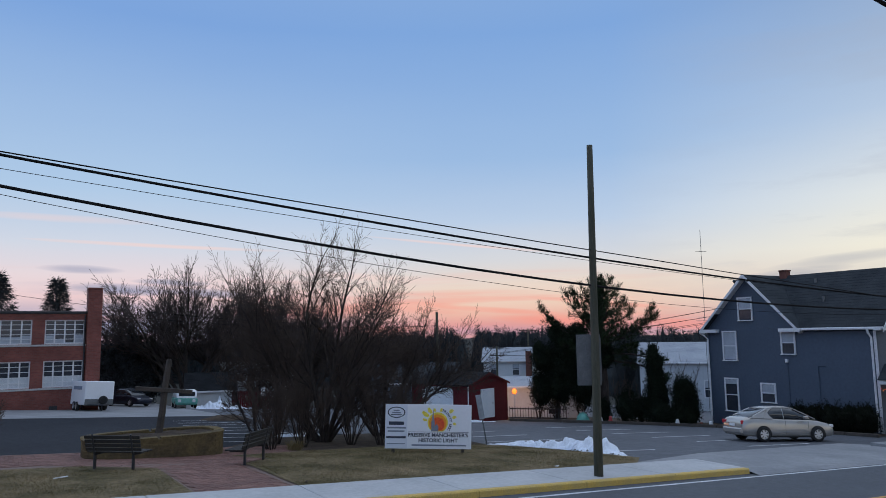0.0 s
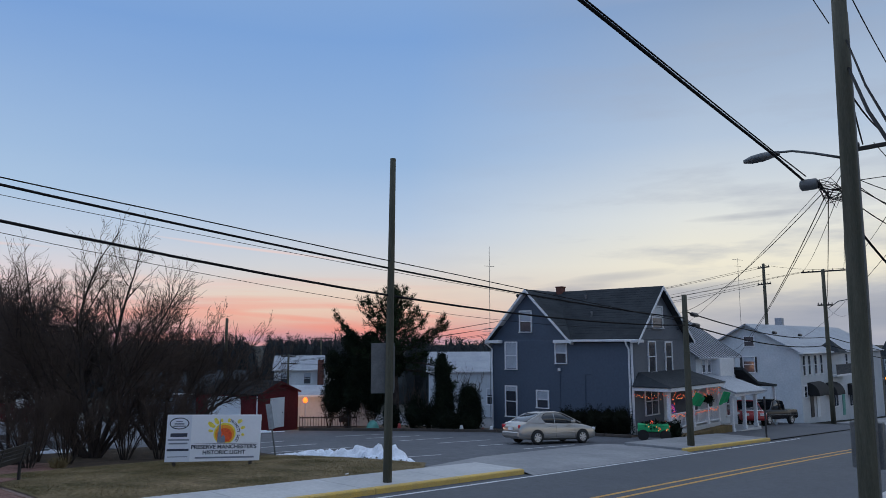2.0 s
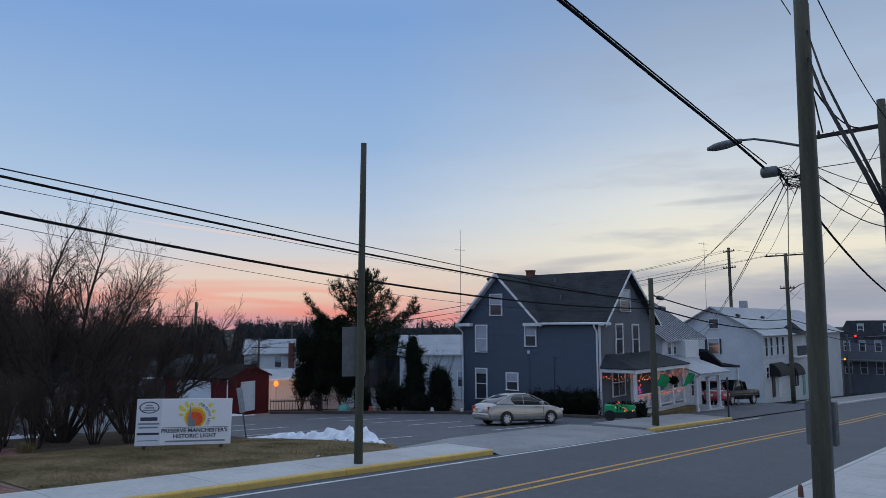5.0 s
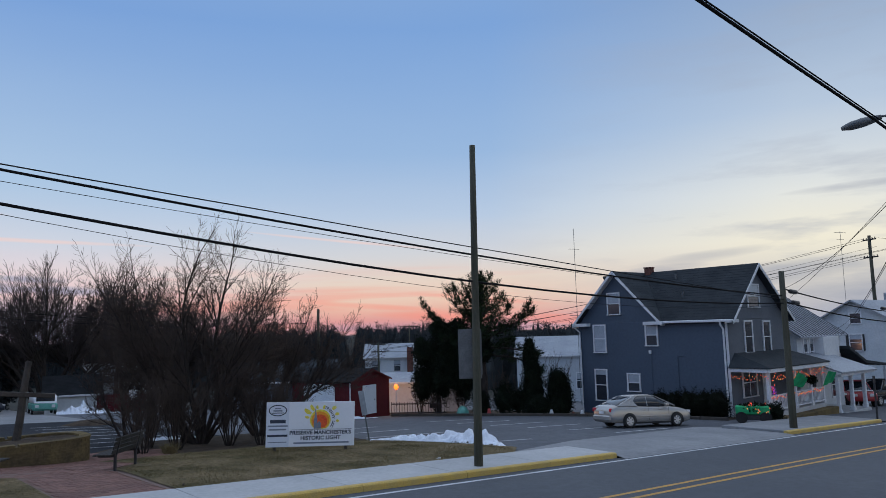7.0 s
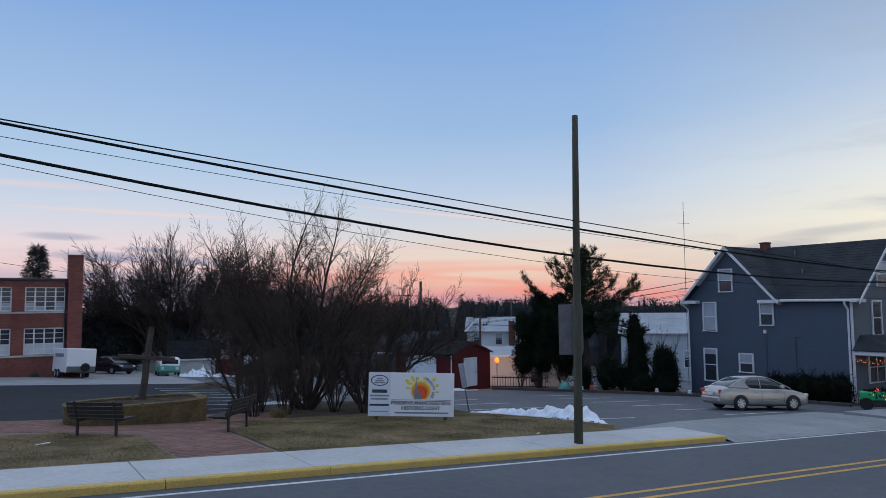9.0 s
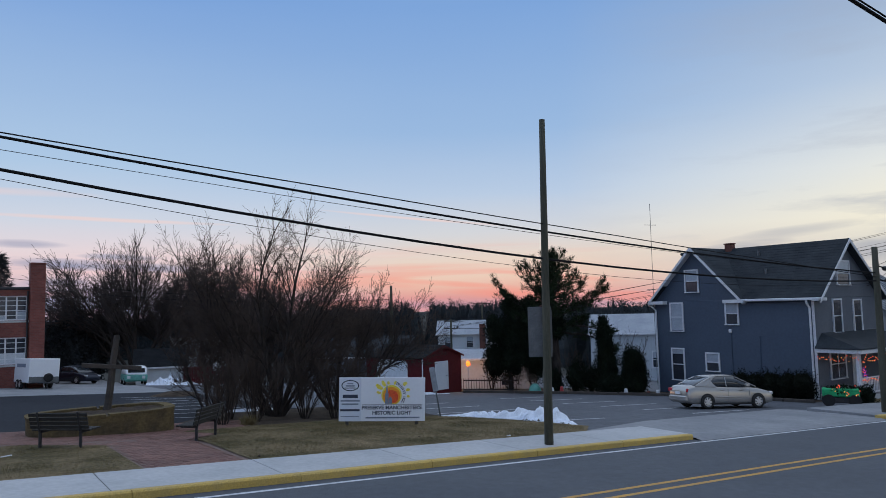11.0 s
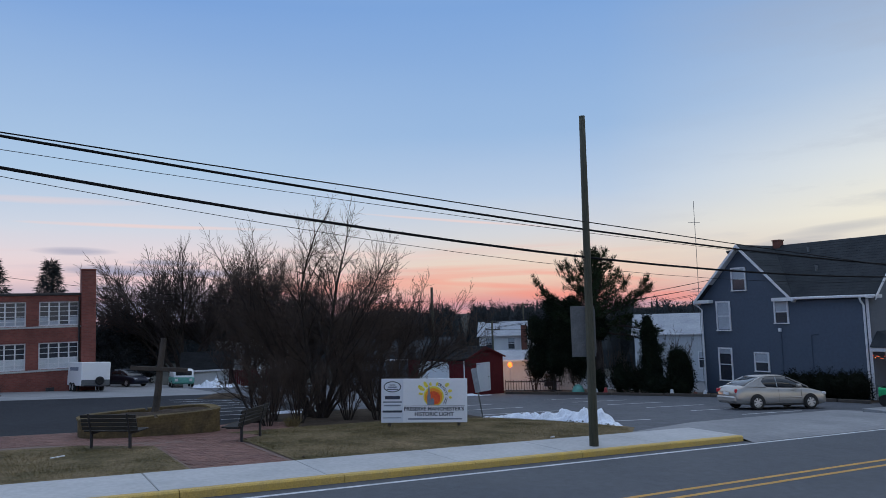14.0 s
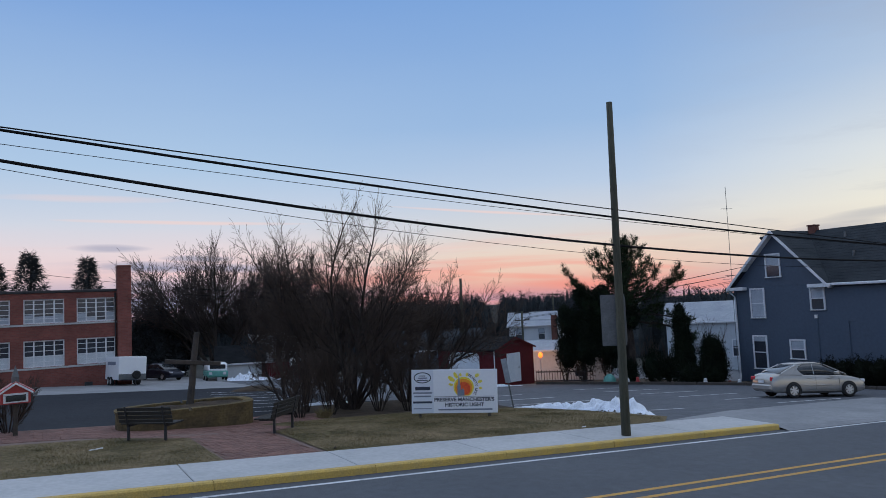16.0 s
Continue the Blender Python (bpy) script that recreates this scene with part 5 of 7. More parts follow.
    part("downpipe", g, M["metal_dark"], S)
    g = Geo()
    g.cbox(3.2, -0.06, -2.25, 3.75, -0.004, -1.85, 0.02)
    part("vent", g, M["metal_dark"], S)


school()


# ---- red shed ----
def shed():
    a = -73.4
    x, y = 22.60, 40.87
    z = -2.2
    S = empty("shed", pose(x, y, z, 0, 0, a), "dark red wooden shed with white doors and grey roof", "shed")
    L, W, E, Pk = 4.7, 3.8, 2.1, 2.72
    # long side faces the lot; the gable end is turned to the right
    s = Geo()
    s.box(0, 0, -0.3, L, W, E)
    part("wall", s, M["barn_red"], S)
    g = Geo()
    x = 0.0
    k = 0
    while x < L - 0.01:
        e = min(x + 0.2, L)
        g.box(x + 0.006, -0.016, 0, e - 0.006, -0.001, E)
        x = e
    part("board", g, M["barn_red"], S, kind="stuff")
    g = Geo()
    g.prism([(0, E), (W, E), (W / 2, Pk)], 0.01, L, "x")
    part("gable", g, M["barn_red"], S)
    for s0 in (0, 1):
        ya, yb = (-0.12, W / 2) if s0 == 0 else (W + 0.12, W / 2)
        part("roof_slope", roof_slab((-0.1, ya, E - 0.02), (L + 0.12, ya, E - 0.02), (L + 0.12, yb, Pk + 0.08), (-0.1, yb, Pk + 0.08), 0.06), M["shed_roof"], S)
        g = Geo()
        g.prism([(ya, E - 0.12), (ya, E - 0.02), (yb, Pk + 0.07), (yb, Pk - 0.04)], L + 0.125, L + 0.15, "x")
        part("rake_board", g, M["barn_red"], S)
    for px in (0.03, L - 0.03):
        g = Geo()
        g.box(px - 0.04, -0.03, 0, px + 0.04, -0.017, E)
        part("corner_trim", g, M["trim"] if px > 1 else M["barn_red"], S)
    g = Geo()
    g.prism([(1.0, 0.05), (3.45, 0.05), (3.45, 1.74), (3.22, 1.95), (1.23, 1.95), (1.0, 1.74)], -0.05, -0.018, "y")
    d = part("door", g, M["door_white"], S, "white arched double door")
    for x0, z0, x1, z1 in ((0.95, 0.05, 1.03, 1.76), (3.42, 0.05, 3.50, 1.76), (2.2, 0.05, 2.24, 1.94)):
        g = Geo()
        g.box(x0, -0.062, z0, x1, -0.052, z1)
        part("door_trim", g, M["trim"], d)
    g = Geo()
    g.cbox(L + 0.004, 1.1, 0.05, L + 0.05, 2.4, 1.80, 0.01)
    d = part("door", g, M["door_white"], S, "white side door standing ajar")
    g = Geo()
    g.tube([(L + 0.05, 2.2, 0.9), (L + 0.1, 2.2, 0.9)], 0.03, 6)
    part("handle", g, M["metal_dark"], d)


shed()


def yard_lamp():
    x, y = 28.1, 37.4
    z = gz(x, y)
    P = empty("yard_lamp", pose(x, y, z), "lit orange lamp on a thin white post by the fence", "lamp")
    g = Geo()
    g.tube([(0, 0, -0.2), (0, 0, 1.62)], 0.035, 8)
    part("post", g, M["trim"], P)
    g = Geo()
    rings = [[(math.cos(k * math.tau / 10) * r, math.sin(k * math.tau / 10) * r, h) for k in range(10)] for h, r in ((1.62, 0.06), (1.68, 0.12), (1.80, 0.15), (1.90, 0.10), (1.96, 0.03))]
    g.loft(rings)
    part("globe", g, M["glow_warm"], P, "glowing orange lamp globe", smooth=True)
    l = new("yard_lamp_light", bpy.data.lights.new("yard_lamp_light", "POINT"))
    l.location = (x + 0.25, y + 0.4, z + 1.8)
    l.data.energy, l.data.color, l.data.shadow_soft_size = 110, (1.0, 0.56, 0.34), 0.15


yard_lamp()

# ---- bare trees ----
def grow(rng, g, fine, p, d, length, r, level, P):
    """One limb and, from it, its twigs. P: levels, split counts, bend, lift, min radius."""
    n = 5 if level == 0 else (4 if level < P["levels"] - 1 else 3)
    pts, rad = [Vector(p)], [r]
    q, e = Vector(p), Vector(d).normalized()
    tip = r * (0.45 if level < P["levels"] else 0.5)
    for i in range(n):
        e = (e + Vector((rng.gauss(0, 1), rng.gauss(0, 1), rng.gauss(0, 1))) * P["bend"] * (0.6 + 0.25 * level) + Vector((0, 0, P["lift"][min(level, len(P["lift"]) - 1)]))).normalized()
        q = q + e * (length / n)
        pts.append(q.copy())
        rad.append(max(P["rmin"], r + (tip - r) * (i + 1) / n))
    (g if r > P["twig_r"] or level == 0 else fine).tube(pts, rad, 7 if r > 0.05 else (5 if r > 0.02 else 3), caps=False)
    if level >= P["levels"]:
        return
    kids = P["kids"][level]
    for k in range(kids):
        t = P["from"][level] + (1 - P["from"][level]) * (k + rng.random()) / kids
        f = t * n
        i = min(int(f), n - 1)
        c = pts[i].lerp(pts[i + 1], f - i)
        along_d = (pts[i + 1] - pts[i]).normalized()
        side = Vector((rng.gauss(0, 1), rng.gauss(0, 1), rng.gauss(0, 0.7)))
        side = (side - along_d * side.dot(along_d)).normalized()
        spread = P["spread"][level] * rng.uniform(0.75, 1.25)
        nd = along_d * math.cos(spread) + side * math.sin(spread)
        grow(rng, g, fine, c, nd, length * P["ratio"][level] * rng.uniform(0.65, 1.15) * (1.1 - 0.35 * t), max(P["rmin"], rad[i] * 0.55), level + 1, P)
    if level < P["levels"]:
        grow(rng, g, fine, pts[-1], e, length * P["ratio"][level] * 0.9, rad[-1], level + 1, P)


def bare_tree(name, x, y, stems, P, seed, label, mats=("bark", "twig"), base=None, category="tree"):
    rng = random.Random(seed)
    z = (gz(x, y) if base is None else base) - 0.1
    T = empty(name, pose(x, y, z), label, category)
    fine = Geo()
    for d, L, r in stems:
        o = Vector((d[0], d[1], 0)) * (0.12 if len(stems) > 1 else 0)
        limb = Geo()
        grow(rng, limb, fine, o, d, L, r, 0, P)
        part("limb", limb, M[mats[0]], T)
    part("twigs", fine, M[mats[1]], T, kind="stuff")
    return T


RIGHT, AWAY = Vector((0.86, -0.51, 0)), Vector((0.51, 0.86, 0))


def fan(rows):
    """Stems from (sideways, back, length, radius)."""
    return [(tuple(RIGHT * u + AWAY * v + Vector((0, 0, 1))), L, r) for u, v, L, r in rows]


TREE = dict(levels=4, kids=[8, 6, 5, 3], ratio=[0.46, 0.60, 0.60, 0.62], spread=[0.60, 0.66, 0.7, 0.75], bend=0.095, lift=[0.006, 0.03, 0.035, 0.03], rmin=0.0055, twig_r=0.016, **{"from": [0.36, 0.2, 0.15, 0.15]})
bare_tree("bare_tree", 10.45, 25.7, fan([(-0.70, 0.0, 4.9, 0.085), (-0.48, 0.25, 5.0, 0.085), (-0.20, -0.15, 5.0, 0.10), (0.08, 0.2, 5.2, 0.11), (0.26, -0.15, 4.5, 0.085), (0.48, 0.1, 4.0, 0.075), (-0.9, 0.2, 3.4, 0.06), (0.85, 0.0, 2.8, 0.05)]), TREE, 4,
          "large bare tree with forked ascending limbs in the planting bed")
T2 = dict(TREE, ratio=[0.48, 0.58, 0.58, 0.6], lift=[0.02, 0.07, 0.09, 0.08], bend=0.12, **{"from": [0.22, 0.15, 0.15, 0.15]})
bare_tree("bare_tree", 13.7, 27.6, fan([(-0.8, 0.2, 2.6, 0.08), (-0.25, 0.2, 3.1, 0.09), (0.2, 0.0, 3.3, 0.09), (0.6, 0.1, 3.7, 0.08), (0.95, -0.1, 4.0, 0.075), (0.4, -0.4, 3.0, 0.06), (1.15, 0.3, 3.9, 0.06)]), dict(T2, **{"from": [0.5, 0.2, 0.15, 0.15]}), 9,
          "low spreading bare tree beside the lot")
bare_tree("bare_tree", 12.3, 29.8, fan([(-0.8, 0.2, 2.8, 0.07), (-0.2, 0.2, 3.2, 0.08), (0.4, 0.0, 3.1, 0.07), (0.9, 0.1, 2.6, 0.06)]), T2, 15, "bare tree behind the shrub row")
bare_tree("bare_tree", 9.2, 30.0, fan([(-0.5, 0.2, 3.0, 0.06), (-0.1, 0.2, 3.5, 0.07), (0.4, 0.0, 3.1, 0.06), (0.8, 0.1, 2.5, 0.05)]), T2, 16, "slender bare tree behind the shrub row")

SHRUB = dict(levels=3, kids=[5, 5, 4], ratio=[0.5, 0.5, 0.5], spread=[0.4, 0.5, 0.6], bend=0.09, lift=[0.06, 0.06, 0.05], rmin=0.005, twig_r=0.02, **{"from": [0.25, 0.2, 0.15]})
for i, (x, y) in enumerate(((7.75, 23.6), (9.0, 24.1), (10.9, 24.3), (11.8, 23.7), (12.7, 24.6), (8.6, 25.6), (13.8, 25.2), (10.2, 26.4))):
    st = []
    for k in range(10):
        a = k * 2.4 + i
        w = 0.22 + 0.40 * ((k * 37 % 10) / 10)
        st.append(((math.cos(a) * w, math.sin(a) * w, 1.0), 1.35 + 0.35 * ((k * 53 % 10) / 10), 0.026))
    bare_tree("bare_shrub", x, y, st, SHRUB, 60 + i, "bare vase-shaped shrub with many upright stems", category="shrub")

FAR = dict(TREE, kids=[7, 6, 5, 4], ratio=[0.60, 0.66, 0.68, 0.7], spread=[0.5, 0.5, 0.52, 0.55], bend=0.08, lift=[0.02, 0.03, 0.04, 0.05], rmin=0.016, twig_r=0.05, **{"from": [0.35, 0.25, 0.2, 0.2]})
CROWN = [(-1.05, 0.1, 6.3, 0.15), (-0.70, 0.0, 6.2, 0.17), (-0.34, 0.2, 6.0, 0.19), (0.0, -0.1, 5.7, 0.22), (0.34, 0.2, 6.0, 0.19), (0.70, 0.0, 6.2, 0.17), (1.05, 0.1, 6.3, 0.15)]
for x, y, b, k, seed, lb in ((15.6, 73.5, -3.2, 1.22, 3, "large bare round-crowned tree beyond the parking lot"), (21.8, 74.0, -3.6, 1.12, 5, "bare round-crowned tree beyond the parking lot"), (27.0, 71.0, -3.7, 0.86, 6, "bare tree beyond the parking lot"),
                             (33.0, 68.0, -3.9, 0.74, 8, "bare tree beyond the parking lot"), (10.5, 80.0, -3.4, 0.72, 11, "small bare tree beside the school")):
    bare_tree("bare_tree", x, y, fan([(u, v, L * k, r * k) for u, v, L, r in CROWN]), FAR, seed, lb, ("bark", "far_twig"), base=b)
SMALL = dict(SHRUB, kids=[3, 3, 2], rmin=0.008, twig_r=0.03)
for i, (x, y, h) in enumerate(((36.6, 31.2, 2.1), (36.2, 30.6, 1.6), (33.5, 33.2, 1.5), (33.0, 32.8, 1.3), (33.9, 32.2, 1.4), (31.2, 34.6, 1.2), (29.2, 36.3, 1.1), (30.0, 35.6, 1.0))):
    st = [((math.cos(k * 2.4) * 0.3, math.sin(k * 2.4) * 0.3, 1.0), h * (0.9 + 0.1 * k), 0.04) for k in range(5)]
    bare_tree("bare_shrub", x, y, st, SMALL, 90 + i, "tall bare shrub beside the lot edge", category="shrub")
st = [((math.cos(k * 2.4) * 0.5, math.sin(k * 2.4) * 0.5, 1.0), 1.1, 0.03) for k in range(9)]
bare_tree("bare_shrub", -0.6, 24.6, st, SHRUB, 120, "brown bare shrub behind the model church", category="shrub")
# straw clump in the bed
g = Geo()
rg = random.Random(2)
for _ in range(260):
    a, l = rg.uniform(0, math.tau), rg.uniform(0.15, 0.35)
    c = Vector((rg.uniform(-0.15, 0.15), rg.uniform(-0.15, 0.15), 0))
    e = c + Vector((math.cos(a) * l, math.sin(a) * l, rg.uniform(0.12, 0.4)))
    g.add([c + Vector((0.01, 0, 0)), c - Vector((0.01, 0, 0)), e], [(0, 1, 2)])
thing("dry_grass_clump", g, M["blade"], "small dry ornamental grass clump by the shrubs", "grass clump", pose(8.35, 23.0, gz(8.35, 23.0) + 0.04))


# ---- evergreens ----
def tuft(g, rng, c, d, size, k):
    """A spray of needle blades round a twig end."""
    d = d.normalized()
    for _ in range(k):
        s = Vector((rng.gauss(0, 1), rng.gauss(0, 1), rng.gauss(0, 1)))
        e = (d * rng.uniform(0.2, 1.0) + s * 0.55).normalized() * size * rng.uniform(0.6, 1.2)
        b = c + s * size * 0.25
        w = d.cross(e)
        w = w.normalized() * size * 0.065 if w.length > 1e-6 else Vector((size * 0.1, 0, 0))
        g.add([b - w, b + w, b + e], [(0, 1, 2)])


def leaf_mass(g, rng, c, rad, n, size, seed=0.0, core=None):
    """Leaves through an uneven rounded mass; core: a Geo for the dark inside."""
    c = Vector(c)
    def shape(u):
        return 0.80 + 0.42 * noise.noise(u * 1.9 + Vector((seed, 0, 0))) + 0.24 * noise.noise(u * 4.5 + Vector((0, seed, 0)))
    for _ in range(n):
        u = Vector((rng.gauss(0, 1), rng.gauss(0, 1), rng.gauss(0, 1))).normalized()
        k = shape(u) * (rng.uniform(0.72, 1.04) + (rng.random() ** 6) * 0.3)
        p = c + Vector((u.x * rad[0], u.y * rad[1], u.z * rad[2])) * k
        s = Vector((rng.gauss(0, 1), rng.gauss(0, 1), rng.gauss(0, 1))).normalized()
        e = (u + s * 0.9 + Vector((0, 0, 0.3))).normalized() * size * rng.uniform(0.6, 1.3)
        w = s.cross(e).normalized() * size * 0.32
        g.add([p - w, p + w, p + e], [(0, 1, 2)])
    if core is not None:
        rings = []
        for j in range(1, 8):
            th = math.pi * j / 8
            ring = []
            for k in range(12):
                u = Vector((math.sin(th) * math.cos(k * math.tau / 12), math.sin(th) * math.sin(k * math.tau / 12), math.cos(th)))
                q = shape(u) * 0.82
                ring.append(c + Vector((u.x * rad[0], u.y * rad[1], u.z * rad[2])) * q)
            rings.append(ring)
        core.loft(rings)


def conifer_mass(name, x, y, blobs, n, size, seed, label, material="conifer", base=None, trunk=0.12):
    """A dense evergreen: blobs of (dx, dy, dz, rx, ry, rz)."""
    rng = random.Random(seed)
    z = gz(x, y) if base is None else base
    T = empty(name, pose(x, y, z), label, "evergreen")
    g, core = Geo(), Geo()
    vol = sum(b[3] * b[5] for b in blobs)
    for b in blobs:
        leaf_mass(g, rng, b[:3], b[3:], int(n * b[3] * b[5] / vol), size, seed * 1.7 + b[2], core)
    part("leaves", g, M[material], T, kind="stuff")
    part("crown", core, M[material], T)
    if trunk:
        t = Geo()
        t.tube([(0, 0, -0.2), (0, 0, max(0.3, blobs[0][2]))], trunk, 7)
        part("trunk", t, M["bark"], T)
    return T


def pine():
    x, y = 32.2, 33.6
    z = gz(x, y)
    rng = random.Random(7)
    T = empty("pine_tree", pose(x, y, z), "tall dark pine with ragged tufted crown behind the lot", "tree")
    wood, g = Geo(), Geo()
    H = 9.0
    wood.tube([(0, 0, -0.2), (0.05, 0, 2.2), (-0.1, 0.1, 5.0), (0.1, 0, 7.2), (0.05, 0, H)], [0.34, 0.28, 0.2, 0.11, 0.03], 9)
    R = Vector((0.78, -0.62, 0))
    F = Vector((0.62, 0.78, 0))
    # limbs: height, sideways reach, rise, depth
    limbs = [(4.6, -3.9, 2.6, 0.2), (4.9, -3.2, 1.4, -0.5), (5.2, 3.4, 1.3, 0.2), (4.6, 3.3, 2.5, -0.3), (4.3, 3.6, -0.7, -0.6), (5.6, -2.2, 2.6, 0.3), (5.9, 2.2, 1.2, 0.2),
             (6.2, -1.8, 2.0, -0.4), (6.4, 1.6, 1.3, 0.4), (6.8, -1.2, 1.6, 0.1), (7.0, 1.0, 1.3, 0.2), (7.5, -0.5, 1.3, 0.2), (7.5, 0.6, 1.4, -0.3), (5.0, 0.6, 1.0, -2.0), (5.4, -0.8, 1.2, 1.8),
             (6.0, 0.3, 1.4, -1.6), (6.6, -0.2, 1.5, 1.4), (4.2, -2.6, 0.6, -1.0), (4.2, 2.2, 0.4, 0.9), (3.8, -2.9, 0.4, 0.5), (3.9, 4.0, -1.4, 0.3), (7.9, 0.1, 1.2, 0.1)]
    for h, sx, rise, dep in limbs:
        a = Vector((0, 0, h))
        b = a + R * sx + F * dep + Vector((0, 0, rise))
        m = a.lerp(b, 0.5) + Vector((0, 0, -0.25 * rise))
        pts = [a, a.lerp(m, 0.5) * 0.6 + a.lerp(b, 0.25) * 0.4, m, m.lerp(b, 0.55) + Vector((0, 0, -0.1 * rise)), b]
        wood.tube(pts, [0.09, 0.07, 0.05, 0.03, 0.012], 5, False)
        L = (b - a).length
        k = int(12 + L * 15)
        for i in range(k):
            t = 0.22 + 0.78 * rng.random() ** 0.75
            f = t * 4
            j = min(int(f), 3)
            c = pts[j].lerp(pts[j + 1], f - j)
            dd = (pts[j + 1] - pts[j]).normalized()
            off = Vector((rng.gauss(0, 1), rng.gauss(0, 1), rng.gauss(0, 0.7))) * (0.42 * (1.25 - t))
            c2 = c + off + Vector((0, 0, 0.08))
            wood.tube([c, c2], [0.016, 0.008], 3, False)
            tuft(g, rng, c2, dd * 0.7 + off + Vector((0, 0, 0.5)), 0.24, 26)
    for _ in range(240):
        h = rng.uniform(3.6, 8.8)
        w = 1.25 * (1 - (h - 3.6) / 6.6)
        c = Vector((rng.gauss(0, w * 0.55), rng.gauss(0, w * 0.55), h))
        tuft(g, rng, c, Vector((c.x, c.y, 0.6)), 0.26, 26)
    part("trunk", wood, M["bark"], T)
    part("needles", g, M["needles"], T, kind="stuff")


pine()
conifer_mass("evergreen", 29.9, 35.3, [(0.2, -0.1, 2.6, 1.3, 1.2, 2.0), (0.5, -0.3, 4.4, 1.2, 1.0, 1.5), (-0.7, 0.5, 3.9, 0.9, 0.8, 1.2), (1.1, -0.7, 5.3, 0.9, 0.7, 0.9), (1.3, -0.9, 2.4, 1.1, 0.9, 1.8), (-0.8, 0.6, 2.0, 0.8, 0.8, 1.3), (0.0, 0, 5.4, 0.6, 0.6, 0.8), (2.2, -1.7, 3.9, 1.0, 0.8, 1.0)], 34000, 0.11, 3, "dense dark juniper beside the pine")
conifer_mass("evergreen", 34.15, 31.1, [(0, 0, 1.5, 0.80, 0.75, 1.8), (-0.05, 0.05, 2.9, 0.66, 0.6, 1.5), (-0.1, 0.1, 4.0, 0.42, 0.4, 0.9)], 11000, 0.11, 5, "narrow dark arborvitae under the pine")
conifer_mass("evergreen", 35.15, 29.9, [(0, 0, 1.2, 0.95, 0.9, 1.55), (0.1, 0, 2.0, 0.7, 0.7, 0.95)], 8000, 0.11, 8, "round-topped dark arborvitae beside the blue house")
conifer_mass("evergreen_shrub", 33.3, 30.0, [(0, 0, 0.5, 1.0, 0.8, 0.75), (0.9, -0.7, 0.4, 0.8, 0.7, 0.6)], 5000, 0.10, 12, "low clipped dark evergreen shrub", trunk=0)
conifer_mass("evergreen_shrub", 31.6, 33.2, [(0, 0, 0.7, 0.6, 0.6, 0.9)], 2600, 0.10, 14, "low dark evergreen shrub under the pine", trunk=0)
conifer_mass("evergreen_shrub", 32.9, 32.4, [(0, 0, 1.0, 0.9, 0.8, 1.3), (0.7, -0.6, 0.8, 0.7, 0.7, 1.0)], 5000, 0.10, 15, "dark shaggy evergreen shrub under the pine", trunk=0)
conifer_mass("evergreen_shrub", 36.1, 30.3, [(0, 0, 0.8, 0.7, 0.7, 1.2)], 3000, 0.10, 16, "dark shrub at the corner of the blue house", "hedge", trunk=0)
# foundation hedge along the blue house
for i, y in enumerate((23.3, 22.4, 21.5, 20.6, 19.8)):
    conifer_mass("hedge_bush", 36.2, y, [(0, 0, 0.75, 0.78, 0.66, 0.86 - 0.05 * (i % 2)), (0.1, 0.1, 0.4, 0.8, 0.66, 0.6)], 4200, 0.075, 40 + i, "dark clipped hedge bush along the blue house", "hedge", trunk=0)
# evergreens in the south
conifer_mass("evergreen", 10.2, 77.5, [(0, 0, 3.2, 2.4, 2.0, 4.0), (2.0, 0, 2.0, 1.8, 1.6, 3.0), (-1.2, 0, 2.4, 1.6, 1.6, 3.4), (1.0, 0, 5.6, 1.2, 1.2, 1.4)], 12000, 0.3, 21, "dark broad evergreen beside the school", "hazed_conifer", base=-3.4)
conifer_mass("evergreen", 17.3, 69.5, [(0, 0, 1.6, 1.0, 1.0, 1.9)], 3000, 0.2, 22, "small dark evergreen by the garage", "hazed_conifer", base=-3.1)


def spruce(x, y, base, h, w, seed, label, n=800, group=""):
    rng = random.Random(seed)
    T = empty("spruce_tree", pose(x, y, base), label, "tree", group)
    t, g = Geo(), Geo()
    t.tube([(0, 0, -0.3), (0, 0, h * 0.6), (0.02 * h, 0, h)], [0.025 * h, 0.015 * h, 0.004 * h], 6)
    part("trunk", t, M["bark"], T)
    for _ in range(n):
        f = rng.random() ** 0.8
        z = h * (0.12 + 0.88 * f)
        a = rng.uniform(0, math.tau)
        r = w * (1 - f) ** 0.85 * rng.uniform(0.35, 1.1) + 0.02 * h
        c = Vector((math.cos(a) * r, math.sin(a) * r, z - 0.12 * r + 0.25 * r * rng.random()))
        tuft(g, rng, c, Vector((math.cos(a), math.sin(a), -0.1)), 0.042 * h, 8)
    part("needles", g, M["hazed_conifer"], T, kind="stuff")


spruce(4.75, 85.0, -4.0, 13.2, 2.6, 1, "dark spruce rising behind the school")
spruce(-0.6, 84.0, -4.0, 13.6, 3.4, 2, "dark spruce rising behind the school")
spruce(-3.6, 85.0, -4.0, 12.6, 3.2, 3, "dark spruce rising behind the school")


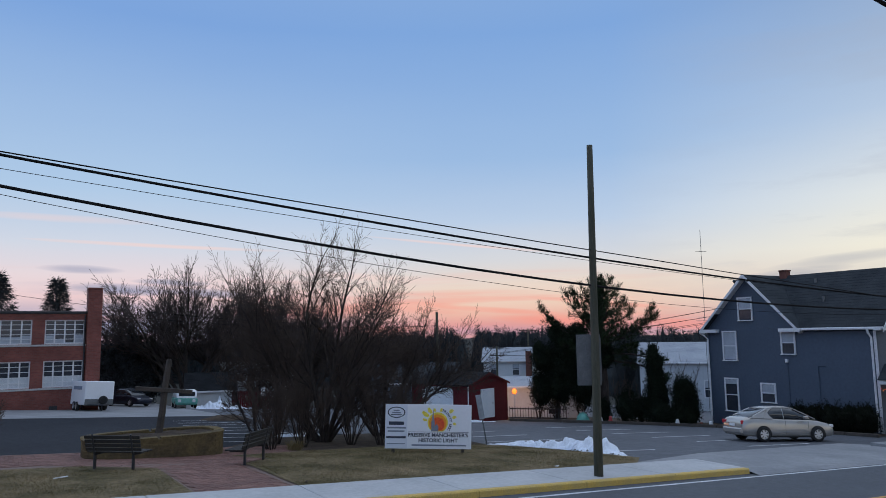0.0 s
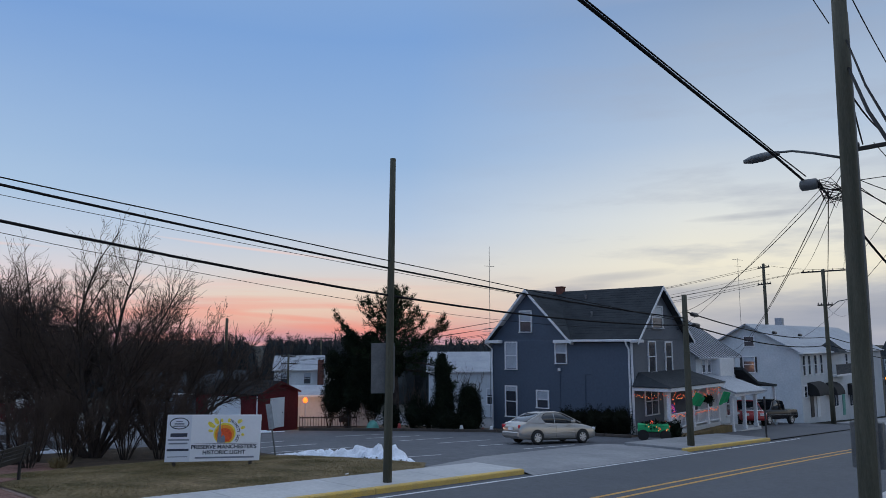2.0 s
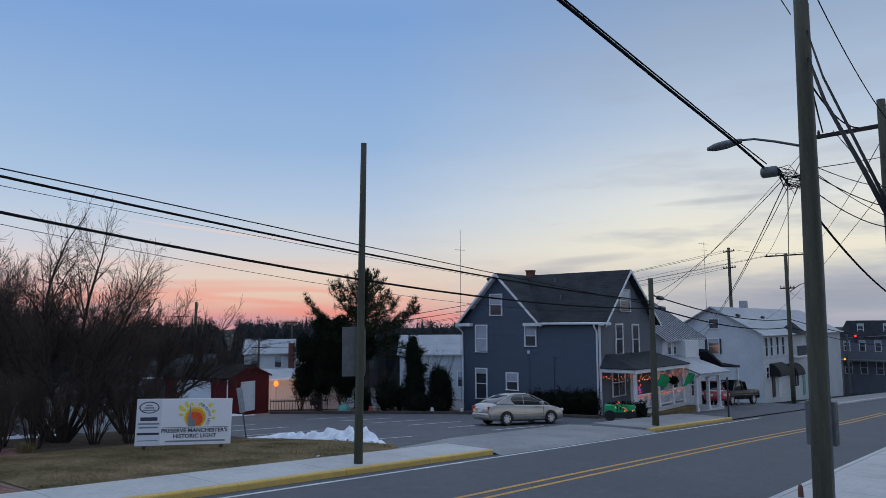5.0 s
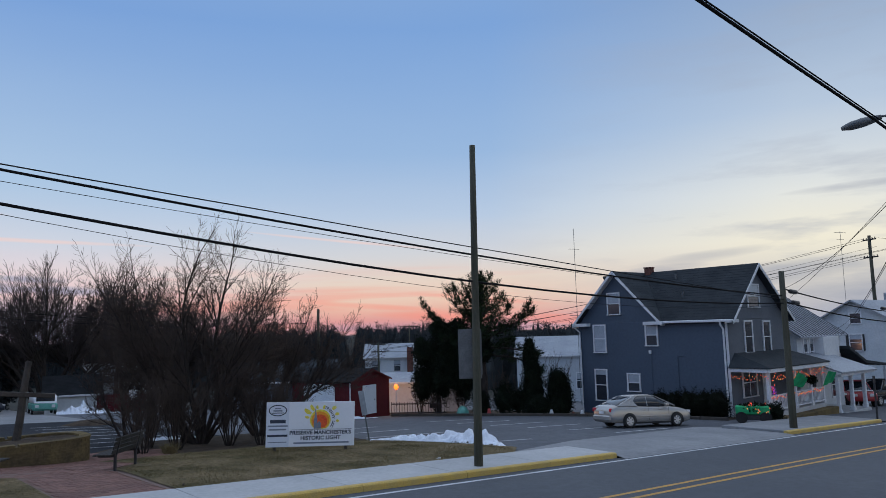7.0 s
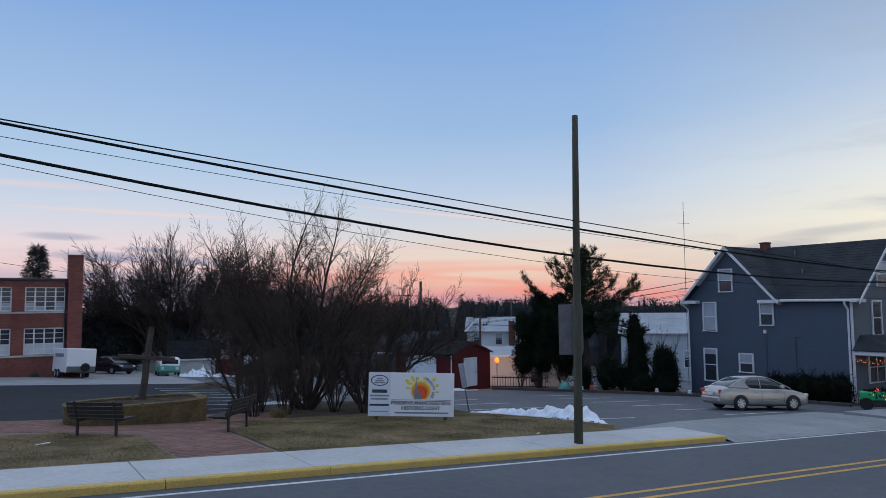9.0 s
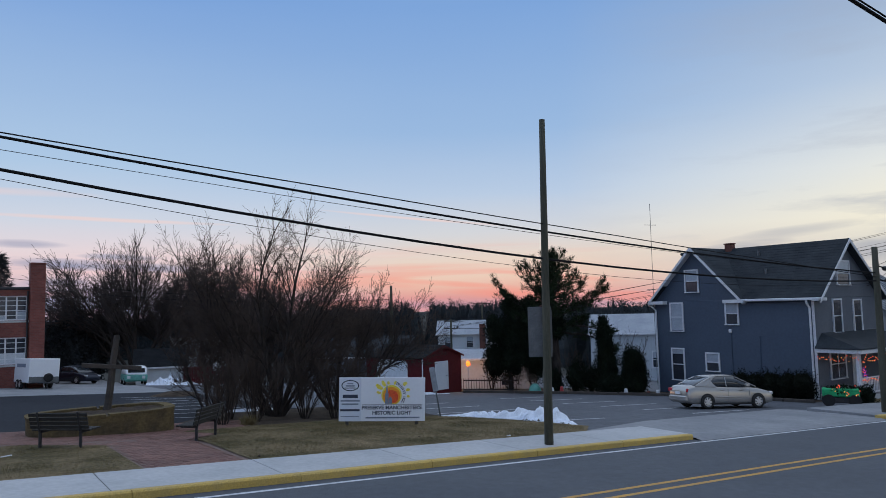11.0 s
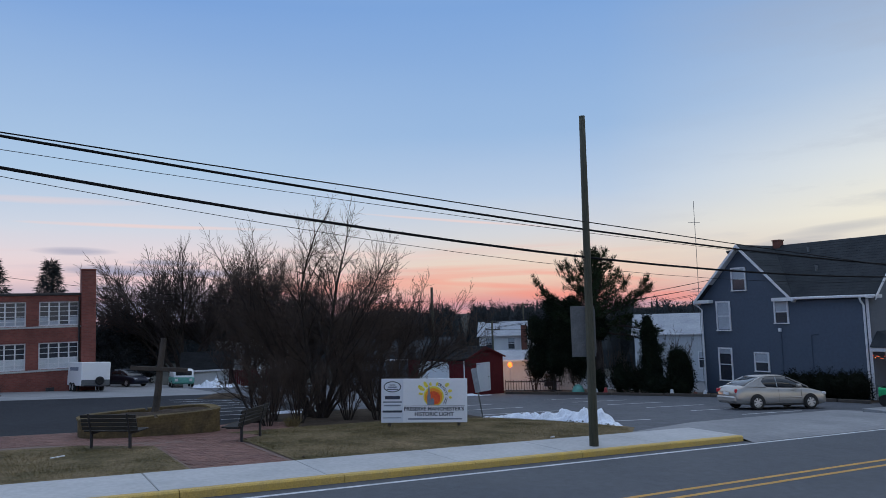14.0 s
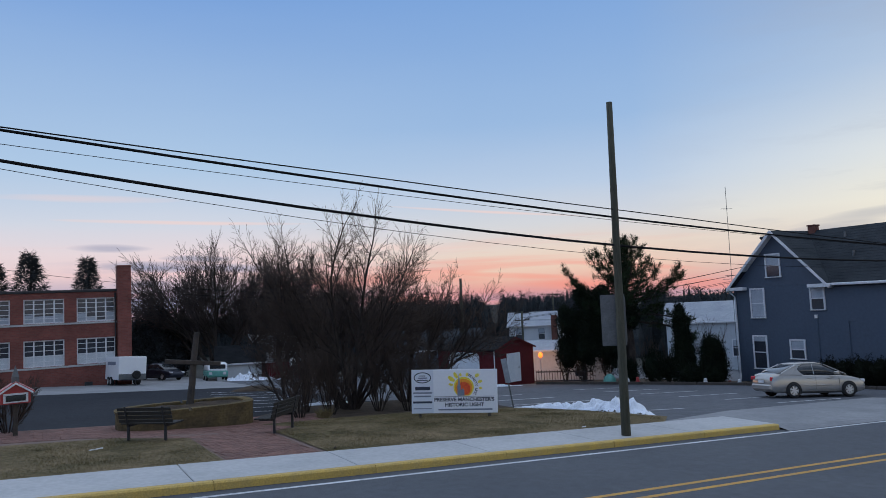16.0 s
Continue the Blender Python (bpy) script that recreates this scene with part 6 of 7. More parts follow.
# far woods on the sky line: many small uneven crowns
def far_woods():
    rng = random.Random(17)
    g, core = Geo(), Geo()
    for i in range(640):
        ang = radians(rng.uniform(2, 66))
        d = rng.uniform(165, 225)
        x, y = math.sin(ang) * d, math.cos(ang) * d
        b = gz(x, y) - 0.5
        deg = math.degrees(ang)
        tall = rng.random() < 0.30
        top = 2.7 + rng.uniform(-0.8, 0.7) + 0.9 * noise.noise((deg * 0.35, 0, 4)) + (rng.uniform(0.6, 2.8) if tall else 0) + (0.9 if 33 < deg < 41 else 0) - (0.4 if deg > 46 else 0) - (1.6 if deg < 27 else 0)
        h = top - b
        r = h * (rng.uniform(0.13, 0.2) if tall else rng.uniform(0.24, 0.4))
        k = 0.85 if tall else 0.62
        rings = []
        for f in (0.0, 0.3, 0.55, 0.8, 0.95):
            rings.append([(x + math.cos(j * math.tau / 7) * q, y + math.sin(j * math.tau / 7) * q, b + h * min(0.97, f + rng.uniform(-0.04, 0.04)))
                          for j in range(7) for q in (r * 0.72 * (0.99 - f) ** k * rng.uniform(0.65, 1.1),)])
        core.loft(rings)
        for _ in range(55):
            f = rng.random() ** 0.6
            a = rng.uniform(0, math.tau)
            q = r * (1.02 - f) ** k * rng.uniform(0.7, 1.1)
            tuft(g, rng, Vector((x + math.cos(a) * q, y + math.sin(a) * q, b + h * f)), Vector((math.cos(a), math.sin(a), 0.5)), 1.0, 4)
    thing("far_woods", g, M["hazed_conifer"], "dark uneven line of distant evergreen woods", "woods", kind="stuff")
    thing("far_woods", core, M["hazed_conifer"], "dark crowded trees of the distant woods", "woods", kind="stuff")


far_woods()


# ---- snow ----
def snow_pile(poly, h, seed, label, nx=80, ny=22):
    """A ragged bank along a line of points (x, y, half width, height)."""
    g = Geo()
    pts = poly
    rows = []
    for i in range(nx + 1):
        f = i / nx * (len(pts) - 1)
        j = min(int(f), len(pts) - 2)
        t = f - j
        a, b = pts[j], pts[j + 1]
        x, y, w, hh = (a[k] + (b[k] - a[k]) * t for k in range(4))
        dx, dy = b[0] - a[0], b[1] - a[1]
        l = math.hypot(dx, dy)
        nxv, nyv = -dy / l, dx / l
        row = []
        for k in range(ny + 1):
            s = k / ny * 2 - 1
            ww = w * (1 + 0.35 * noise.noise((x * 1.3, y * 1.3, seed + (2 if s > 0 else 0))))
            px, py = x + nxv * s * ww, y + nyv * s * ww
            prof = max(0, 1 - abs(s) ** 1.7)
            lump = 0.75 + 0.7 * noise.noise((px * 1.6, py * 1.6, seed)) + 0.55 * noise.noise((px * 4.5, py * 4.5, seed)) + 0.25 * noise.noise((px * 11, py * 11, seed))
            row.append((px, py, gz(px, py) - 0.03 + hh * h * prof * max(0.12, lump)))
        rows.append(row)
    w = ny + 1
    g.add([p for r in rows for p in r], [(i * w + k, i * w + k + 1, (i + 1) * w + k + 1, (i + 1) * w + k) for i in range(nx) for k in range(ny)])
    return thing("snow_pile", g, M["snow"], label, "snow", smooth=True, group="snow piles")


snow_pile([(15.4, 22.4, 0.15, 0.2), (15.9, 21.2, 0.4, 0.6), (16.5, 20.0, 0.5, 0.75), (17.0, 18.9, 0.65, 1.0), (17.1, 17.9, 0.6, 1.0), (16.9, 17.1, 0.45, 0.55), (16.75, 16.5, 0.12, 0.15)], 0.5, 3.0, "ragged melting snow bank along the lawn edge")
snow_pile([(13.6, 60.5, 0.3, 0.2), (14.6, 60.3, 0.9, 0.9), (15.4, 60.1, 1.0, 1.0), (16.6, 59.8, 0.7, 0.45), (18.0, 59.4, 0.3, 0.12)], 0.7, 8.0, "old snow heap beside the far garage")
snow_pile([(22.0, 37.4, 0.1, 0.2), (23.2, 36.2, 0.25, 0.5), (24.4, 35.9, 0.2, 0.4), (25.6, 36.0, 0.1, 0.2)], 0.35, 11.0, "thin strip of snow before the shed", 20, 8)
snow_pile([(9.6, 29.4, 0.2, 0.2), (11.0, 29.6, 0.4, 0.8), (12.4, 29.8, 0.2, 0.3)], 0.3, 14.0, "small snow remnant behind the shrubs", 16, 8)
g = Geo()
rg = random.Random(4)
for _ in range(26):
    t = rg.random()
    x, y = 16.6 + rg.gauss(0, 0.25), 16.6 + rg.random() * 2.2
    s = rg.uniform(0.02, 0.06)
    z = gz(x, y) + 0.08
    g.add([(x - s, y, z), (x + s, y - s * 0.4, z), (x, y + s, z), (x, y, z + s)], [(0, 1, 3), (1, 2, 3), (2, 0, 3)])
thing("grit_clods", g, M["snow_dirt"], "dark clods of dirt at the foot of the snow", "dirt", kind="stuff")

# ---- vehicles ----
def on_ground(x, y, yaw, dz=0.0, scale=1.0):
    """A pose on the falling ground."""
    e = 0.5
    n = Vector((-(gz(x + e, y) - gz(x - e, y)), -(gz(x, y + e) - gz(x, y - e)), 2 * e)).normalized()
    f = Vector((math.cos(radians(yaw)), math.sin(radians(yaw)), 0))
    f = (f - n * f.dot(n)).normalized()
    s = n.cross(f)
    m = Matrix((f, s, n)).transposed().to_4x4()
    m.translation = (x, y, gz(x, y) + dz)
    return m @ Matrix.Scale(scale, 4)


def wheel(parent, x, y, r, w, side):
    W = new("wheel")
    W.parent = parent
    W.matrix_local = pose(x, y, r)
    g = Geo()
    n = 24
    prof = [(r * 0.66, -w / 2), (r * 0.94, -w / 2), (r, -w * 0.36), (r, w * 0.36), (r * 0.94, w / 2), (r * 0.66, w / 2)]
    rings = [[(math.cos(k * math.tau / n) * a, b, math.sin(k * math.tau / n) * a) for k in range(n)] for a, b in prof]
    g.loft(rings + [rings[0]], caps=False)
    part("tyre", g, M["tyre"], W, smooth=True)
    g = Geo()
    o = side * w * 0.42
    rings = [[(math.cos(k * math.tau / n) * a, b, math.sin(k * math.tau / n) * a) for k in range(n)] for a, b in ((r * 0.68, o), (r * 0.62, o + side * 0.012), (r * 0.58, o - side * 0.03), (r * 0.12, o - side * 0.035))]
    g.loft(rings, caps=False)
    for k in range(7):
        a = k * math.tau / 7
        u, v = Vector((math.cos(a), 0, math.sin(a))), Vector((-math.sin(a), 0, math.cos(a)))
        p = [u * r * 0.1 - v * 0.03, u * r * 0.1 + v * 0.03, u * r * 0.6 + v * 0.045, u * r * 0.6 - v * 0.045]
        g.add([q + Vector((0, o + side * 0.004, 0)) for q in p], [(0, 1, 2, 3)])
    g.add([(math.cos(k * math.tau / 10) * r * 0.16, o + side * 0.012, math.sin(k * math.tau / 10) * r * 0.16) for k in range(10)], [tuple(range(10))])
    part("rim", g, M["rim"], W)
    g = Geo()
    g.add([(math.cos(k * math.tau / n) * r * 0.62, o - side * 0.04, math.sin(k * math.tau / n) * r * 0.62) for k in range(n)], [tuple(range(n))])
    part("brake_plate", g, M["metal_dark"], W)


def vehicle(name, m, label, category, paint, body, cabin, roof_span, wheels, pillars, group=""):
    """body: (x, low, high, half width); cabin: (x, sill, roof, half width below, half width above)."""
    C = empty(name, m, label, category, group)
    g = Geo()
    rings = []
    for x, lo, hi, w in body:
        h = hi - lo
        half = [(w * 0.90, lo), (w * 0.985, lo + 0.10 * h), (w, lo + 0.35 * h), (w * 0.995, lo + 0.62 * h), (w * 0.965, lo + 0.86 * h), (w * 0.90, lo + 0.97 * h), (w * 0.6, hi + 0.012), (w * 0.2, hi + 0.02)]
        rings.append([(x, -y, z) for y, z in half] + [(x, y, z) for y, z in reversed(half)])
    g.loft(rings)
    part("body", g, M[paint], C, smooth=True)
    g = Geo()
    rings = [[(x, -wb, s), (x, -wb * 0.55 - wt * 0.45, s + 0.55 * (r - s)), (x, -wt, s + 0.92 * (r - s)), (x, -wt * 0.8, r), (x, wt * 0.8, r), (x, wt, s + 0.92 * (r - s)), (x, wb * 0.55 + wt * 0.45, s + 0.55 * (r - s)), (x, wb, s)] for x, s, r, wb, wt in cabin]
    g.loft(rings)
    part("glass", g, M["car_glass"], C, "dark car windows", smooth=True)
    g = Geo()
    a, b = roof_span
    sel = [c for c in cabin if a - 1e-6 <= c[0] <= b + 1e-6]
    rings = []
    for x, s, r, wb, wt in sel:
        rings.append([(x, -wt - 0.012, s + 0.90 * (r - s)), (x, -wt * 0.82, r + 0.014), (x, 0, r + 0.03), (x, wt * 0.82, r + 0.014), (x, wt + 0.012, s + 0.90 * (r - s)), (x, wt * 0.7, r - 0.03), (x, -wt * 0.7, r - 0.03)])
    g.loft(rings)
    part("roof", g, M[paint], C, smooth=True)
    for (xa, za, wa), (xb, zb, wb), r in pillars:
        for s in (-1, 1):
            g = Geo()
            g.tube([(xa, s * wa, za), ((xa + xb) / 2, s * ((wa + wb) / 2 + 0.012), (za + zb) / 2), (xb, s * wb, zb)], r, 6)
            part("pillar", g, M[paint], C)
    xf, xr, r, w, half = wheels
    for x in (xf, xr):
        for s in (-1, 1):
            # flat black face on the flank stands in for the shaded wheel well
            g = Geo()
            n = 22
            rr = r * 1.17
            g.add([(x + math.cos(k * math.pi / n) * rr, s * (half + 0.012), r + math.sin(k * math.pi / n) * rr) for k in range(n + 1)] + [(x - rr, s * (half + 0.012), r * 0.6), (x + rr, s * (half + 0.012), r * 0.6)],
                  [tuple(range(n + 3))])
            part("wheel_well_shade", g, M["tyre"], C)
            wheel(C, x, s * (half - w * 0.5 + 0.045), r, w, s)
    return C


def box_part(name, C, x0, y0, z0, x1, y1, z1, m, label="", c=0.01):
    g = Geo()
    g.cbox(x0, y0, z0, x1, y1, z1, c)
    return part(name, g, M[m], C, label)


def sedan(m, paint, label, group=""):
    body = [(-2.25, 0.40, 0.76, 0.66), (-2.2, 0.30, 0.88, 0.74), (-2.08, 0.25, 0.99, 0.80), (-1.8, 0.23, 1.04, 0.84), (-1.2, 0.21, 1.02, 0.85), (-0.4, 0.20, 0.98, 0.85), (0.6, 0.20, 0.95, 0.85),
            (1.0, 0.20, 0.95, 0.845), (1.5, 0.21, 0.88, 0.83), (1.9, 0.23, 0.79, 0.80), (2.14, 0.26, 0.68, 0.73), (2.24, 0.32, 0.58, 0.64), (2.27, 0.38, 0.50, 0.56)]
    cabin = [(-1.88, 0.99, 1.03, 0.72, 0.68), (-1.4, 0.98, 1.24, 0.75, 0.62), (-0.98, 0.97, 1.405, 0.77, 0.57), (-0.6, 0.96, 1.465, 0.775, 0.555), (0.0, 0.95, 1.475, 0.775, 0.555), (0.36, 0.94, 1.425, 0.775, 0.56),
             (0.85, 0.93, 1.20, 0.765, 0.63), (1.34, 0.90, 0.95, 0.74, 0.70)]
    C = vehicle("car", m, label, "car", paint, body, cabin, (-0.98, 0.36), (1.30, -1.30, 0.315, 0.19, 0.845),
                [((1.28, 0.96, 0.735), (0.34, 1.385, 0.585), 0.022), ((-0.26, 0.97, 0.77), (-0.22, 1.40, 0.585), 0.02), ((-1.72, 1.03, 0.71), (-0.98, 1.36, 0.60), 0.05), ((-1.25, 1.0, 0.755), (-0.95, 1.34, 0.615), 0.045)], group)
    for s in (-1, 1):
        g = Geo()
        q = [(-1.86, 1.0), (-0.80, 0.97), (-0.93, 1.10), (-0.98, 1.22), (-0.86, 1.33), (-0.7, 1.40), (-0.95, 1.385), (-1.2, 1.30), (-1.5, 1.17)]
        yy = lambda x, z: s * (0.79 - 0.47 * (z - 0.97) + 0.02)
        g.add([(x, yy(x, z), z) for x, z in q] + [(x, yy(x, z) - s * 0.05, z) for x, z in q], [tuple(range(9)), tuple(range(17, 8, -1))] + [(i, (i + 1) % 9, (i + 1) % 9 + 9, i + 9) for i in range(9)])
        part("quarter_panel", g, M[paint], C)
        box_part("sill", C, -0.95, s * 0.83 - 0.015, 0.19, 0.95, s * 0.83 + 0.015, 0.27, "tyre")
        box_part("tail_light", C, -2.24, s * 0.60 - 0.12, 0.72, -1.98, s * 0.70 + 0.11, 0.90, "tail_red", "red tail light", 0.03)
        box_part("headlight", C, 1.92, s * 0.60 - 0.12, 0.60, 2.21, s * 0.60 + 0.13, 0.74, "lamp_clear", "clear headlight", 0.03)
        box_part("mirror", C, 0.62, s * 0.92 - 0.09, 0.96, 0.80, s * 0.92 + 0.09, 1.10, paint, "", 0.03)
        box_part("side_moulding", C, -0.86, s * 0.855 - 0.012, 0.50, 0.86, s * 0.855 + 0.012, 0.55, paint)
        for x in (-0.62, 0.34):
            box_part("door_handle", C, x, s * 0.852 - 0.02, 0.80, x + 0.2, s * 0.852 + 0.02, 0.835, paint)
        for x in (-0.24, 0.86):
            box_part("door_seam", C, x, s * 0.846 - 0.006, 0.34, x + 0.006, s * 0.846 + 0.006, 0.88, "tyre", "", 0.002)
    box_part("rear_bumper", C, -2.31, -0.70, 0.34, -2.1, 0.70, 0.58, paint, "", 0.05)
    box_part("number_plate", C, -2.262, -0.2, 0.64, -2.245, 0.2, 0.76, "trim", "", 0.004)
    return C


sedan(on_ground(28.55, 19.35, -20.5, scale=0.965), "car_paint", "champagne metallic sedan parked beside the dark hedge")
sedan(on_ground(9.6, 68.0, -62, 0.0), "car_blue", "dark blue car parked beside the school")


def pickup(m):
    body = [(-2.75, 0.50, 0.98, 0.90), (-2.7, 0.46, 1.12, 0.95), (-1.0, 0.42, 1.14, 0.97), (0.9, 0.42, 1.12, 0.97), (1.1, 0.42, 1.12, 0.97), (2.2, 0.44, 1.08, 0.95), (2.6, 0.46, 1.0, 0.9), (2.72, 0.5, 0.9, 0.84)]
    cabin = [(-0.85, 1.08, 1.15, 0.84, 0.78), (-0.7, 1.08, 1.80, 0.86, 0.72), (0.1, 1.08, 1.86, 0.86, 0.72), (0.55, 1.08, 1.80, 0.86, 0.72), (1.15, 1.06, 1.14, 0.84, 0.78)]
    C = vehicle("pickup_truck", m, "black pickup truck parked in the side drive", "truck", "car_black", body, cabin, (-0.7, 0.55), (1.75, -1.65, 0.38, 0.24, 0.95),
                [((1.1, 1.1, 0.83), (0.55, 1.74, 0.74), 0.04), ((-0.15, 1.08, 0.87), (-0.1, 1.78, 0.75), 0.05), ((-0.8, 1.1, 0.86), (-0.7, 1.74, 0.75), 0.06)])
    for s in (-1, 1):
        box_part("headlight", C, 2.6, s * 0.62 - 0.12, 0.76, 2.76, s * 0.62 + 0.12, 0.90, "lamp_clear", "", 0.02)
    box_part("front_bumper", C, 2.7, -0.92, 0.42, 2.88, 0.92, 0.60, "galv", "dull metal bumper", 0.04)
    box_part("grille", C, 2.7, -0.4, 0.70, 2.77, 0.4, 0.94, "metal_dark", "", 0.02)
    box_part("side_stripe", C, -2.6, -0.985, 0.72, 2.4, -0.962, 0.76, "galv", "", 0.004)
    box_part("side_stripe", C, -2.6, 0.962, 0.72, 2.4, 0.985, 0.76, "galv", "", 0.004)


pickup(on_ground(57.8, 19.2, 171))


def striped_suv(m):
    body = [(-2.3, 0.45, 1.0, 0.84), (-2.2, 0.4, 1.12, 0.9), (0.8, 0.38, 1.12, 0.92), (1.2, 0.38, 1.1, 0.92), (2.1, 0.4, 1.0, 0.88), (2.3, 0.45, 0.85, 0.8)]
    cabin = [(-2.15, 1.1, 1.2, 0.8, 0.76), (-2.0, 1.1, 1.72, 0.82, 0.7), (0.1, 1.1, 1.8, 0.84, 0.7), (0.5, 1.1, 1.74, 0.84, 0.7), (1.2, 1.08, 1.14, 0.82, 0.76)]
    C = vehicle("suv", m, "red and white striped SUV behind the porch posts", "car", "car_red", body, cabin, (-2.0, 0.5), (1.4, -1.4, 0.37, 0.22, 0.92),
                [((1.15, 1.1, 0.82), (0.5, 1.68, 0.72), 0.04), ((-0.5, 1.1, 0.85), (-0.5, 1.72, 0.73), 0.05), ((-2.1, 1.12, 0.82), (-1.98, 1.66, 0.72), 0.07)])
    for s in (-1, 1):
        box_part("side_stripe", C, -2.1, s * 0.925 - 0.012, 0.82, 1.9, s * 0.925 + 0.012, 0.95, "car_white", "white side stripe", 0.004)
        box_part("headlight", C, 2.1, s * 0.55 - 0.18, 0.72, 2.33, s * 0.55 + 0.18, 0.9, "lamp_clear", "", 0.02)
    box_part("hood_panel", C, 1.25, -0.7, 1.06, 2.0, 0.7, 1.13, "car_white", "white bonnet panel", 0.02)


striped_suv(on_ground(55.0, 19.9, 215))


def trailer():
    T = empty("cargo_trailer", on_ground(5.85, 59.4, -80), "white enclosed cargo trailer parked by the school", "trailer")
    box_part("body", T, -1.9, -0.98, 0.42, 1.7, 0.98, 2.12, "car_white", "white box body", 0.05)
    box_part("nose_guard", T, 1.702, -0.96, 0.42, 1.72, 0.96, 0.85, "galv", "", 0.005)
    box_part("print_bar", T, -1.2, -0.992, 1.5, 0.9, -0.984, 1.75, "ink_soft", "", 0.002)
    for x in (-0.75, -0.05):
        for s in (-1, 1):
            wheel(T, x, s * 0.95, 0.32, 0.2, s)
    g = Geo()
    n = 20
    rings = [[(1.72 + o, 0.25 + math.cos(k * math.tau / n) * a, 0.78 + math.sin(k * math.tau / n) * a) for k in range(n)] for a, o in ((0.16, 0.02), (0.30, 0.02), (0.31, 0.12), (0.2, 0.18), (0.16, 0.14))]
    g.loft(rings)
    part("spare_wheel", g, M["tyre"], T, "black spare wheel on the front wall")
    g = Geo()
    g.tube([(1.6, -0.8, 0.45), (2.7, 0, 0.45), (1.6, 0.8, 0.45)], 0.05, 6)
    g.tube([(2.5, 0, 0.45), (2.5, 0, 0.05)], 0.04, 6)
    part("tow_bar", g, M["metal_dark"], T)


trailer()


def camper():
    T = empty("camper_van", on_ground(13.2, 63.2, -96), "old teal and white camper van by the garage", "van")
    box_part("lower_body", T, -1.6, -0.85, 0.28, 1.9, 0.85, 0.86, "teal", "teal lower body", 0.12)
    g = Geo()
    rings = [[(x, -w, 0.862), (x, -w * 0.96, z - 0.12), (x, -w * 0.75, z), (x, w * 0.75, z), (x, w * 0.96, z - 0.12), (x, w, 0.862)] for x, w, z in ((-1.55, 0.8, 1.25), (-1.4, 0.82, 1.5), (1.3, 0.82, 1.52), (1.62, 0.8, 1.35), (1.82, 0.76, 0.9))]
    g.loft(rings)
    part("upper_body", g, M["car_white"], T, "white upper body", smooth=True)
    box_part("windscreen", T, 1.60, -0.62, 0.95, 1.80, 0.62, 1.33, "car_glass", "", 0.03)
    for s in (-1, 1):
        box_part("headlight", T, 1.86, s * 0.55 - 0.12, 0.5, 1.93, s * 0.55 + 0.12, 0.72, "lamp_clear", "", 0.02)
    for x in (-1.0, 1.15):
        for s in (-1, 1):
            wheel(T, x, s * 0.78, 0.28, 0.16, s)


camper()


# ---- buildings beyond the lot ----
def gable_house(name, x, y, yaw, L, W, base, eave, peak, wall, roof, label, wins=(), chim=None, group=""):
    """Long side of length L along local x faces -y; ridge along x."""
    H = empty(name, pose(x, y, 0, 0, 0, yaw), label, "house" if "garage" not in name else "garage", group)
    g = Geo()
    g.box(0, 0, base, L, W, eave)
    part("wall", g, M[wall], H)
    g = Geo()
    g.prism([(0, eave + 0.002), (W, eave + 0.002), (W / 2, peak)], 0, L, "x")
    part("gable", g, M[wall], H)
    s = siding(0, L, base, eave, 0.2, 0.02)
    part("siding", s, M[wall], H).matrix_local = pose(0, -0.004, 0)
    k = (peak - eave) / (W / 2)
    part("roof_slope", roof_slab((-0.25, -0.3, eave + 0.1 - 0.3 * k), (L + 0.25, -0.3, eave + 0.1 - 0.3 * k), (L + 0.25, W / 2, peak + 0.12), (-0.25, W / 2, peak + 0.12)), M[roof], H)
    part("roof_slope", roof_slab((L + 0.25, W + 0.3, eave + 0.1 - 0.3 * k), (-0.25, W + 0.3, eave + 0.1 - 0.3 * k), (-0.25, W / 2, peak + 0.12), (L + 0.25, W / 2, peak + 0.12)), M[roof], H)
    g = Geo()
    g.cbox(-0.25, -0.36, eave - 0.02 - 0.3 * k, L + 0.25, -0.305, eave + 0.12 - 0.3 * k, 0.01)
    part("gutter", g, M["trim"], H)
    for face, u, z, w, h in wins:
        m = pose(u, -0.03, z) if face == "front" else on_x(-0.02, W - u, z)
        window(H, m, w, h, blind=0.4)
    if chim:
        g = Geo()
        cx, cy, c0, c1 = chim
        g.cbox(cx, cy, c0, cx + 0.7, cy + 0.7, c1, 0.02)
        part("chimney", g, M["brick"], H)
    return H


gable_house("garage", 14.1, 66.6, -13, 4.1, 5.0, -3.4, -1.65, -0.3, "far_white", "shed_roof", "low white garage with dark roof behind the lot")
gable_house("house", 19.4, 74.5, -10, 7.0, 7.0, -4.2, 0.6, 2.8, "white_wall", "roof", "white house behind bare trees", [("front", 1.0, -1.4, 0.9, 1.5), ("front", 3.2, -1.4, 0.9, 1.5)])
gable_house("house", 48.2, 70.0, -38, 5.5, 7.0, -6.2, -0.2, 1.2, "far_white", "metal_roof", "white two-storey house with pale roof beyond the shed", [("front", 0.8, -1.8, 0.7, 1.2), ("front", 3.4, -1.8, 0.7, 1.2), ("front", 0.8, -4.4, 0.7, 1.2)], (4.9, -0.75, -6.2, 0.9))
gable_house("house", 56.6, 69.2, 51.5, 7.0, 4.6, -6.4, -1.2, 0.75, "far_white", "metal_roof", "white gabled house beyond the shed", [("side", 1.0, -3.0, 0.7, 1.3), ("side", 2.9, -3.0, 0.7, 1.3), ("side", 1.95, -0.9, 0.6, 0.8)])
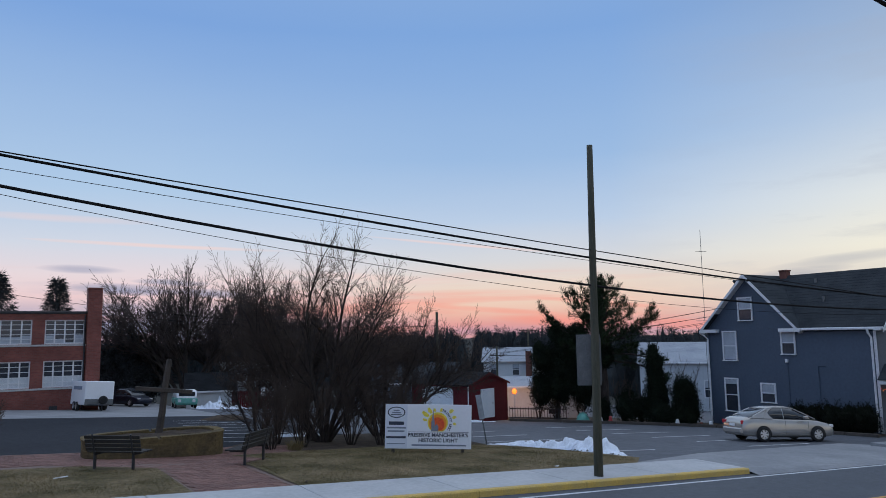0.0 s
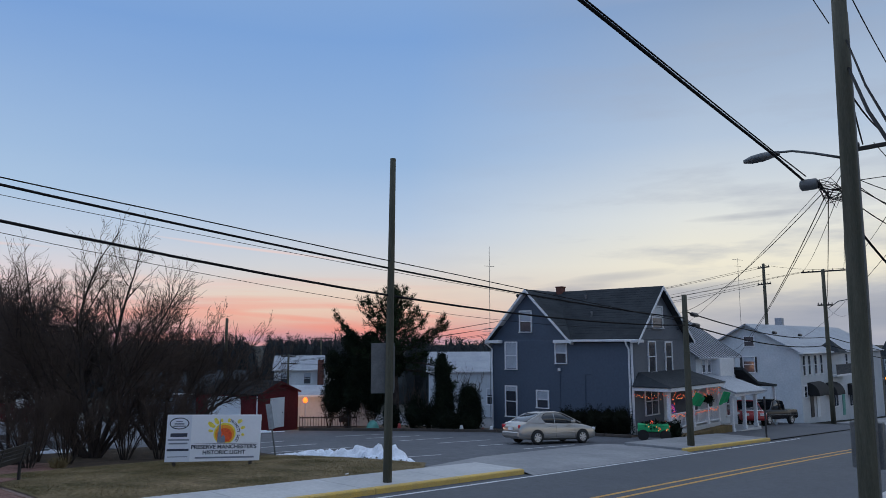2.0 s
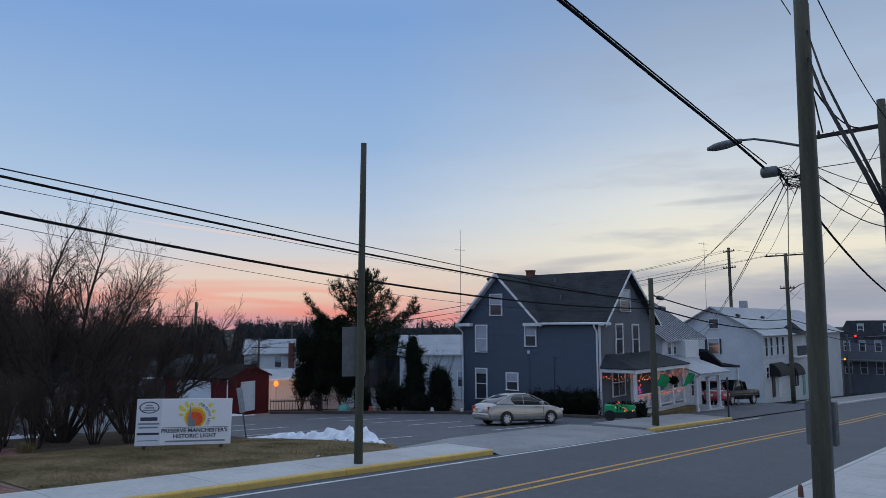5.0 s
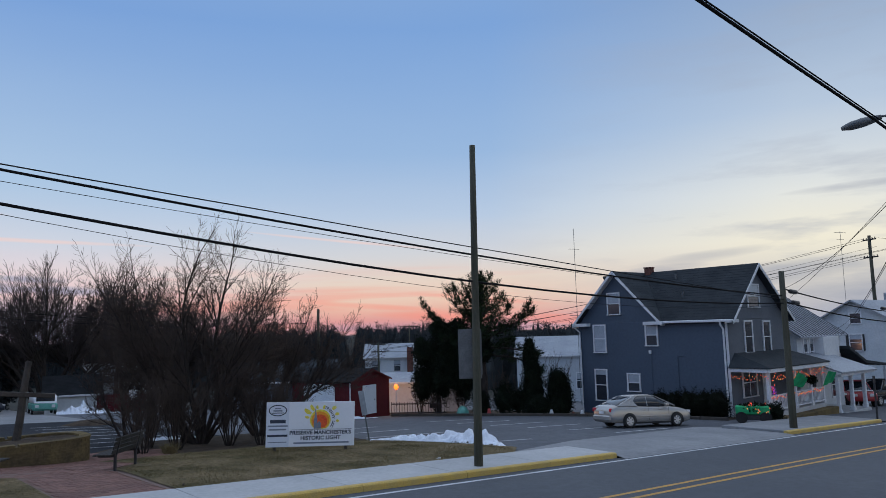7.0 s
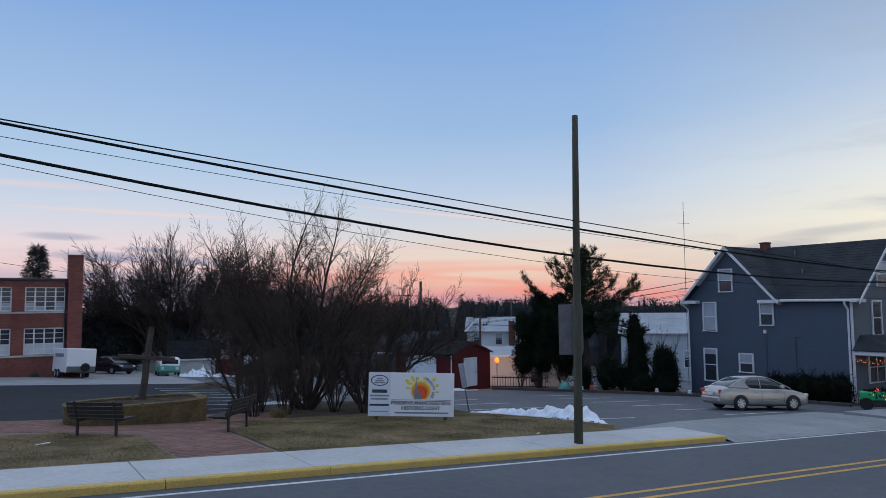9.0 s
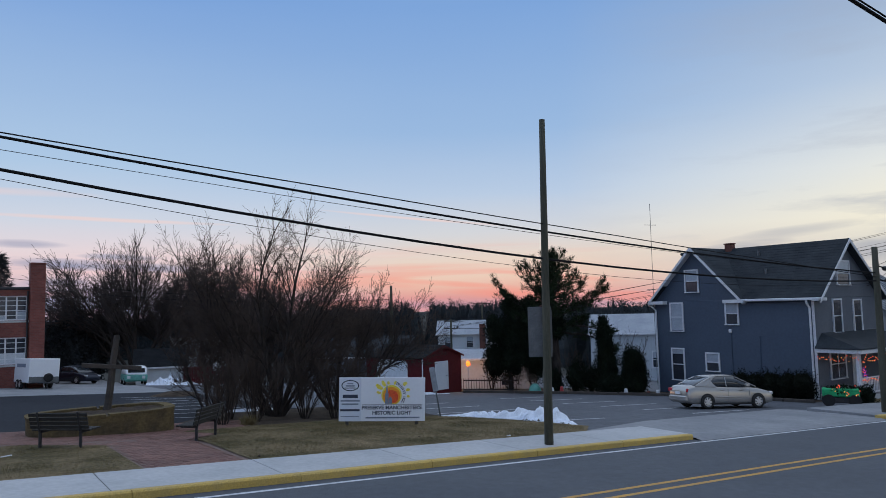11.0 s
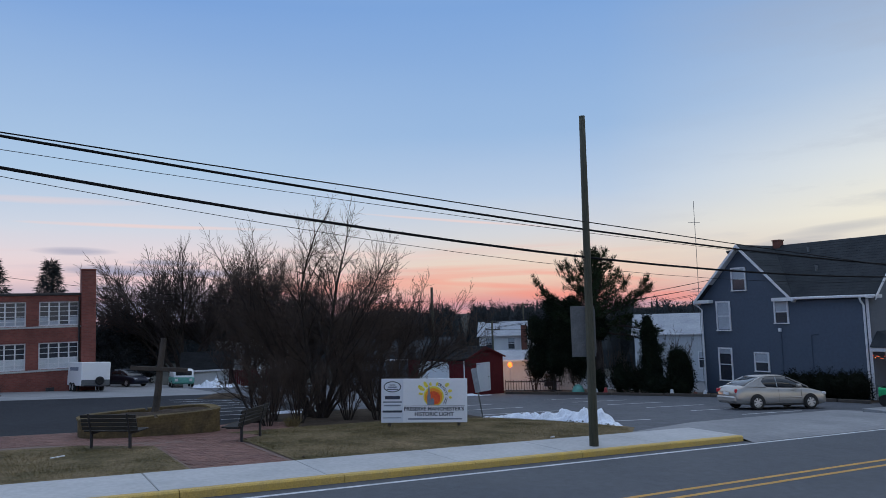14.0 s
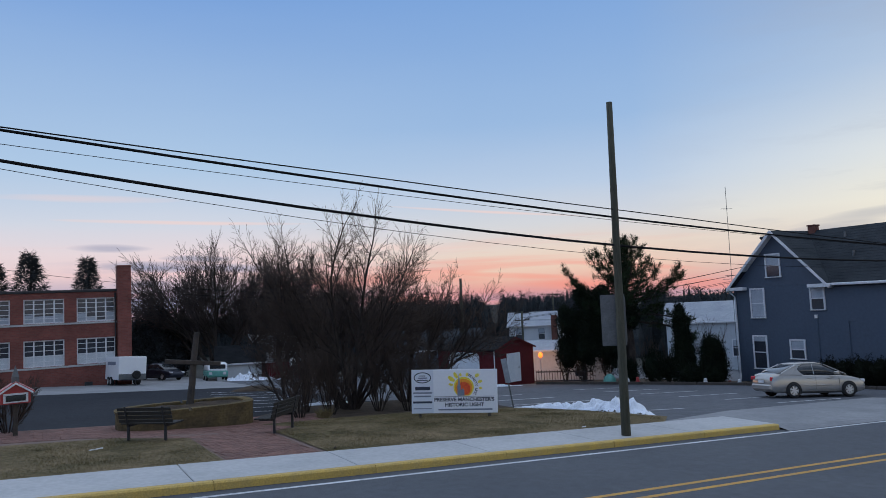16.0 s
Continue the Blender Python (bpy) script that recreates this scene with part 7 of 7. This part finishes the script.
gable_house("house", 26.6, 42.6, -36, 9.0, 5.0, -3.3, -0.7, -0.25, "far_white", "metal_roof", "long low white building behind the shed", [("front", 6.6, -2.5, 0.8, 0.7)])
gable_house("house", 27.5, 62.0, -34, 10.0, 7.0, -4.6, -1.4, 0.2, "siding_grey", "roof", "dark roofed building behind the shed")
gable_house("house", 50.6, 48.0, -49, 8.0, 9.0, -5.2, 0.1, 1.75, "white_wall", "metal_roof", "white clapboard house with pale metal roof behind the pine", [("front", 1.2, -3.0, 0.8, 1.4), ("front", 5.6, -3.0, 0.8, 1.4)])


def plank_fence(name, a, b, h, material, label, gap=0.14, w=0.13):
    F = empty(name, pose(0, 0, 0), label, "fence")
    a, b = Vector(a), Vector(b)
    n = int((b - a).length / gap)
    yaw = math.degrees(math.atan2(b.y - a.y, b.x - a.x))
    g = Geo()
    g.box(-w / 2, -0.012, -0.3, w / 2, 0.012, h)
    me = g.mesh("board", M[material])
    for i in range(n + 1):
        p = a.lerp(b, i / n)
        o = new("board", me)
        o.parent = F
        o.matrix_local = pose(p.x, p.y, gz(p.x, p.y), 0, 0, yaw)
    for z in (0.2 * h, 0.85 * h):
        g = Geo()
        d = (b - a).normalized()
        q = Vector((-d.y, d.x)) * 0.03
        g.tube([(a.x + q.x, a.y + q.y, gz(a.x, a.y) + z), (b.x + q.x, b.y + q.y, gz(b.x, b.y) + z)], 0.035, 4)
        part("rail", g, M[material], F)


plank_fence("fence", (17.4, 63.7), (21.5, 62.6), 1.35, "barn_red", "dark red board fence beside the snow heap", 0.16, 0.15)
plank_fence("fence", (27.4, 37.0), (30.2, 34.9), 0.85, "metal_dark", "black picket fence beside the lamp", 0.16, 0.03)

# low edging stones along the back of the lot
edge = empty("lot_edging", pose(0, 0, 0), "weathered timber edging along the back of the lot", "edging", kind=STRUCT)
ep = [(26.9, 36.4), (29.0, 33.9), (31.0, 31.4), (32.6, 28.9), (33.8, 26.6), (34.4, 24.4), (34.6, 22.2), (34.7, 20.0), (34.6, 18.4)]
for (xa, ya), (xb, yb) in zip(ep, ep[1:]):
    g = Geo()
    d = Vector((xb - xa, yb - ya))
    m = on_ground((xa + xb) / 2, (ya + yb) / 2, math.degrees(math.atan2(d.y, d.x)))
    g.cbox(-d.length / 2 + 0.03, -0.09, -0.05, d.length / 2 - 0.03, 0.09, 0.16, 0.025, m)
    part("edging_timber", g, M["cross_wood"], edge)
tagged(patch("planting_bed", [(27.1, 36.8), (29.2, 34.1), (31.2, 31.6), (32.8, 29.1), (34.0, 26.8), (34.6, 24.4), (34.8, 22.2), (34.9, 18.6), (37.1, 18.6), (37.1, 31), (36, 38), (29, 40)], 0.03, M["earth"], 2),
       "dark mulch bed behind the lot edging", "planting bed", kind=STRUCT)

# clutter in the bed: covered bin, garden figures
g = Geo()
rings = [[(30.1 + math.cos(k * math.tau / 14) * r * (1 + 0.22 * math.sin(k * 2.7 + z * 9)), 33.3 + math.sin(k * math.tau / 14) * r * 0.8, gz(30.1, 33.3) + z + 0.05 * math.sin(k * 3.3 + r * 20)) for k in range(14)]
         for z, r in ((-0.06, 0.40), (0.2, 0.42), (0.4, 0.3), (0.52, 0.22), (0.56, 0.06))]
g.loft(rings)
thing("covered_heap", g, M["teal"], "teal tarpaulin-covered heap in the planting bed", "covered heap", smooth=True)
for x, y, mm, h, lb in ((31.0, 31.9, "car_red", 0.42, "small red garden ornament in the bed"), (30.6, 32.3, "trim", 0.36, "small white garden ornament in the bed"), (33.4, 29.0, "trim", 0.34, "small white garden ornament in the bed"),
                        (34.3, 27.4, "trim", 0.30, "small white garden ornament in the bed"), (34.1, 27.9, "brick", 0.22, "small terracotta flower pot in the bed")):
    g = Geo()
    z = gz(x, y) + 0.02
    g.loft([[(x + math.cos(k * math.tau / 9) * r, y + math.sin(k * math.tau / 9) * r, z + q * h) for k in range(9)] for q, r in ((0, 0.11), (0.3, 0.14), (0.6, 0.09), (0.75, 0.10), (0.95, 0.07), (1.0, 0.02))])
    thing("garden_ornament" if mm != "brick" else "flower_pot", g, M[mm], lb, "garden ornament", smooth=True)


# ---- neighbours along the road ----
def white_neighbour():
    H = empty("house", pose(0, 0, 0), "white clapboard house with ribbed metal roof and porch", "house")
    x0, x1, y0, y1, base, eave, peak = 45.7, 52.4, 19.55, 27.0, -3.6, 1.95, 4.5
    g = Geo()
    g.box(x0, y0, base, x1, y1, eave)
    part("wall", g, M["white_wall"], H)
    g = Geo()
    g.prism([(y0, eave + 0.002), (y1, eave + 0.002), ((y0 + y1) / 2, peak)], x0, x1, "x")
    part("gable", g, M["white_wall"], H)
    part("siding", siding(x0, x1, base, eave, 0.16, 0.016), M["white_wall"], H).matrix_local = pose(0, y0 - 0.004, 0)
    ym = (y0 + y1) / 2
    k = (peak - eave) / (ym - y0)
    for ya in (y0 - 0.4, y1 + 0.4):
        za = eave + 0.1 - 0.4 * k
        a, b, c, d = Vector((x0 - 0.3, ya, za)), Vector((x1 + 0.3, ya, za)), Vector((x1 + 0.3, ym, peak + 0.1)), Vector((x0 - 0.3, ym, peak + 0.1))
        g = Geo()
        t = Vector((0, 0, -0.08))
        g.add([a, b, c, d, a + t, b + t, c + t, d + t], [(0, 1, 2, 3), (7, 6, 5, 4), (0, 4, 5, 1), (1, 5, 6, 2), (2, 6, 7, 3), (3, 7, 4, 0)])
        R = part("roof_slope", g, M["metal_roof"], H, "ribbed pale metal roof")
        n = 16
        for i in range(n + 1):
            g = Geo()
            p, q = a.lerp(b, i / n), d.lerp(c, i / n)
            g.tube([p + Vector((0, 0, 0.03)), q + Vector((0, 0, 0.03))], 0.035, 4)
            part("roof_rib", g, M["galv"], R)
    g = Geo()
    g.box(48.2, y0 - 0.6, -0.1, 50.6, y0 - 0.02, 1.72)
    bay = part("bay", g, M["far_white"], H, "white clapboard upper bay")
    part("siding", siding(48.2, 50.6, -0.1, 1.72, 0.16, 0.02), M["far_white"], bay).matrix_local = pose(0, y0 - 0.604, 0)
    for xa in (46.6, 47.5, 51.2):
        window(H, pose(xa, y0 - 0.02, -0.02), 0.5, 1.65, blind=0.2)
    for xa in (47.2, 50.4):
        window(H, pose(xa, y0 - 0.02, -2.2), 0.8, 1.5, blind=0.2)
    P = new("porch")
    P.parent = H
    g = Geo()
    g.cbox(44.55, 16.9, -3.4, 49.4, y0 - 0.02, -2.62, 0.03)
    part("porch_floor", g, M["concrete"], P)
    g = Geo()
    zi, zo = 0.75, -0.22
    g.add([(44.5, 16.6, zo), (50.0, 16.6, zo - 0.1), (49.7, y0 - 0.02, zi), (44.7, y0 - 0.02, zi), (44.5, 16.6, zo - 0.1), (50.0, 16.6, zo - 0.2), (49.7, y0 - 0.02, zi - 0.1), (44.7, y0 - 0.02, zi - 0.1)],
          [(0, 1, 2, 3), (7, 6, 5, 4), (0, 4, 5, 1), (1, 5, 6, 2), (2, 6, 7, 3), (3, 7, 4, 0)])
    part("porch_roof", g, M["metal_roof"], P)
    g = Geo()
    g.cbox(44.6, 16.7, -0.5, 49.9, 16.85, -0.33, 0.02)
    part("porch_beam", g, M["trim"], P)
    for x in (44.85, 46.9, 48.9):
        g = Geo()
        g.cbox(x - 0.1, 16.95, -2.62, x + 0.1, 17.15, -0.42, 0.02)
        g.cbox(x - 0.14, 16.91, -2.62, x + 0.14, 17.19, -2.4, 0.02)
        part("porch_post", g, M["trim"], P)
    # dark lean-to roof behind the porch
    g = Geo()
    g.prism([(51.4, 1.05), (54.2, -0.02), (58.2, -0.42), (58.2, -0.58), (54.2, -0.2), (51.4, 0.85)], 18.6, 22.6, "y")
    part("lean_to_roof", g, M["roof"], H)
    for y in (18.7, 22.4):
        g = Geo()
        g.cbox(57.7, y - 0.08, -4.2, 57.86, y + 0.08, -0.57, 0.01)
        part("lean_to_post", g, M["trim"], H)


white_neighbour()


def white_block():
    H = empty("house", pose(0, 0, 0), "long white building with shops, awnings and grey metal roof", "building")
    x0, x1, y0, y1, base, eave, peak = 69.1, 101.0, 20.0, 29.0, -7.0, 1.82, 4.35
    g = Geo()
    g.box(x0, y0, base, x1, y1, eave)
    part("wall", g, M["white_wall"], H)
    ym = 24.5
    g = Geo()
    g.prism([(y0, eave + 0.002), (y1, eave + 0.002), (ym, peak)], x0, x1, "x")
    part("gable", g, M["white_wall"], H)
    part("siding", siding(0, y1 - y0, base, eave, 0.18, 0.016), M["white_wall"], H).matrix_local = on_x(x0 - 0.004, y1, 0)
    k = (peak - eave) / (ym - y0)
    part("roof_slope", roof_slab((x0 - 0.4, y0 - 0.4, eave + 0.12 - 0.4 * k), (x1, y0 - 0.4, eave + 0.12 - 0.4 * k), (x1, ym, peak + 0.12), (x0 - 0.4, ym, peak + 0.12)), M["metal_roof"], H)
    part("roof_slope", roof_slab((x1, y1 + 0.4, eave + 0.12 - 0.4 * k), (x0 - 0.4, y1 + 0.4, eave + 0.12 - 0.4 * k), (x0 - 0.4, ym, peak + 0.12), (x1, ym, peak + 0.12)), M["metal_roof"], H)
    g = Geo()
    g.cbox(x0 - 0.42, y0 - 0.46, eave - 0.15, x1, y0 - 0.02, eave - 0.02, 0.02)
    part("cornice", g, M["trim"], H)
    for xa, w in ((69.75, 0.75), (71.35, 0.75), (73.3, 0.8), (75.2, 0.8), (84.4, 0.9), (87.2, 0.9), (90.0, 0.9), (93.0, 0.9)):
        window(H, pose(xa, y0 - 0.02, -0.18), w, 1.68, blind=0.0)
    for xa in (69.75,):
        window(H, pose(xa, y0 - 0.02, -2.16), 0.8, 0.95, blind=0.0)
    for xa, w, h in ((78.2, 2.5, 2.2), (85.0, 2.6, 2.2), (90.5, 2.6, 2.2)):
        window(H, pose(xa, y0 - 0.02, -3.55 - (xa - 78) * 0.05), w, h, bars=(2, 0), blind=0.0)
    for xa, mm in ((71.4, "metal_dark"), (73.3, "door_white"), (82.2, "teal"), (88.6, "metal_dark")):
        g = Geo()
        zb = -3.95 - (xa - 70) * 0.056
        g.cbox(xa, y0 - 0.06, zb, xa + 0.95, y0 - 0.012, zb + 2.1, 0.01)
        part("door", g, M[mm], H)
    for xa, xb, z in ((70.8, 74.4, -0.9), (76.6, 79.4, -1.15), (84.6, 87.8, -1.6)):
        g = Geo()
        n = 8
        rings = []
        for i in range(n + 1):
            a = math.pi / 2 * i / n
            rings.append([(xa, y0 - 0.02 - 1.0 * math.sin(a), z - 1.15 * (1 - math.cos(a))), (xb, y0 - 0.02 - 1.0 * math.sin(a), z - 1.15 * (1 - math.cos(a)))])
        g.loft(rings, caps=False, closed=False)
        for x in (xa, xb):
            g.add([(x, r[0][1], r[0][2]) for r in rings] + [(x, y0 - 0.02, z - 1.15)], [tuple(range(n + 2))])
        part("awning", g, M["black_cloth"], H, "black rounded shop awning")
    # upper bay, dormer and chimneys
    g = Geo()
    g.cbox(77.4, y0 - 0.9, -0.6, 83.2, y0 - 0.02, -0.42, 0.02)
    part("balcony_floor", g, M["trim"], H)
    for i in range(24):
        g = Geo()
        x = 77.5 + i * 0.245
        g.box(x, y0 - 0.88, -0.42, x + 0.05, y0 - 0.83, 0.5)
        part("baluster", g, M["galv"], H)
    g = Geo()
    g.cbox(77.4, y0 - 0.9, 0.5, 83.2, y0 - 0.8, 0.57, 0.01)
    part("rail", g, M["galv"], H)
    g = Geo()
    g.add([(78.6, y0 - 1.0, 1.72), (81.4, y0 - 1.0, 1.72), (81.4, y0 + 1.5, 1.72), (78.6, y0 + 1.5, 1.72), (80.0, y0 + 0.2, 3.0)], [(0, 1, 4), (1, 2, 4), (2, 3, 4), (3, 0, 4), (3, 2, 1, 0)])
    part("dormer_roof", g, M["roof"], H)
    for x in (81.0,):
        g = Geo()
        g.cbox(x, 25.0, 3.6, x + 0.75, 25.7, 5.3, 0.02)
        part("chimney", g, M["metal_roof"], H)
    window(H, on_x(x0 - 0.02, 24.9, 0.02), 0.95, 1.36, blind=0.3)
    window(H, on_x(x0 - 0.02, 24.75, 2.42), 0.85, 0.82, blind=0.0)
    for dy in (25.0, 23.72):
        g = Geo()
        g.box(x0 - 0.05, dy - 0.02, -0.02, x0 - 0.022, dy + 0.24, 1.42)
        part("shutter", g, M["metal_dark"], H)


white_block()


def far_corner():
    H = empty("house", pose(0, 0, 0), "dark mansard-roofed corner house far down the road", "building")
    g = Geo()
    g.box(108, 10, -8, 118, 21.2, 0.9)
    part("wall", g, M["siding_grey"], H)
    g = Geo()
    g.add([(107.6, 9.6, 0.9), (118.4, 9.6, 0.9), (118.4, 21.6, 0.9), (107.6, 21.6, 0.9), (108.6, 10.6, 3.1), (117.4, 10.6, 3.1), (117.4, 20.6, 3.1), (108.6, 20.6, 3.1)],
          [(0, 1, 5, 4), (1, 2, 6, 5), (2, 3, 7, 6), (3, 0, 4, 7), (4, 5, 6, 7), (3, 2, 1, 0)])
    part("roof", g, M["roof"], H, "dark mansard roof")
    for y in (20.9, 19.1, 17.3, 15.4):
        window(H, on_x(107.97, y, -0.85), 0.6, 1.25, blind=0.2)
        window(H, on_x(107.97, y, -3.8), 0.7, 1.5, blind=0.0)
    window(H, on_x(108.0, 19.2, 1.3), 0.6, 1.3, blind=0.2)
    window(H, on_x(108.0, 16.2, 1.3), 0.6, 1.3, blind=0.2)
    g = Geo()
    g.cbox(106.2, 10, -2.2, 107.97, 21.2, -2.0, 0.02)
    part("porch_roof", g, M["galv"], H)
    gable_house("house", 102.5, 23.5, 0, 5, 8, -8, 2.6, 4.2, "white_wall", "roof", "tall narrow white house at the corner", [("side", 1.0, -0.8, 0.8, 1.4), ("side", 3.6, -0.8, 0.8, 1.4)])
    S = empty("traffic_signal", pose(103, 19.6, gz(103, 16)), "traffic signal pole with red and amber lights", "traffic light")
    b = gz(103, 16)
    g = Geo()
    g.tube([(0, 0, -0.2), (0, 0, 1.35 - b)], 0.12, 8)
    g.tube([(0, 0, 0.9 - b), (0.5, -9, 1.5 - b)], 0.06, 6)
    part("pole", g, M["galv"], S)
    for dy, z, mm in ((-1.0, 1.05 - b, "signal_red"), (0.35, -1.85 - b, "signal_amber")):
        g = Geo()
        g.cbox(-0.15, dy - 0.2, z - 0.75, 0.15, dy + 0.2, z + 0.3, 0.03)
        h = part("signal_head", g, M["metal_dark"], S)
        g = Geo()
        g.add([(-0.16, dy + math.cos(k * math.tau / 12) * 0.13, z + 0.08 + math.sin(k * math.tau / 12) * 0.13) for k in range(12)], [tuple(range(12))])
        part("lens", g, M[mm], h, "lit signal lens")


far_corner()


# ---- porch decorations ----
def bulbs(name, pts, mats, label, r=0.028):
    for i, mm in enumerate(mats):
        g = Geo()
        for p in pts[i::len(mats)]:
            p = Vector(p)
            g.add([p + Vector(q) * r for q in ((1, 0, 0), (-1, 0, 0), (0, 1, 0), (0, -1, 0), (0, 0, 1.3), (0, 0, -1.3))],
                  [(0, 2, 4), (2, 1, 4), (1, 3, 4), (3, 0, 4), (2, 0, 5), (1, 2, 5), (3, 1, 5), (0, 3, 5)])
        thing(name, g, M[mm], label, "string lights", kind="stuff")


rg = random.Random(6)
ice = [(37.3 + i * 0.105, 17.34, 0.10 - rg.uniform(0.0, 0.42)) for i in range(66)]
ice += [(36.98, 17.4 + i * 0.09, 0.08 - rg.uniform(0.0, 0.3)) for i in range(23)]
bulbs("string_lights", ice, ("bulb_red", "bulb_orange"), "red and orange string lights under the porch eave")
rail = [(37.4 + i * 0.14, 17.5, -1.12 + 0.05 * math.sin(i) - rg.uniform(0, 0.12)) for i in range(48)]
bulbs("string_lights", rail, ("bulb_orange", "bulb_red"), "orange string lights along the porch rail")
tree_pts = [(38.6 + rg.gauss(0, 0.16), 17.9, -1.3 + rg.uniform(0, 0.75)) for _ in range(60)]
bulbs("lit_tabletop_tree", tree_pts, ("bulb_purple", "bulb_red"), "small tree of purple and red lights on the porch", 0.022)


def flag(x, z, w, h, tilt, label):
    F = empty("flag", pose(x, 17.38, z, 0, tilt, 0), label, "flag", "porch flags")
    g = Geo()
    g.tube([(0, 0.05, -0.5), (0, -0.6, 0.55)], 0.015, 5)
    part("flag_pole", g, M["trim"], F)
    g = Geo()
    rows = []
    for i in range(9):
        u = i / 8
        rows.append([(u * w - w / 2, -0.3 - 0.35 * (1 - v) + 0.05 * math.sin(u * 9 + v * 2), 0.35 - v * h - 0.25 * u * (1 - v)) for v in (0, 0.33, 0.66, 1)])
    g.loft(rows, caps=False, closed=False)
    part("cloth", g, M["green_lit"], F, "bright green cloth", smooth=True)


flag(39.6, -0.3, 1.2, 0.75, 8, "green seasonal flag hanging from the porch")
flag(43.5, -0.35, 1.1, 0.85, -6, "green seasonal flag hanging from the porch")
g = Geo()
rg = random.Random(1)
leaf_mass(g, rg, (42.0, 17.3, -0.5), (0.32, 0.25, 0.22), 500, 0.12, 2.0)
thing("hanging_basket", g, M["conifer"], "dark hanging plant basket on the porch", "plant", kind="")


def wagon():
    W = empty("garden_wagon", pose(33.75, 16.75, gz(33.75, 16.75), 0, 0, -62), "green decorated garden wagon beside the porch", "wagon")
    box_part("tray", W, -0.75, -0.3, 0.42, 0.75, 0.3, 0.80, "green_lit", "bright green tray", 0.05)
    for x in (-0.5, 0.55):
        for s in (-1, 1):
            g = Geo()
            n = 16
            rings = [[(x + math.cos(k * math.tau / n) * a, s * 0.3 + b, 0.27 + math.sin(k * math.tau / n) * a) for k in range(n)] for a, b in ((0.06, -0.02), (0.27, -0.025), (0.27, 0.025), (0.06, 0.02))]
            g.loft(rings)
            part("wheel", g, M["tyre"], W)
    box_part("undertray", W, -0.7, -0.26, 0.16, 0.7, 0.26, 0.41, "metal_dark", "", 0.03)
    g = Geo()
    leaf_mass(g, random.Random(4), (0, 0, 0.72), (0.85, 0.36, 0.22), 900, 0.1, 3.0)
    part("greenery", g, M["conifer"], W, kind="stuff")


wagon()
pts = [(33.75 + rg.gauss(0, 0.35), 16.6 + rg.gauss(0, 0.35), gz(33.8, 16.7) + 0.5 + rg.uniform(0, 0.5)) for _ in range(36)]
bulbs("string_lights", pts, ("bulb_red", "bulb_orange"), "red string lights wound over the green wagon", 0.03)
conifer_mass("evergreen_shrub", 35.0, 16.3, [(0, 0, 0.42, 0.55, 0.5, 0.55)], 1800, 0.09, 71, "dark potted shrub at the porch corner", trunk=0)
# black marker post on the pavement
g = Geo()
b = gz(39.8, 10) + 0.1
g.tube([(39.8, 13.4, b - 0.1), (39.8, 13.4, b + 2.05), (39.8, 13.4, b + 2.1)], [0.05, 0.05, 0.03], 8)
g.box(39.68, 13.38, b + 1.75, 39.92, 13.42, b + 2.1)
thing("sign_post", g, M["metal_dark"], "dark narrow sign post on the pavement", "sign post")
# terrace wall of the porch
g = Geo()
g.cbox(37.2, 16.9, -3.2, 44.4, 17.44, -2.15, 0.02)
thing("porch_plinth", g, M["tan_brick"], "low mossy tan wall under the porch", "wall", kind=STRUCT)


# litter and small marks on the lawn
for x, y, a, l, mm, lb in ((1.3, 18.6, 25, 0.32, "trim", "thin white stick lying on the lawn"), (5.9, 15.5, 60, 0.12, "earth", "dry brown leaf on the pavement edge"), (12.9, 15.35, 10, 0.14, "trim", "scrap of white paper on the pavement")):
    g = Geo()
    g.cbox(-l / 2, -0.02, 0, l / 2, 0.02, 0.025, 0.005)
    thing("litter", g, M[mm], lb, "litter", pose(x, y, gz(x, y) + (0.08 if y > 15.1 else 0.10), 0, 0, a))
rg = random.Random(77)
g = Geo()
for _ in range(45):
    x, y = rg.uniform(-4, 15), rg.uniform(15.3, 20.5)
    if 3.3 < x < 5.8:
        continue
    s, a = rg.uniform(0.02, 0.045), rg.uniform(0, math.tau)
    z = gz(x, y) + 0.085
    g.add([(x + math.cos(a) * s, y + math.sin(a) * s, z), (x - math.sin(a) * s * 0.6, y + math.cos(a) * s * 0.6, z + 0.012), (x - math.cos(a) * s, y - math.sin(a) * s, z + 0.004), (x + math.sin(a) * s * 0.6, y - math.cos(a) * s * 0.6, z + 0.01)], [(0, 1, 2), (0, 2, 3)])
thing("fallen_leaves", g, M["earth"], "scattered dry brown leaves on the lawn", "leaves", kind="stuff")
# small notice by the far fence
S = empty("notice", pose(19.2, 60.6, gz(19.2, 60.6), 0, 0, -20), "small white notice on a post by the fence", "sign")
g = Geo()
g.box(-0.03, 0, -0.2, 0.03, 0.05, 1.3)
part("post", g, M["galv"], S)
g = Geo()
g.cbox(-0.3, -0.02, 1.05, 0.3, 0.0, 1.7, 0.005)
part("plate", g, M["car_white"], S)
# earth heap on the far edge of the dark lot
g = Geo()
rings = []
for j in range(6):
    r = 1.3 * (1 - j / 6) ** 0.7
    rings.append([(11.2 + math.cos(k * math.tau / 16) * r * (1.2 + 0.3 * noise.noise((k * 0.9, j, 3))), 43.0 + math.sin(k * math.tau / 16) * r * 0.6, gz(11.2, 43.0) - 0.02 + j * 0.06 + 0.04 * noise.noise((k * 1.3, j * 1.1, 9))) for k in range(16)])
g.loft(rings)
thing("earth_heap", g, M["earth"], "low heap of brown earth at the lot edge", "earth heap", smooth=True)
